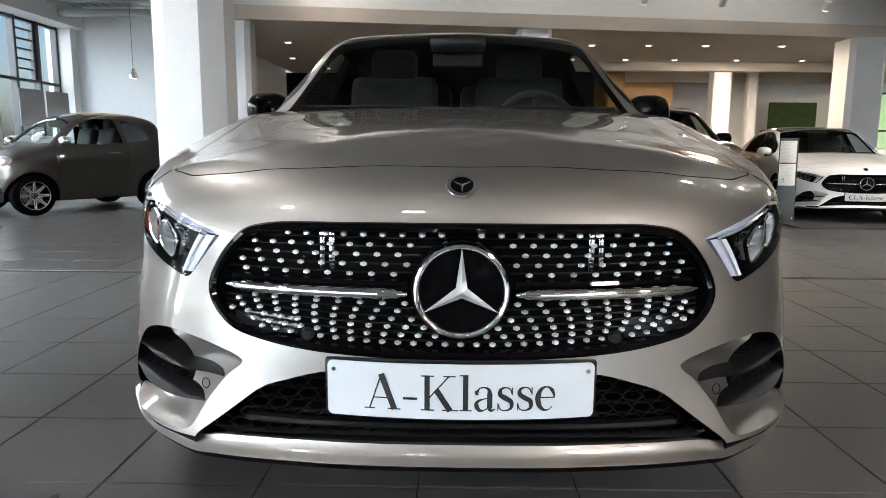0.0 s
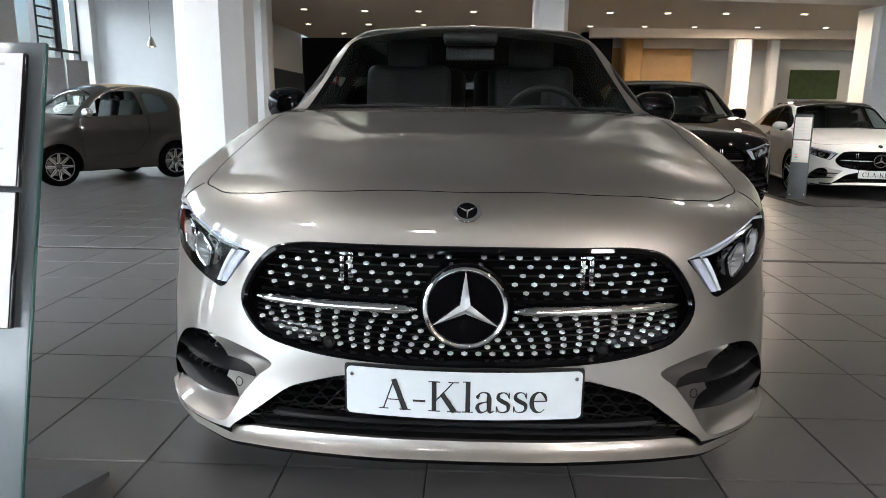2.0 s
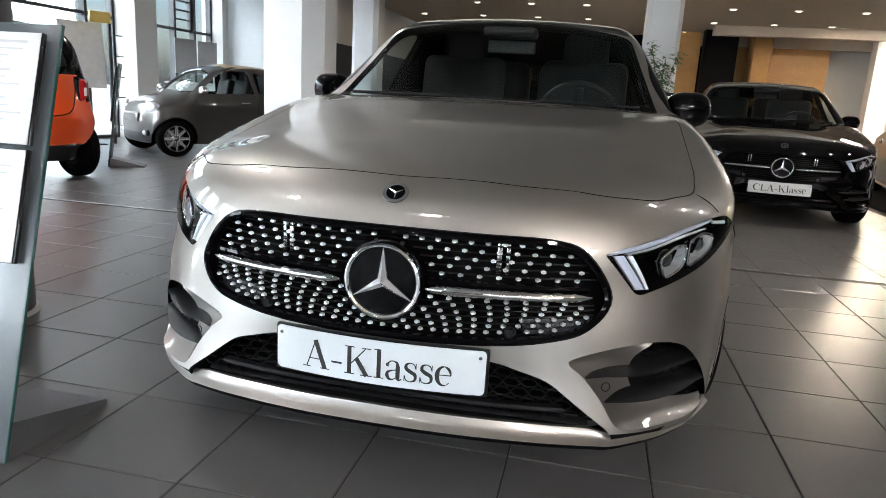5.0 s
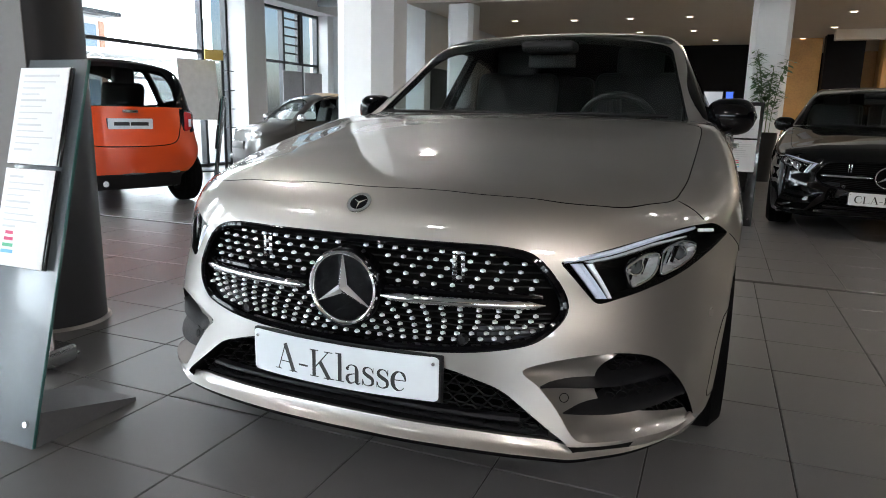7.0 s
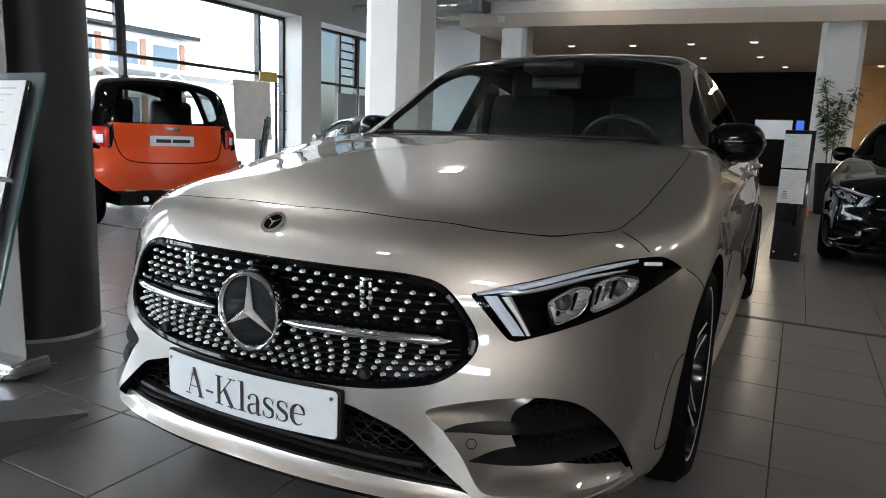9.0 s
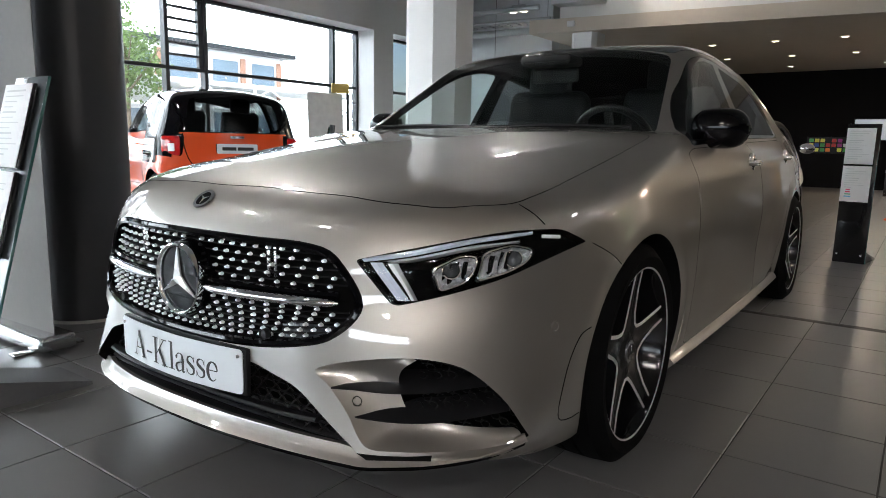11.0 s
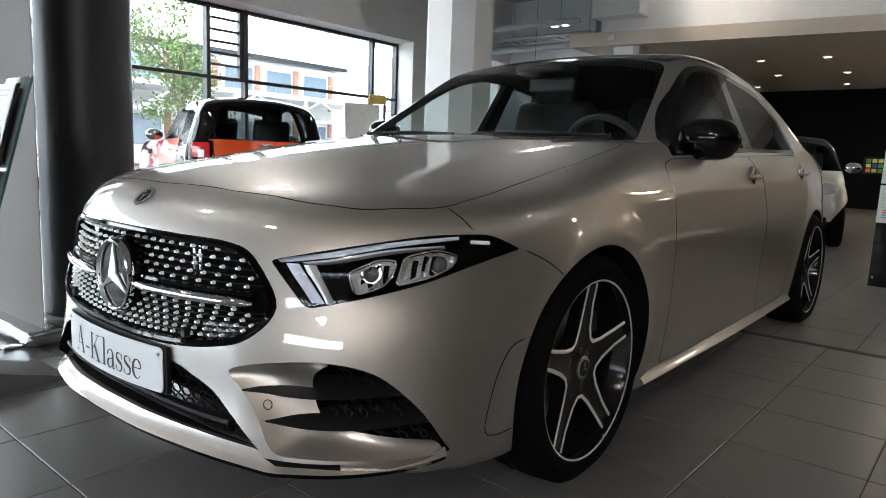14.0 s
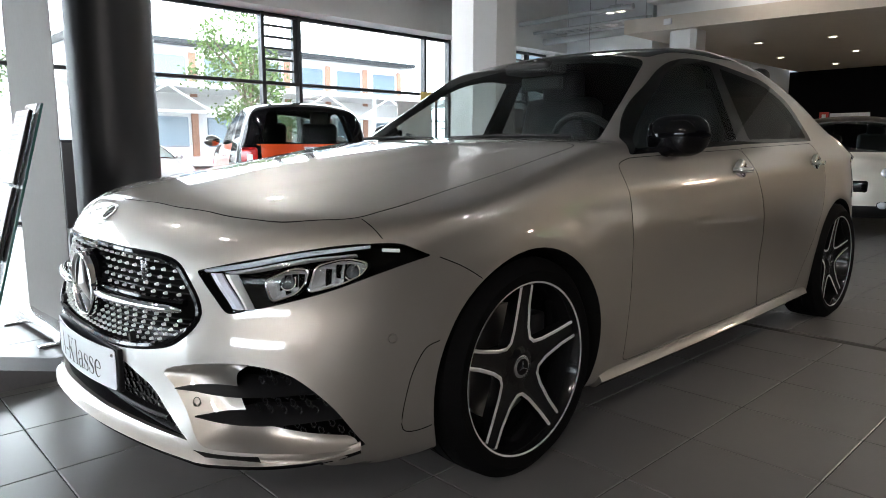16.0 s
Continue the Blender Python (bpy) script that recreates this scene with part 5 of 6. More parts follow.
# the lit rear hall; lamps at negative y are added to brighten the car
for x, y, e in ((0.5, 14.0, 110), (6.5, 13.5, 280), (12.5, 13.5, 290), (5.2, -5.0, 240), (2.8, -4.2, 110), (4.2, -8.6, 150)):
    area("hall_light", (x, y, SOFFIT - 0.03), (x, y, 0), 0.7, 0.4, e, (1.0, 0.80, 0.58) if y > 0 else (1.0, 0.92, 0.84))
# first is at a track head; the rest are added to brighten floor, car, bulkhead
for (x, y, z), to, e in (((4.9, 10.6, 3.5), (4.3, 4.8, 0), 420), ((6.6, 4.3, 3.93), (5.2, 6.9, 0.6), 900), ((3.3, 1.4, 3.93), (2.9, 2.2, 0), 330), ((5.0, 2.6, 3.93), (3.8, 3.6, 0), 260), ((-2.4, 9.1, 4.1), (-2.2, 10.25, 3.3), 32)):
    sp = new("spot_lamp", bpy.data.lights.new("spot_lamp", "SPOT"))
    sp.data.energy, sp.data.spot_size, sp.data.spot_blend, sp.data.color, sp.data.shadow_soft_size = e, radians(75), 0.7, (1.0, 0.84, 0.68), 0.06
    sp.matrix_world = look((x, y, z), to)

# strip lamps that wash the bulkhead, and the ceiling lamps of the bare hall
for x, e in ((-1.5, 13), (2.0, 10), (5.5, 9)):
    area("wash_light", (x, edge(x) - 0.55, 4.15), (x, edge(x) + 0.15, 3.5), 3.0, 0.08, e, (1.0, 0.92, 0.80))
# several of these lamps are added to brighten the left floor and white car
LAMPS = [(-3.2, 6.2, 60), (-3.4, 1.2, 90), (-3.2, -2.6, 55), (1.4, 6.4, 70), (5.0, 2.6, 8), (-0.6, -3.6, 16), (3.3, 1.4, 8), (6.6, 4.3, 60)]
for x, y, e in LAMPS:
    area("ceiling_light", (x, y, 3.985), (x, y, 0), 0.34, 0.14, e, (1.0, 0.96, 0.91))

# overcast sky and the street outside
M["sky"] = mat("overcast_sky", (0.9, 0.93, 0.96), 1.0, emit=(0.93, 0.97, 1.0), power=SKY)
M["street"] = mat("pale_street", (0.45, 0.45, 0.44), 0.85, vary=0.1, scale=0.6)
tagged(mesh_ob("backdrop", box(0.2, 160, 60, (-70, 0, 25)), M["sky"], smooth=False), kind="structure")
tagged(mesh_ob("backdrop", box(160, 0.2, 60, (0, -70, 25)), M["sky"], smooth=False), kind="structure")
tagged(mesh_ob("backdrop", box(0.2, 160, 60, (80, 0, 25)), M["sky"], smooth=False), kind="structure")
tagged(mesh_ob("ground", box(150, 150, 0.1, (5, 5, -0.18)), M["street"], smooth=False), kind="structure")

# floor tiles, 0.4 m square, those near the car as single pieces
TX, TY = 1.10, -0.203


def tile_bm(w, d):
    return box(w, d, 0.012, (0, 0, -0.006), 0.0015, 1)


tile_me = bpy.data.meshes.new("tile")
b_ = tile_bm(0.3945, 0.3945)
b_.to_mesh(tile_me)
b_.free()
tile_me.materials.append(M["tile"])
floor_ob = bpy.data.objects["floor"]
verts, faces = [], []
for i in range(-23, 40):
    for j in range(-32, 46):
        x, y = TX + 0.4 * (i + 0.5), TY + 0.4 * (j + 0.5)
        if j >= 6:
            x, y = x + 0.115, y + 0.06
        if not (X0 < x < X1 and Y0 < y < Y1) or (3.7 < x and y > 5.1):
            continue
        if -2.3 < x < 2.2 and -1.9 < y < 3.1:
            t = new("tile", tile_me)
            t.parent = floor_ob
            t.location = (x, y, 0)
        else:
            k = len(verts)
            h = 0.19725
            verts += [(x - h, y - h, 0), (x + h, y - h, 0), (x + h, y + h, 0), (x - h, y + h, 0), (x - h - 0.001, y - h - 0.001, -0.004), (x + h + 0.001, y - h - 0.001, -0.004), (x + h + 0.001, y + h + 0.001, -0.004), (x - h - 0.001, y + h + 0.001, -0.004)]
            faces += [(k, k + 1, k + 2, k + 3), (k, k + 4, k + 5, k + 1), (k + 1, k + 5, k + 6, k + 2), (k + 2, k + 6, k + 7, k + 3), (k + 3, k + 7, k + 4, k)]
tm = bpy.data.meshes.new("far_tiles")
tm.from_pydata(verts, [], faces)
tm.materials.append(M["tile"])
tagged(new("far_tiles", tm), kind="stuff").parent = floor_ob


# ---- the cars ----
def recolour(car, swaps):
    """Give a copy its own paint."""
    for ob in (car, *car.children_recursive):
        for slot in ob.material_slots:
            if slot.material and slot.material.name in swaps:
                new_mat = swaps[slot.material.name]
                slot.link = "OBJECT"
                slot.material = new_mat


main_car = build_sedan(M["silver"])
tagged(main_car, "silver beige metallic saloon car with a pin grille", "car")
black_car = copy_thing(main_car, pose(2.22, 5.05, 0, 0, 0, -6) @ Matrix.Diagonal((1.0, 1.0, 0.96, 1)))
recolour(black_car, {"silver_beige_paint": M["black_paint"]})
tagged(black_car, "gloss black saloon car parked beside a price stand", "car")
white_car = copy_thing(main_car, pose(4.83, 6.29, 0, 0, 0, -9.5) @ Matrix.Diagonal((0.84, 0.84, 0.81, 1)))
recolour(white_car, {"silver_beige_paint": M["white_paint"]})
for ob in white_car.children_recursive:
    if ob.name.startswith("mirror_cap"):
        ob.material_slots[0].link = "OBJECT"
        ob.material_slots[0].material = M["white_paint"]
tagged(white_car, "white saloon car parked on dark carpet", "car")
grille_pins(main_car, False)
number_plate(main_car, "A-Klasse")
number_plate(black_car, "CLA-Klasse", size=0.085)
number_plate(white_car, "CLA-Klasse", size=0.085)

# the small two-seater: front axle at y = 0, nose towards -y
S_ROOF = spline([-0.5, -0.35, -0.2, 0.05, 0.2, 0.45, 0.75, 1.2, 1.7, 2.0, 2.12, 2.25, 2.4], [0.55, 0.84, 0.93, 1.0, 1.06, 1.28, 1.47, 1.545, 1.53, 1.47, 1.30, 1.06, 0.9])
S_WIDE = spline([0.15, 0.3, 0.55, 0.8, 0.95, 1.05, 1.3, 1.55], [0.77, 0.81, 0.83, 0.825, 0.80, 0.77, 0.69, 0.57])
S_FRONT = spline([0.15, 0.3, 0.5, 0.7, 0.9, 1.0], [0.37, 0.42, 0.425, 0.40, 0.34, 0.2])
S_REAR = spline([0.2, 0.4, 0.6, 0.8, 1.0, 1.5], [0.33, 0.39, 0.40, 0.36, 0.34, 0.34])


def small_car(x, y, z):
    ax = np.abs(x)
    w = S_WIDE(z)
    fy, ry = np.maximum(-y, 0) / S_FRONT(z), np.maximum(y - 1.873, 0) / S_REAR(z)
    r = ((ax / w) ** 3.0 + fy**2.6 + ry**3.2 + 1e-9) ** (1 / 3.0)
    wall = (r - 1) * 0.8
    for ya in (0.0, 1.873):
        q = np.sqrt((y - ya) ** 2 + (z - 0.3) ** 2)
        wall = wall - 0.02 * np.exp(-(((q - 0.36) / 0.07) ** 2)) * step(0.55, 0.7, ax)
    mid = step(0.3, 0.55, y) * (1 - step(1.2, 1.5, y))
    wall = wall + mid * 0.03 * np.exp(-(((z - 0.5) / 0.14) ** 2))
    over = z - (S_ROOF(y - 0.10 * ax**2 * (1 - step(0.6, 1.2, y))) - 0.06 * (ax / 0.6) ** 2.4)
    f = smax(wall, over, 0.09)
    return smax(f, 0.2 - z, 0.04)


def build_small(paint_mat, cell_mat):
    f = small_car
    car = empty("city_car")
    shell = solid(hull(f, 0.0, 1.873, 0.6, 34, 50, 80))
    room = lambda x, y, z: np.maximum.reduce([f(x, y, z) + 0.035, 0.5 - z, 0.1 - y, y - 2.1])
    b = cut(shell, solid(hull(room, 0.7, 1.6, 0.85, 20, 26, 44)))
    b = cut(b, solid(merge(*[cyl(0.335, 0.335, 0.4, (s * 0.73, ya, 0.30), 48, "x") for s in (-1, 1) for ya in (0, 1.873)])))
    screen = [(0, 0.215), (0.40, 0.225), (0.66, 0.30), (0.58, 0.66), (0, 0.72)]
    sl = round_poly([(x, y, 0) for x, y in screen + [(-x, y) for x, y in reversed(screen[1:-1])]], 0.05, 4)
    rear = [(0, 1.04), (0.52, 1.04), (0.55, 1.12), (0.46, 1.40), (0, 1.43)]
    rl = round_poly([(x, 0, z) for x, z in rear + [(-x, z) for x, z in reversed(rear[1:-1])]], 0.06, 4)
    door = round_poly([(0, 0.40, 1.03), (0, 1.38, 1.06), (0, 1.30, 1.43), (0, 0.95, 1.43), (0, 0.72, 1.33)], [0.03, 0.03, 0.05, 0.12, 0.12], 4)
    side = round_poly([(0, 1.46, 1.07), (0, 1.86, 1.12), (0, 1.74, 1.36), (0, 1.40, 1.42)], 0.05, 4)
    cuts = [("windscreen", prism(sl, (0, 0, 0.95), (0, 0, 1.7)), "wind_glass"), ("rear_window", prism(rl, (0, 1.75, 0), (0, 2.6, 0)), "rear_glass")]
    for lp, nm in ((door, "door_window"), (side, "side_window")):
        cuts.append((nm, prism(lp, (0.4, 0, 0), (1.1, 0, 0)), "door_glass"))
        cuts.append((nm, prism(mirrored(lp), (-0.4, 0, 0), (-1.1, 0, 0)), "door_glass"))
    thin = cut(shell, solid(hull(inset(f, 0.006), 0.0, 1.873, 0.6, 34, 50, 80)))
    for nm, bm, tint in [(a, b_, "dark_glass" if a == "side_window" else c_) for a, b_, c_ in cuts]:
        w = solid(bm)
        b = cut(b, w)
        skinned(cut(thin, w, "INTERSECT"), f, M[tint], M[tint], nm, car, sheet=True)
    # doors with a gap
    dl = round_poly([(0, 0.36, 0.42), (0, 1.20, 0.44), (0, 1.42, 0.72), (0, 1.44, 1.0), (0, 1.40, 1.045), (0, 0.34, 1.012)], 0.06, 4)
    for s in (1, -1):
        lp = dl if s > 0 else mirrored(dl)
        c = sum(lp, Vector()) / len(lp)
        def sized(d):
            g = [p + (p - c).normalized() * d for p in lp]
            return solid(prism(g, (0.6 * s, 0, 0), (1.1 * s, 0, 0)))
        d = cut(b, sized(-0.002), "INTERSECT")
        b = cut(b, sized(0.003))
        d = skinned(d, f, paint_mat, M["dark"], "door", car)
        part("door_handle", tube([(s * 0.845, 1.10, 0.90), (s * 0.855, 1.18, 0.90), (s * 0.845, 1.27, 0.90)], 0.013, 8), M["satin"], d)
    tmp = bmesh.new()
    tmp.from_mesh(b.data)
    for axis, at in (("z", 0.36), ("z", 1.03), ("z", 0.74), ("z", 0.70), ("y", -0.2), ("y", 1.40), ("y", 1.46), ("y", 1.9), ("y", 2.0)):
        no = (0, 0, 1) if axis == "z" else (0, 1, 0)
        bmesh.ops.bisect_plane(tmp, geom=tmp.verts[:] + tmp.edges[:] + tmp.faces[:], plane_co=tuple(at * k for k in no), plane_no=no, dist=1e-5)
    tmp.to_mesh(b.data)
    tmp.free()
    skinned(b, f, paint_mat, M["dark"], "body", car)
    me = b.data
    me.materials.append(cell_mat)
    me.materials.append(M["matt_black"])
    for p in me.polygons:
        if p.material_index == 0:
            c = p.center
            if c.z < 0.36 and (c.y > 1.9 or c.y < -0.2):
                p.material_index = 3
            elif c.z > 1.03 or (c.y > 1.46 and abs(c.x) > 0.60 and c.z > 0.78) or (1.40 < c.y < 2.0 and c.z > 0.7):
                p.material_index = 2
    drop(*[o for o in scene.collection.objects if o.name.startswith("cutter")])
    for ya in (0.0, 1.873):
        for s in (1, -1):
            wheel("wheel", car, (s * 0.735, ya, 0.295), s, "small")
    for s in (1, -1):
        tl = bmesh.new()
        bmesh.ops.create_uvsphere(tl, u_segments=20, v_segments=12, radius=1)
        turn_ = Matrix.Translation((s * 0.678, 2.102, 0.885)) @ Matrix.Rotation(radians(-s * 40), 4, "Z")
        part("lamp_surround", moved(box(0.27, 0.10, 0.27, (0, 0, 0), 0.045, 4), turn_ @ Matrix.Translation((0, -0.030, 0))), M["gloss_black"], car, "gloss black lamp surround")
        tl.free()
        lamp = part("tail_lamp", moved(box(0.215, 0.07, 0.215, (0, 0, 0), 0.034, 4), turn_ @ Matrix.Translation((0, 0.010, 0))), M["red_lens"], car, "red tail lamp")
        part("reversing_lamp", moved(box(0.075, 0.02, 0.085, (0, 0, 0), 0.008, 3), turn_ @ Matrix.Translation((-0.02 * s, 0.040, -0.015))), M["lamp_clear"], lamp, "clear reversing lamp")
        tl = bmesh.new()
        bmesh.ops.create_uvsphere(tl, u_segments=20, v_segments=12, radius=1)
        part("headlamp", moved(tl, Matrix.Translation((s * 0.58, -0.27, 0.76)) @ Matrix.Rotation(radians(s * 28), 4, "Z") @ Matrix.Diagonal((0.15, 0.07, 0.105, 1))), M["reflector"], car, "rounded clear headlamp")
        tl = bmesh.new()
        bmesh.ops.create_uvsphere(tl, u_segments=16, v_segments=10, radius=1)
        part("fog_lamp", moved(tl, Matrix.Translation((s * 0.50, -0.385, 0.37)) @ Matrix.Diagonal((0.06, 0.04, 0.045, 1))), M["lamp_clear"], car)
        part("fog_recess", box(0.26, 0.05, 0.10, (s * 0.48, -0.372, 0.37), 0.02, 2), M["matt_black"], car)
        mr = bmesh.new()
        bmesh.ops.create_uvsphere(mr, u_segments=18, v_segments=12, radius=1)
        part("wing_mirror", moved(mr, Matrix.Translation((s * 0.90, 0.42, 1.08)) @ Matrix.Diagonal((0.11, 0.07, 0.075, 1))), M["satin"], car, "silver wing mirror")
    edge_ = np.array([(x, 2.0, z) for x, z in [(q.x, q.z) for q in smooth_loop([(-0.57, 0, 1.02), (-0.56, 0, 0.86), (-0.50, 0, 0.70), (-0.36, 0, 0.645), (0, 0, 0.635), (0.36, 0, 0.645), (0.50, 0, 0.70), (0.56, 0, 0.86), (0.57, 0, 1.02)], 5, False)]])
    part("tailgate_seam", tube(cross(f, edge_, np.tile([[0.0, 1.0, 0.0]], (len(edge_), 1)), 0.6), 0.006, 6), M["dark"], car, "dark seam round the tailgate")
    part("tailgate_badge", box(0.16, 0.012, 0.03, (0, 2.232, 0.985), 0.004), M["satin"], car, "silver badge bar")
    part("front_grille", box(0.66, 0.06, 0.15, (0, -0.403, 0.60), 0.03, 3), M["gloss_black"], car, "black front grille")
    part("rear_bumper_trim", tube([(-0.5, 2.22, 0.36), (0, 2.245, 0.36), (0.5, 2.22, 0.36)], 0.018, 8), M["satin"], car)
    for x in (0.3, -0.3):
        part("exhaust", cyl(0.03, 0.03, 0.1, (x, 2.2, 0.27), 16, "y"), M["satin"], car) if x > 0 else None
    for x in (0.33, -0.33):
        seat(car, (x, 1.05, 0.55), 0.46, "seat")
    part("dashboard", box(1.2, 0.3, 0.22, (0, 0.5, 0.92), 0.06, 3), M["dash"], car)
    return car


orange_car = build_small(M["orange_paint"], M["gloss_black"])
tagged(orange_car, "orange and black two-seat city car by the window", "car")
grey_car = copy_thing(orange_car, pose(-5.52, 6.06, 0, 0, 0, -34.5) @ Matrix.Diagonal((0.83, 0.83, 0.82, 1)))
recolour(grey_car, {"orange_paint": M["grey_paint"], "gloss_black_plastic": M["grey_paint"]})
tagged(grey_car, "matt grey two-seat city car with a tan folding roof", "car")
pearl_car = copy_thing(orange_car, pose(-0.48, 7.45, 0, 0, 0, 13) @ Matrix.Scale(0.89, 4))
recolour(pearl_car, {"orange_paint": M["pearl_paint"]})
tagged(pearl_car, "pearl white two-seat city car with a black roof", "car")
M["tan_cloth"] = mat("tan_roof_cloth", (0.42, 0.33, 0.22), 0.85, vary=0.1, scale=30, bump=0.3, bscale=400)
grid = [[(0.62 * (2 * i / 12 - 1) * (1 - 0.04 * j), 0.95 + 0.16 * j, 1.0) for i in range(13)] for j in range(7)]
o_ = np.array(grid).reshape(-1, 3)
q_ = cross(small_car, o_, np.tile([[0.0, 0.0, 1.0]], (len(o_), 1)))
rows = [[Vector(q_[j * 13 + i]) + Vector((0, 0, 0.006)) for i in range(13)] for j in range(7)]
part("folding_roof", ring_loft(rows, close_u=False, caps=False), M["tan_cloth"], grey_car, "tan cloth folding roof")
pl = number_plate(orange_car, "", (0, 2.232, 0.86), 0.078, 0.0, 0.46, 0.105)
pl.rotation_euler = (0, 0, math.pi)
orange_car.matrix_world = pose(-6.56, 3.38, 0, 0, 0, 252) @ Matrix.Diagonal((0.96, 0.96, 0.97, 1))


# ---- price stands ----
def price_stand(m, body="stand", label="", w=0.24, h=1.16, lean=8.0):
    """A leaning glass panel with two sheets of paper and a wedge foot behind it."""
    st = empty("price_stand", m)
    L = Matrix.Rotation(radians(-lean), 4, "X")
    part("panel", moved(box(w, 0.010, h, (0, 0, h / 2), 0.003), L), M[body], st, "tinted glass panel")
    part("panel_edge", moved(box(0.003, 0.010, h - 0.004, (w / 2 + 0.0015, 0, h / 2), 0.001), L), M["pane_edge"], st, "green glass edge")
    ws = 0.21
    for k, (zc, hh) in enumerate(((h - 0.185, 0.297), (h - 0.497, 0.297))):
        sh = part("paper_holder", moved(box(ws + 0.004, 0.012, hh + 0.004, (-0.008, -0.024, zc), 0.002), L), M["stand_black"], st)
        part("paper", moved(box(ws, 0.003, hh, (-0.010, -0.034, zc), 0.0008), L), M["paper"], st, "printed white sheet")
        rng = random.Random(k)
        for i in range(13):
            z = zc + hh / 2 - 0.025 - i * 0.019
            if k == 1 and i > 8:
                col = (M["bar_red"], M["bar_red"], M["bar_green"], M["bar_blue"])[i - 9]
                part("print_bar", moved(box(0.05 - 0.006 * (12 - i), 0.001, 0.010, (-0.06, -0.0362, z + 0.0), 0), L), col, st, smooth=False)
                continue
            ln = ws * rng.uniform(0.2, 0.8)
            part("print_bar", moved(box(ln, 0.001, 0.0035 if i % 4 else 0.006, (-ws * 0.44 + ln / 2, -0.0362, z), 0), L), M["print"], st, smooth=False)
    for s in (-1, 1):
        part("screw", moved(cyl(0.009, 0.009, 0.01, (s * (w / 2 - 0.03), -0.012, 0.07), 16, "y"), L), M["satin"], st)
    x0, x1 = -w / 2, w / 2
    foot = [[Vector((x, 0.012, 0.0)), Vector((x, 0.012 + 0.1 * math.tan(radians(lean)), 0.1)), Vector((x, 0.38, 0.012)), Vector((x, 0.38, 0.0))] for x in (x0, x1)]
    part("foot", ring_loft(foot), M["stand_foot"] if body == "stand" else M[body], st, "wedge-shaped foot", smooth=False)
    return tagged(st, label, "price stand", "price stands")


M["pane_edge"] = mat("green_glass_edge", (0.035, 0.10, 0.09), 0.15, coat=0.5)
for nm, c in (("bar_red", (0.7, 0.1, 0.2)), ("bar_green", (0.15, 0.5, 0.3)), ("bar_blue", (0.2, 0.5, 0.75))):
    M[nm] = mat(nm, c, 0.6)
price_stand(pose(-1.09, -1.06, 0), "stand", "grey glass price stand with two printed sheets", 0.25, 1.17, 15)
price_stand(pose(1.05, 4.66, 0, 0, 0, -8), "stand_black", "black glass price stand between two cars", 0.24, 1.16, 3)
price_stand(pose(3.84, 5.62, 0, 0, 0, -12) @ Matrix.Scale(0.84, 4), "stand", "grey glass price stand in front of a white car", 0.24, 1.16, 3)
price_stand(pose(-4.95, 4.35, 0, 0, 0, -60), "stand", "grey glass price stand beside a city car", 0.24, 1.16, 8)
price_stand(pose(0.9, 15.4, 0, 0, 0, -4), "stand_black", "black price stand by the black wall", 0.24, 1.16, 3)


# ---- lamps ----
def downlight(x, y):
    d = empty("downlight", pose(x, y, SOFFIT))
    part("lamp_frame", box(0.15, 0.10, 0.012, (0, 0, -0.006), 0.003), M["wall"], d, smooth=False)
    part("lamp_glass", box(0.10, 0.055, 0.006, (0, 0, -0.014), 0.002), M["downlight"], d, "glowing lamp face", smooth=False)
    return tagged(d, "small recessed warm ceiling downlight", "downlight", "downlights in the dropped ceiling")


dl0 = downlight(-3.5, 12.3)
for y, xs in ((12.5, (-2.25, -1.1, 0.05, 2.9, 4.1, 5.3, 6.9, 8.3, 10)), (14.8, (-4.0, -2.5, -1.15, 0.05, 1.6, 2.9, 4.2, 5.4, 6.9, 8.5)), (16.9, (-3.5, -1.5, 0.5, 2.5, 4.5, 6.5, 8.5))):
    for x in xs:
        copy_thing(dl0, pose(x, y, SOFFIT))
for y in (-1.4, -3.0, -4.6, -6.2, -7.8, -9.4):
    for x in (1.3, 2.6, 3.9, 5.2, 6.5, 8.2):
        copy_thing(dl0, pose(x, y, SOFFIT))


def twin_lamp(m, z0):
    d = empty("ceiling_lamp", m)
    part("bracket", box(0.30, 0.05, 0.04, (0, 0, 0.13), 0.01), M["duct"], d)
    part("rod", cyl(0.012, 0.012, CEIL - z0 - 0.12, (0, 0, (CEIL - z0 + 0.12) / 2), 10), M["duct"], d)
    for s in (-1, 1):
        h = part("lamp_head", lathe([(0.0, 0.085), (0.015, 0.095), (0.10, 0.075), (0.12, 0.03), (0.12, 0.0005), (0.09, 0.0005), (0.01, 0.075)], 24, "z"), M["duct"], d, "round lamp housing")
        h.location = (s * 0.12, 0, 0)
        g = part("lamp_face", cyl(0.075, 0.075, 0.006, (0, 0, 0.012), 24), M["downlight"], h, "glowing lamp face")
    return tagged(d, "twin-headed ceiling lamp under the bare ceiling", "ceiling lamp", "twin ceiling lamps")


tw = twin_lamp(pose(LAMPS[0][0], LAMPS[0][1], 4.0), 4.0)
twin_lamp(pose(-5.5, 10.35, 3.58), 3.58)
for x, y, _ in LAMPS[1:]:
    copy_thing(tw, pose(x, y, 4.0))


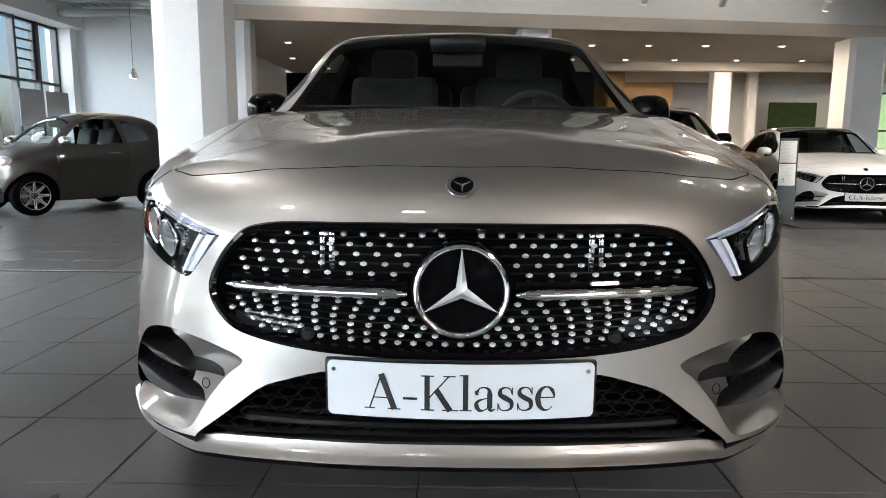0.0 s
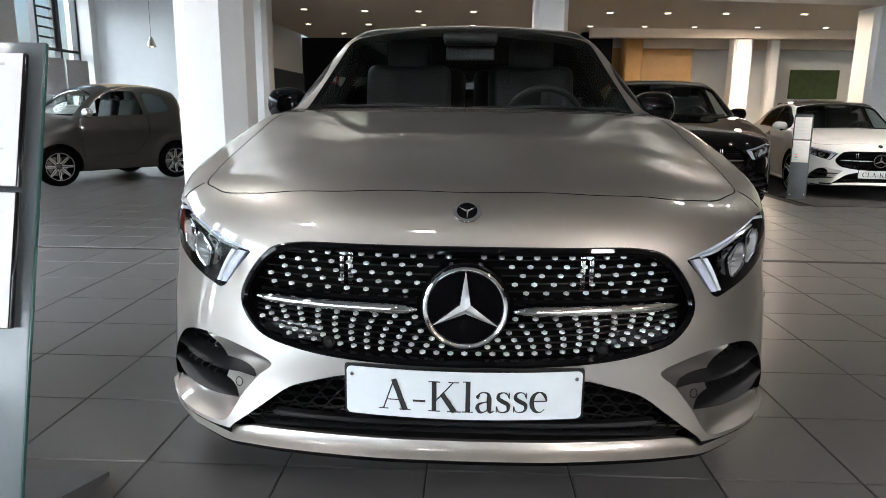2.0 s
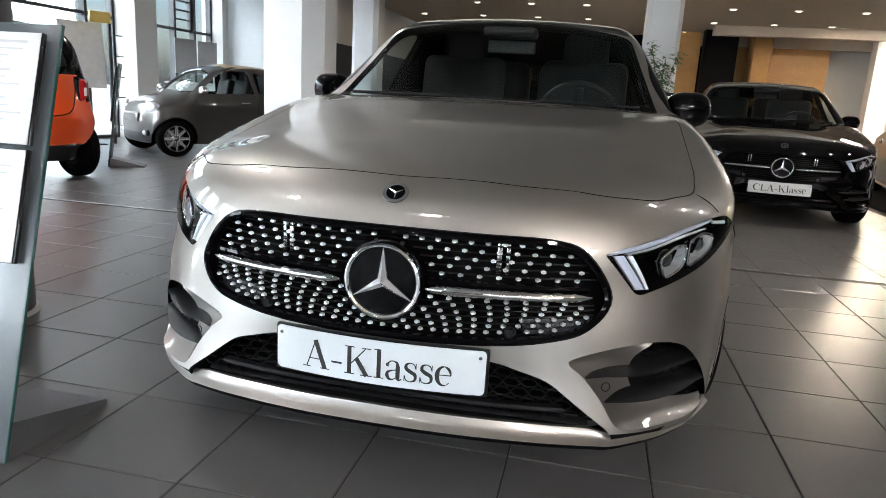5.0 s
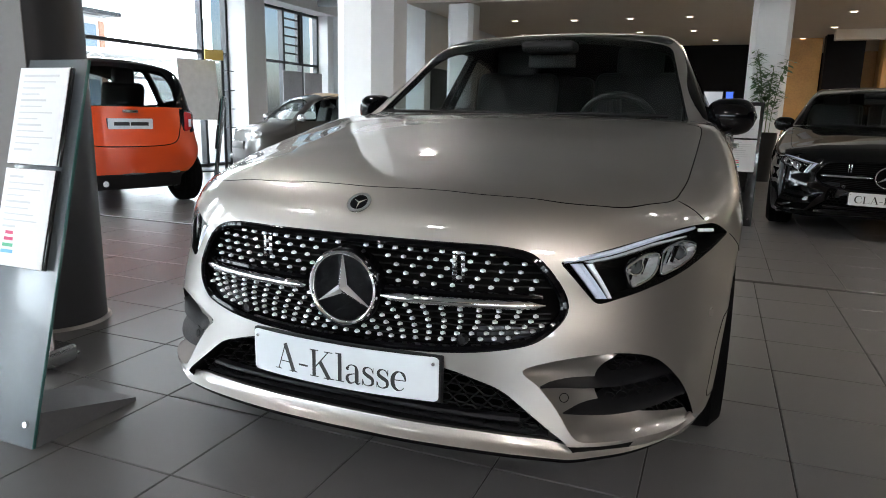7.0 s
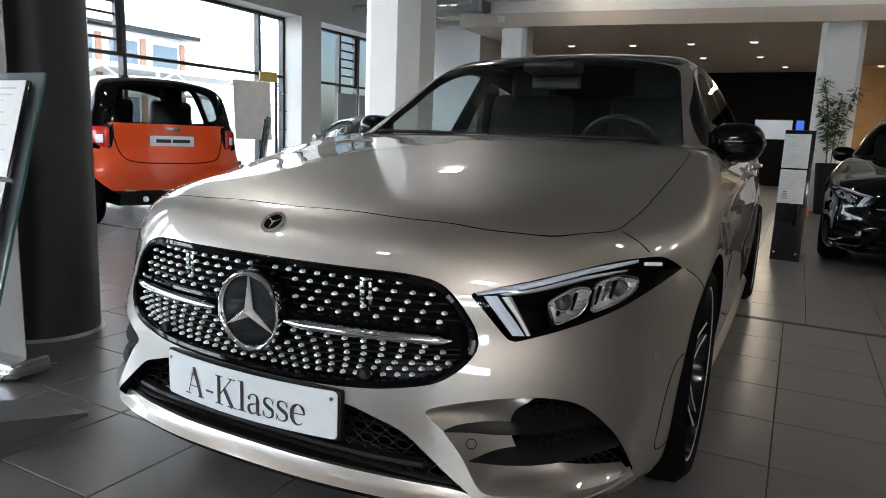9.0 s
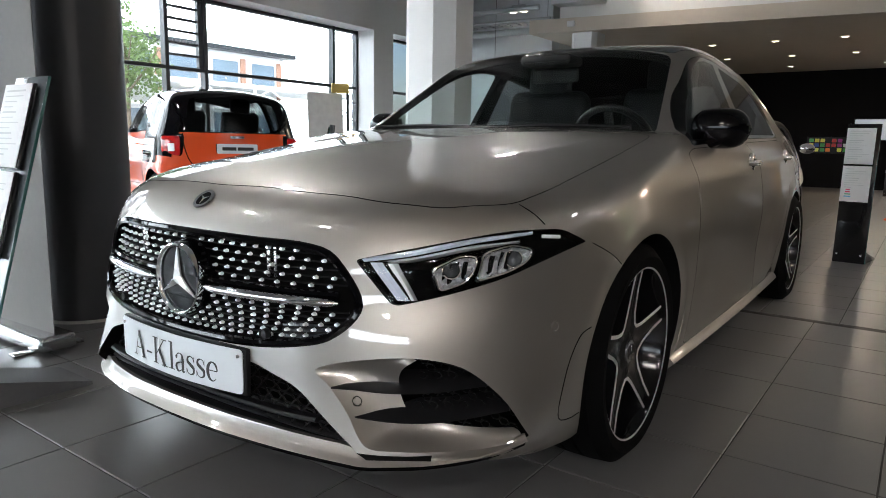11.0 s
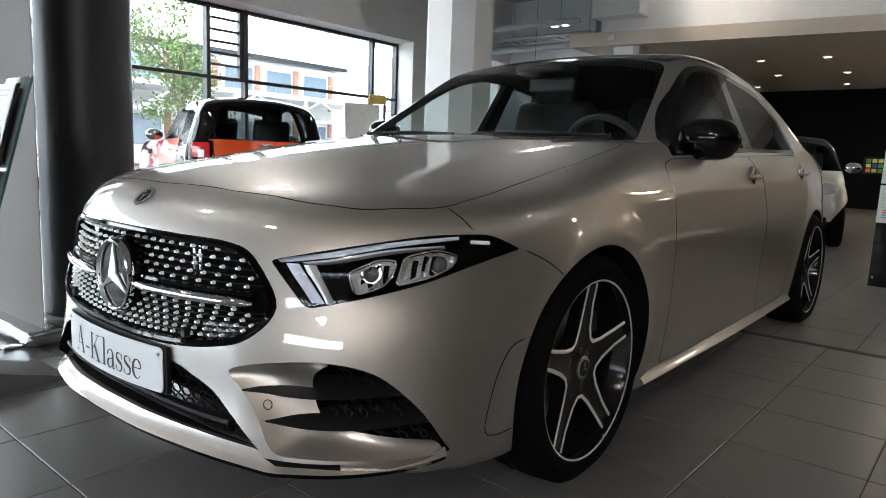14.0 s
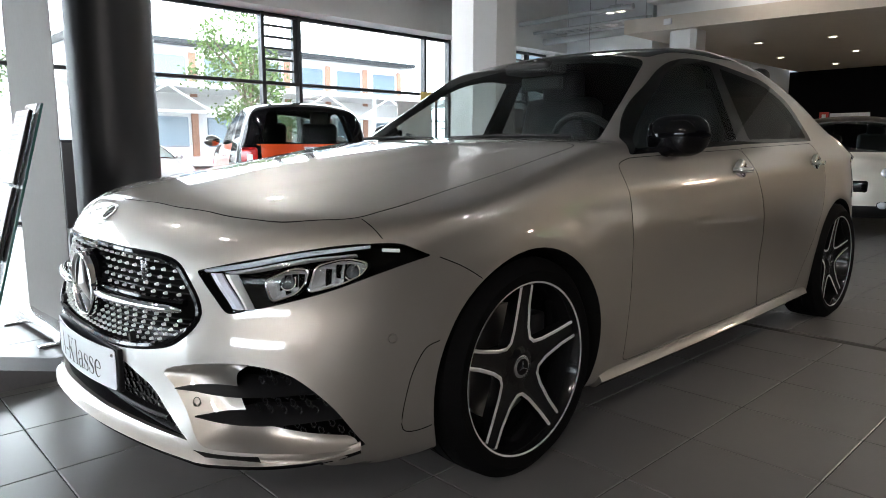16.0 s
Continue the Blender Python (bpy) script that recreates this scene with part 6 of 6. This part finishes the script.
def pendant(x, y, z):
    d = empty("pendant_lamp", pose(x, y, z))
    part("cable", cyl(0.004, 0.004, CEIL - z, (0, 0, (CEIL - z) / 2), 8), M["frame"], d)
    part("shade", lathe([(0, 0.075), (0.02, 0.078), (0.12, 0.04), (0.17, 0.02), (0.17, 0.0005), (0.16, 0.0005), (0.11, 0.034), (0.01, 0.07)], 28, "z"), M["satin"], d, "satin metal bell shade")
    part("bulb", cyl(0.05, 0.05, 0.02, (0, 0, 0.015), 20), M["downlight"], d)
    return tagged(d, "small bell-shaped pendant lamp on a thin cable", "pendant lamp", "pendant lamps")


p0 = pendant(-5.5, 9.5, 1.97)


def track_spot(x, y, z, ax):
    d = empty("track_spot", pose(x, y, z, ax, 0, 0))
    part("spot_head", cyl(0.06, 0.075, 0.18, (0, 0, 0), 20, "z", 0.006), M["wall"], d, "white spotlight head")
    part("spot_face", cyl(0.055, 0.055, 0.006, (0, 0, -0.092), 20), M["downlight"], d)
    part("spot_arm", box(0.02, 0.05, 0.2, (0, 0.05, 0.14), 0.004), M["wall"], d)
    return tagged(d, "white spotlight on a ceiling track", "spotlight", "track spotlights")


for x in (3.4, 4.88, 6.92, 9.0):
    track_spot(x, edge(x) - 0.35, 3.5, 35)
tagged(mesh_ob("lamp_track", tube([(x, edge(x) - 0.30, 3.66) for x in (2.6, 6, 11)], 0.018, 6), M["wall"]), "white ceiling track carrying spotlights", "lamp track")

# beams, pipes and ducts under the bare ceiling
wall_box("beam_1", (X0, 6.3, 3.72), (4.0, 6.75, CEIL), M["ceiling"])
wall_box("beam_2", (X0, -0.4, 3.85), (X1, 0.0, CEIL), M["ceiling"])
for k, (y, z) in enumerate(((9.3, 3.42), (9.75, 3.30), (10.1, 3.16), (10.55, 3.24))):
    tagged(mesh_ob("ceiling_pipe", tube([(-7.04, y, z), (-6.0, y, z), (-4.5, y + 0.05, z)], (0.05, 0.03, 0.07, 0.04)[k], 12), M["duct"]), "painted grey pipe below the ceiling", "pipe", "ceiling pipes")
tray = empty("cable_tray", pose(-5.8, 10.3, 3.36))
for dy in (-0.16, 0.16):
    part("tray_rail", box(2.4, 0.02, 0.06, (0, dy, 0), 0.004), M["duct"], tray, smooth=False)
for k in range(12):
    part("tray_rung", box(0.025, 0.32, 0.015, (-1.15 + k * 0.21, 0, -0.015), 0.003), M["duct"], tray, smooth=False)
for x in (-0.9, 0.9):
    part("tray_hanger", cyl(0.008, 0.008, CEIL - 3.36, (x, 0.16, (CEIL - 3.36) / 2), 8), M["duct"], tray)
tagged(tray, "grey steel cable tray hung below the ceiling", "cable tray")
tagged(mesh_ob("air_duct", box(0.9, 0.5, 0.5, (-3.9, 9.75, 3.72), 0.02), M["wall"], smooth=False), "white boxed air duct at the bulkhead", "duct")
tagged(mesh_ob("alarm_box", box(0.14, 0.05, 0.10, (-4.0, edge(-4.0) - 0.03, 3.13), 0.01), M["wall"]), "small white wall box on the ceiling edge", "wall box")

# ---- rear hall ----
wall_box("wall_amber", (2.0, 16.9, 0), (2.95, 17.1, SOFFIT), M["wood"])
wall_box("wall_black_post", (2.95, 16.2, 0), (3.75, 16.6, SOFFIT), M["black_wall"])
wall_box("wall_amber_2", (3.75, 17.3, 0), (6.2, 17.5, SOFFIT), M["wood"])
wall_box("slate_dado", (-4.995, 11.2, 0), (-4.96, Y1, 1.95), M["slate"])
square_column("column_5", 8.1, 11.75, 0.72, SOFFIT + 0.02, 0.09)
square_column("column_6", 6.85, 15.6, 0.46, SOFFIT + 0.02, 0.05)
square_column("column_7", 8.1, 16.6, 0.28, SOFFIT + 0.02, 0.05)
square_column("column_8", 4.4, 16.8, 0.5, SOFFIT + 0.02, 0.05, "wood")
M["leafwall"] = mat("green_leaf_wall", (0.03, 0.055, 0.015), 0.8, vary=0.6, scale=6, bump=0.8, bscale=40)
tagged(mesh_ob("plant_wall", box(1.35, 0.1, 0.8, (9.75, 17.6, 1.78), 0.02), M["leafwall"]), "dark green planted wall panel", "plant wall")
wall_box("ceiling_band", (3.0, 15.2, 2.78), (X1, 15.5, SOFFIT - 0.004), M["soffit"])
wall_box("ceiling_band_2", (3.0, 17.2, 2.7), (X1, 17.5, SOFFIT - 0.004), M["soffit"])
east, em = window_band("window_3", (15.5, 17.9), (12.2, 17.9), 0.3, 2.5, [1.1, 2.2], [1.4])
tagged(mesh_ob("glow_pane", box(3.2, 0.02, 2.1, (13.85, 18.1, 1.4)), mat("garden_view", (0.3, 0.4, 0.2), 0.9, emit=(0.55, 0.75, 0.4), power=0.9, vary=0.5, scale=1.5), smooth=False), kind="structure")
tagged(mesh_ob("carpet", box(10, 12.0, 0.012, (8.75, 11.03, 0.004), 0.003), M["carpet"], smooth=False), kind="structure")

# colour samples, screen, signs on the black wall
SW = [(0.5, 0.02, 0.02), (0.7, 0.2, 0.02), (0.05, 0.3, 0.06), (0.02, 0.08, 0.3), (0.7, 0.6, 0.05), (0.6, 0.6, 0.6), (0.3, 0.02, 0.2), (0.7, 0.7, 0.1)]
SWM = [mat("sample_colour", c, 0.35) for c in SW]
board = empty("sample_board", pose(-0.5, Y1 - 0.02, 1.1))
rng = random.Random(3)
for i in range(9):
    for j in range(3):
        if rng.random() < 0.75:
            part("sample", box(0.10, 0.02, 0.09, (-0.54 + i * 0.13, -0.012, 0.12 - j * 0.12), 0.004), SWM[rng.randrange(8)], board, smooth=False)
part("board_back", box(1.3, 0.01, 0.42, (0, 0.004, 0), 0.002), M["matt_black"], board, smooth=False)
tagged(board, "black board with small coloured paint samples", "sample board")
M["screen_glow"] = mat("screen_glow", (0.1, 0.1, 0.1), 0.3, emit=(0.55, 0.58, 0.62), power=0.7, vary=0.3, scale=2)
M["blue_glow"] = mat("blue_sign_glow", (0.02, 0.05, 0.3), 0.3, emit=(0.05, 0.15, 0.8), power=1.2)
for nm, w, h, x, z, mm, lab in (("wall_screen", 0.9, 0.5, 0.35, 1.5, "screen_glow", "lit wall screen in a black frame"), ("blue_sign", 0.18, 0.26, 0.98, 1.62, "blue_glow", "small glowing blue sign panel")):
    o = empty(nm, pose(x, Y1 - 0.05, z))
    part("screen_frame", box(w + 0.04, 0.05, h + 0.04, (0, 0, 0), 0.006), M["matt_black"], o)
    part("screen_face", box(w, 0.004, h, (0, -0.027, 0), 0.001), M[mm], o)
    tagged(o, lab, "screen" if nm == "wall_screen" else "sign")
door_sign = empty("exit_sign", pose(-4.06, Y1 - 0.02, 1.80))
part("sign_face", box(0.22, 0.02, 0.22, (0, 0, 0), 0.004), mat("red_sign", (0.55, 0.04, 0.03), 0.5), door_sign)
part("sign_symbol", box(0.10, 0.004, 0.10, (0, -0.012, 0), 0.001), M["paper"], door_sign)
tagged(door_sign, "small red wall sign", "sign")
ws_ = empty("wall_sign", pose(-3.46, Y1 - 0.02, 1.74))
part("sign_panel", box(0.92, 0.03, 0.26, (0, 0, 0), 0.006), M["paper"], ws_)
part("sign_bar", box(0.40, 0.004, 0.03, (0.2, -0.016, 0.03), 0.001), M["print"], ws_, "grey bar of writing", smooth=False)
tagged(ws_, "white sign panel on the black wall", "sign")

# ---- potted bamboo at the rear column ----
def potted_plant(x, y):
    o = empty("potted_plant", pose(x, y, 0))
    part("pot", lathe([(0, 0.0005), (0, 0.15), (0.75, 0.20), (0.80, 0.20), (0.80, 0.17), (0.74, 0.165), (0.74, 0.0005)], 28, "z"), M["matt_black"], o, "tall dark planter")
    rng = random.Random(11)
    leaf_m = mat("bamboo_leaf", (0.06, 0.13, 0.03), 0.5, vary=0.35, scale=20)
    stem_m = mat("bamboo_stem", (0.10, 0.14, 0.05), 0.5, vary=0.2, scale=30)
    leaves, stems = [], []
    for k in range(7):
        a = rng.uniform(0, 6.28)
        lean = rng.uniform(0.05, 0.28)
        top = rng.uniform(1.5, 2.15)
        pts = [Vector((0.06 * math.cos(a), 0.06 * math.sin(a), 0.72))]
        for u in (0.35, 0.7, 1.0):
            pts.append(Vector((math.cos(a) * (0.06 + lean * u * u), math.sin(a) * (0.06 + lean * u * u), 0.72 + (top - 0.72) * u)))
        path = smooth_loop(pts, 5, False)
        stems.append(tube(path, 0.006, 6))
        for i, p in enumerate(path[5:]):
            for _ in range(7):
                th, ln = rng.uniform(0, 6.28), rng.uniform(0.11, 0.21)
                d = Vector((math.cos(th), math.sin(th), rng.uniform(-0.6, 0.3))).normalized()
                q = p + Vector((rng.uniform(-0.06, 0.06), rng.uniform(-0.06, 0.06), rng.uniform(-0.05, 0.05)))
                side = d.cross(Vector((0, 0, 1))).normalized() * ln * 0.17
                b = bmesh.new()
                vs = [b.verts.new(v) for v in (q, q + d * ln * 0.45 + side, q + d * ln, q + d * ln * 0.45 - side)]
                b.faces.new(vs)
                leaves.append(b)
    part("stems", merge(*stems), stem_m, o, "thin green canes")
    lv = part("leaves", merge(*leaves), leaf_m, o, "narrow green leaves", smooth=False)
    lv["kind"] = "stuff"
    return tagged(o, "potted bamboo plant in a tall dark planter", "plant")


potted_plant(1.5, 10.1)

# traffic cone
cone = empty("traffic_cone", pose(1.2, 9.3, 0))
om = mat("cone_orange", (0.8, 0.16, 0.02), 0.5)
part("cone_base", box(0.22, 0.22, 0.02, (0, 0, 0.01), 0.006), om, cone)
part("cone_body", cyl(0.085, 0.02, 0.38, (0, 0, 0.21), 28), om, cone, "orange cone")
part("cone_stripe", lathe([(0.18, 0.061), (0.18, 0.063), (0.26, 0.049), (0.26, 0.047)], 28, "z"), M["paper"], cone, "white reflective stripe")
tagged(cone, "small orange traffic cone with a white stripe", "cone")

# ---- by the windows ----
banner = empty("roll_up_banner", pose(-1.84, -0.60, 0, 0, 0, 3))
M["banner"] = mat("beige_banner_cloth", (0.17, 0.16, 0.15), 0.7, vary=0.06, scale=4)
part("banner_sheet", box(0.73, 0.004, 2.0, (0, 0, 1.06), 0.001), M["banner"], banner, "plain beige sheet", smooth=False)
part("banner_base", box(0.80, 0.16, 0.07, (0, 0, 0.045), 0.02, 3), M["satin"], banner, "silver base housing")
for s in (-1, 1):
    part("banner_foot", box(0.05, 0.30, 0.012, (s * 0.3, 0, 0.006), 0.004), M["satin"], banner)
part("banner_pole", cyl(0.008, 0.008, 2.0, (0, 0.03, 1.05), 10), M["frame"], banner)
part("banner_rail", box(0.75, 0.02, 0.03, (0, 0, 2.07), 0.006), M["satin"], banner)
tagged(banner, "beige roll-up banner standing beside a dark column", "banner")

db = empty("display_board", pose(-6.95, 6.25, 0, 0, 0, 62))
M["poster"] = mat("pale_poster", (0.62, 0.62, 0.60), 0.5, vary=0.12, scale=1.5)
part("board_panel", moved(box(0.62, 0.03, 0.95, (0.15, 0, 1.3), 0.006), Matrix.Rotation(radians(-6), 4, "X")), M["poster"], db, "pale printed panel", smooth=False)
part("board_edge", box(0.04, 0.04, 1.9, (0.5, 0, 0.95), 0.006), M["frame"], db)
part("board_head", box(0.30, 0.05, 0.16, (0.36, -0.02, 1.84), 0.01), mat("yellow_sign", (0.55, 0.40, 0.10), 0.5), db, "small yellow header")
for k in range(4):
    part("brochure_shelf", box(0.16, 0.10, 0.012, (0.58, -0.03, 0.7 + 0.3 * k), 0.003), M["frame"], db)
part("board_foot", box(0.6, 0.4, 0.02, (0, 0, 0.01), 0.005), M["frame"], db)
tagged(db, "pale display board with a dark brochure rack", "display board")

for x, y in ((-7.1, 9.2), (-7.05, 9.85)):
    o = empty("poster_stand", pose(x, y, 0, 0, 0, 70))
    part("poster_sheet", box(0.45, 0.02, 0.62, (0, 0, 1.45), 0.004), mat("grey_poster", (0.36, 0.36, 0.37), 0.5, vary=0.15, scale=3), o, "grey printed poster")
    part("poster_pole", cyl(0.02, 0.02, 1.2, (0, 0.03, 0.6), 12), M["satin"], o)
    part("poster_foot", cyl(0.17, 0.16, 0.02, (0, 0.03, 0.01), 24), M["satin"], o)
    tagged(o, "grey poster on a slim silver stand", "poster stand", "poster stands")
ct = empty("counter", pose(-6.6, 8.95, 0))
part("counter_body", box(1.1, 0.55, 0.95, (0, 0, 0.475), 0.01), M["wall"], ct)
part("counter_top", box(1.16, 0.6, 0.03, (0, 0, 0.967), 0.006), M["wall"], ct)
tagged(ct, "low white counter by the window", "counter")
bin_ = empty("waste_bin", pose(-6.9, 0.9, 0))
part("bin_body", box(0.34, 0.34, 1.02, (0, 0, 0.51), 0.015), M["column_dark"], bin_)
part("bin_lid", box(0.36, 0.36, 0.03, (0, 0, 1.035), 0.008), M["frame"], bin_)
tagged(bin_, "tall dark square bin by the window", "bin")
# black chairs and a table behind the orange car
M["chair_black"] = M["matt_black"]
for x, y, a in ((-6.95, 5.0, 20), (-6.9, 5.65, 200)):
    o = empty("visitor_chair", pose(x, y, 0, 0, 0, a))
    part("seat", box(0.46, 0.46, 0.06, (0, 0, 0.45), 0.02, 3), M["chair_black"], o)
    part("backrest", box(0.44, 0.05, 0.42, (0, 0.22, 0.72), 0.02, 3), M["chair_black"], o)
    for sx in (-1, 1):
        for sy in (-1, 1):
            part("leg", cyl(0.012, 0.012, 0.44, (sx * 0.19, sy * 0.19, 0.22), 10), M["frame"], o)
    tagged(o, "black padded visitor chair", "chair", "visitor chairs")

# ---- outside ----
def office(x0, y0, x1, y1, h):
    o = empty("office_building", pose(0, 0, 0))
    wm_ = mat("pale_render", (0.72, 0.72, 0.72), 0.8, vary=0.06, scale=0.5)
    br = mat("brick_pier", (0.36, 0.20, 0.14), 0.8, vary=0.12, scale=3)
    gl = mat("office_glass", (0.18, 0.24, 0.30), 0.15, vary=0.1, scale=0.5)
    part("wall", box(x1 - x0, y1 - y0, h, ((x0 + x1) / 2, (y0 + y1) / 2, h / 2)), wm_, o, smooth=False)
    part("roof", box(x1 - x0 + 1.4, y1 - y0 + 1.4, 0.25, ((x0 + x1) / 2, (y0 + y1) / 2, h + 0.12), 0.03), M["frame"], o, "flat overhanging roof", smooth=False)
    n = int((y1 - y0) / 2.4)
    for fl in range(int(h / 3)):
        for k in range(n):
            y = y0 + (k + 0.5) * (y1 - y0) / n
            w = part("window", box(0.08, 1.7, 1.5, (x1 + 0.02, y, 1.75 + 3 * fl), 0.02), gl, o, smooth=False)
            part("pier", box(0.12, 0.35, 2.2, (x1 + 0.04, y + 1.2, 1.6 + 3 * fl), 0.02), br, o, "brick pier", smooth=False)
    return tagged(o, "flat-roofed two-storey office building across the yard", "building")


office(-46, 8, -32, 27, 6.0)
office(-46, -22, -36, 0, 7.0)


def tree(x, y, h, r, seed):
    o = empty("tree", pose(x, y, -0.13))
    rng = random.Random(seed)
    bark = mat("bark", (0.14, 0.11, 0.08), 0.9, vary=0.3, scale=12)
    part("trunk", tube([(0, 0, 0), (0.05, 0.02, h * 0.35), (0.0, 0.06, h * 0.75)], lambda u: 0.12 * (1 - 0.6 * u), 10), bark, o)
    limbs = []
    for k in range(8):
        a = rng.uniform(0, 6.28)
        z0 = h * rng.uniform(0.3, 0.6)
        limbs.append(tube([(0, 0, z0), (math.cos(a) * r * 0.4, math.sin(a) * r * 0.4, z0 + h * 0.12), (math.cos(a) * r * 0.8, math.sin(a) * r * 0.8, z0 + h * 0.25)], lambda u: 0.045 * (1 - 0.7 * u), 6))
    part("limbs", merge(*limbs), bark, o)
    verts, faces = [], []
    for k in range(42):
        c = Vector((rng.gauss(0, 0.42) * r, rng.gauss(0, 0.42) * r, h * 0.66 + rng.gauss(0, 0.16) * h))
        for _ in range(70):
            p = c + Vector((rng.gauss(0, 0.24), rng.gauss(0, 0.24), rng.gauss(0, 0.2)))
            u = Vector((rng.gauss(0, 1), rng.gauss(0, 1), rng.gauss(0, 1))).normalized() * 0.07
            v = u.orthogonal().normalized() * 0.045
            i = len(verts)
            verts += [p - u, p + v, p + u, p - v]
            faces.append((i, i + 1, i + 2, i + 3))
    me = bpy.data.meshes.new("crown")
    me.from_pydata([tuple(v) for v in verts], [], faces)
    me.materials.append(mat("tree_leaf", (0.11, 0.17, 0.05), 0.6, vary=0.3, scale=1.5))
    c = new("crown", me)
    c.parent = o
    c["kind"] = "stuff"
    return tagged(o, "young green tree in the yard", "tree", "yard trees")


tree(-19, 9.6, 5.4, 1.9, 5)
tree(-21, 2.0, 5.0, 1.7, 6)
tree(-22, -6.0, 6.0, 2.0, 7)
M["white_steel"] = mat("white_steel", (0.72, 0.73, 0.74), 0.5)
tr = empty("steel_canopy", pose(-27, 0, 0))
for z in (2.5, 3.6):
    part("chord", tube([(0, -14, z), (0, 30, z)], 0.07, 8), M["white_steel"], tr)
for k in range(22):
    y = -14 + 2 * k
    part("brace", tube([(0, y, 2.5 if k % 2 else 3.6), (0, y + 2, 3.6 if k % 2 else 2.5)], 0.05, 6), M["white_steel"], tr)
for k in range(7):
    part("post", cyl(0.09, 0.09, 3.73, (0, -14 + 7 * k, 1.735), 12), M["white_steel"], tr)
part("canopy_roof", box(5, 45, 0.12, (-2.4, 8, 3.72), 0.02), M["white_steel"], tr)
tagged(tr, "white steel canopy with zigzag braces", "canopy")
for x, y, a, p in ((-13.5, 4.6, 200, "white_paint"), (-14.5, 8.2, 170, "maroon"), (-13.0, -1.5, 190, "maroon")):
    if p == "maroon" and "maroon" not in M:
        M["maroon"] = paint("maroon_paint", (0.20, 0.02, 0.03), 0.2, 0.3, 0.0)
    c = copy_thing(grey_car, pose(x, y, -0.13, 0, 0, a))
    for ob in (c, *c.children_recursive):
        for slot in ob.material_slots:
            if slot.material == M["grey_paint"]:
                slot.link = "OBJECT"
                slot.material = M[p]
    tagged(c, "white compact car parked outside" if p == "white_paint" else "dark red compact car parked outside", "car")
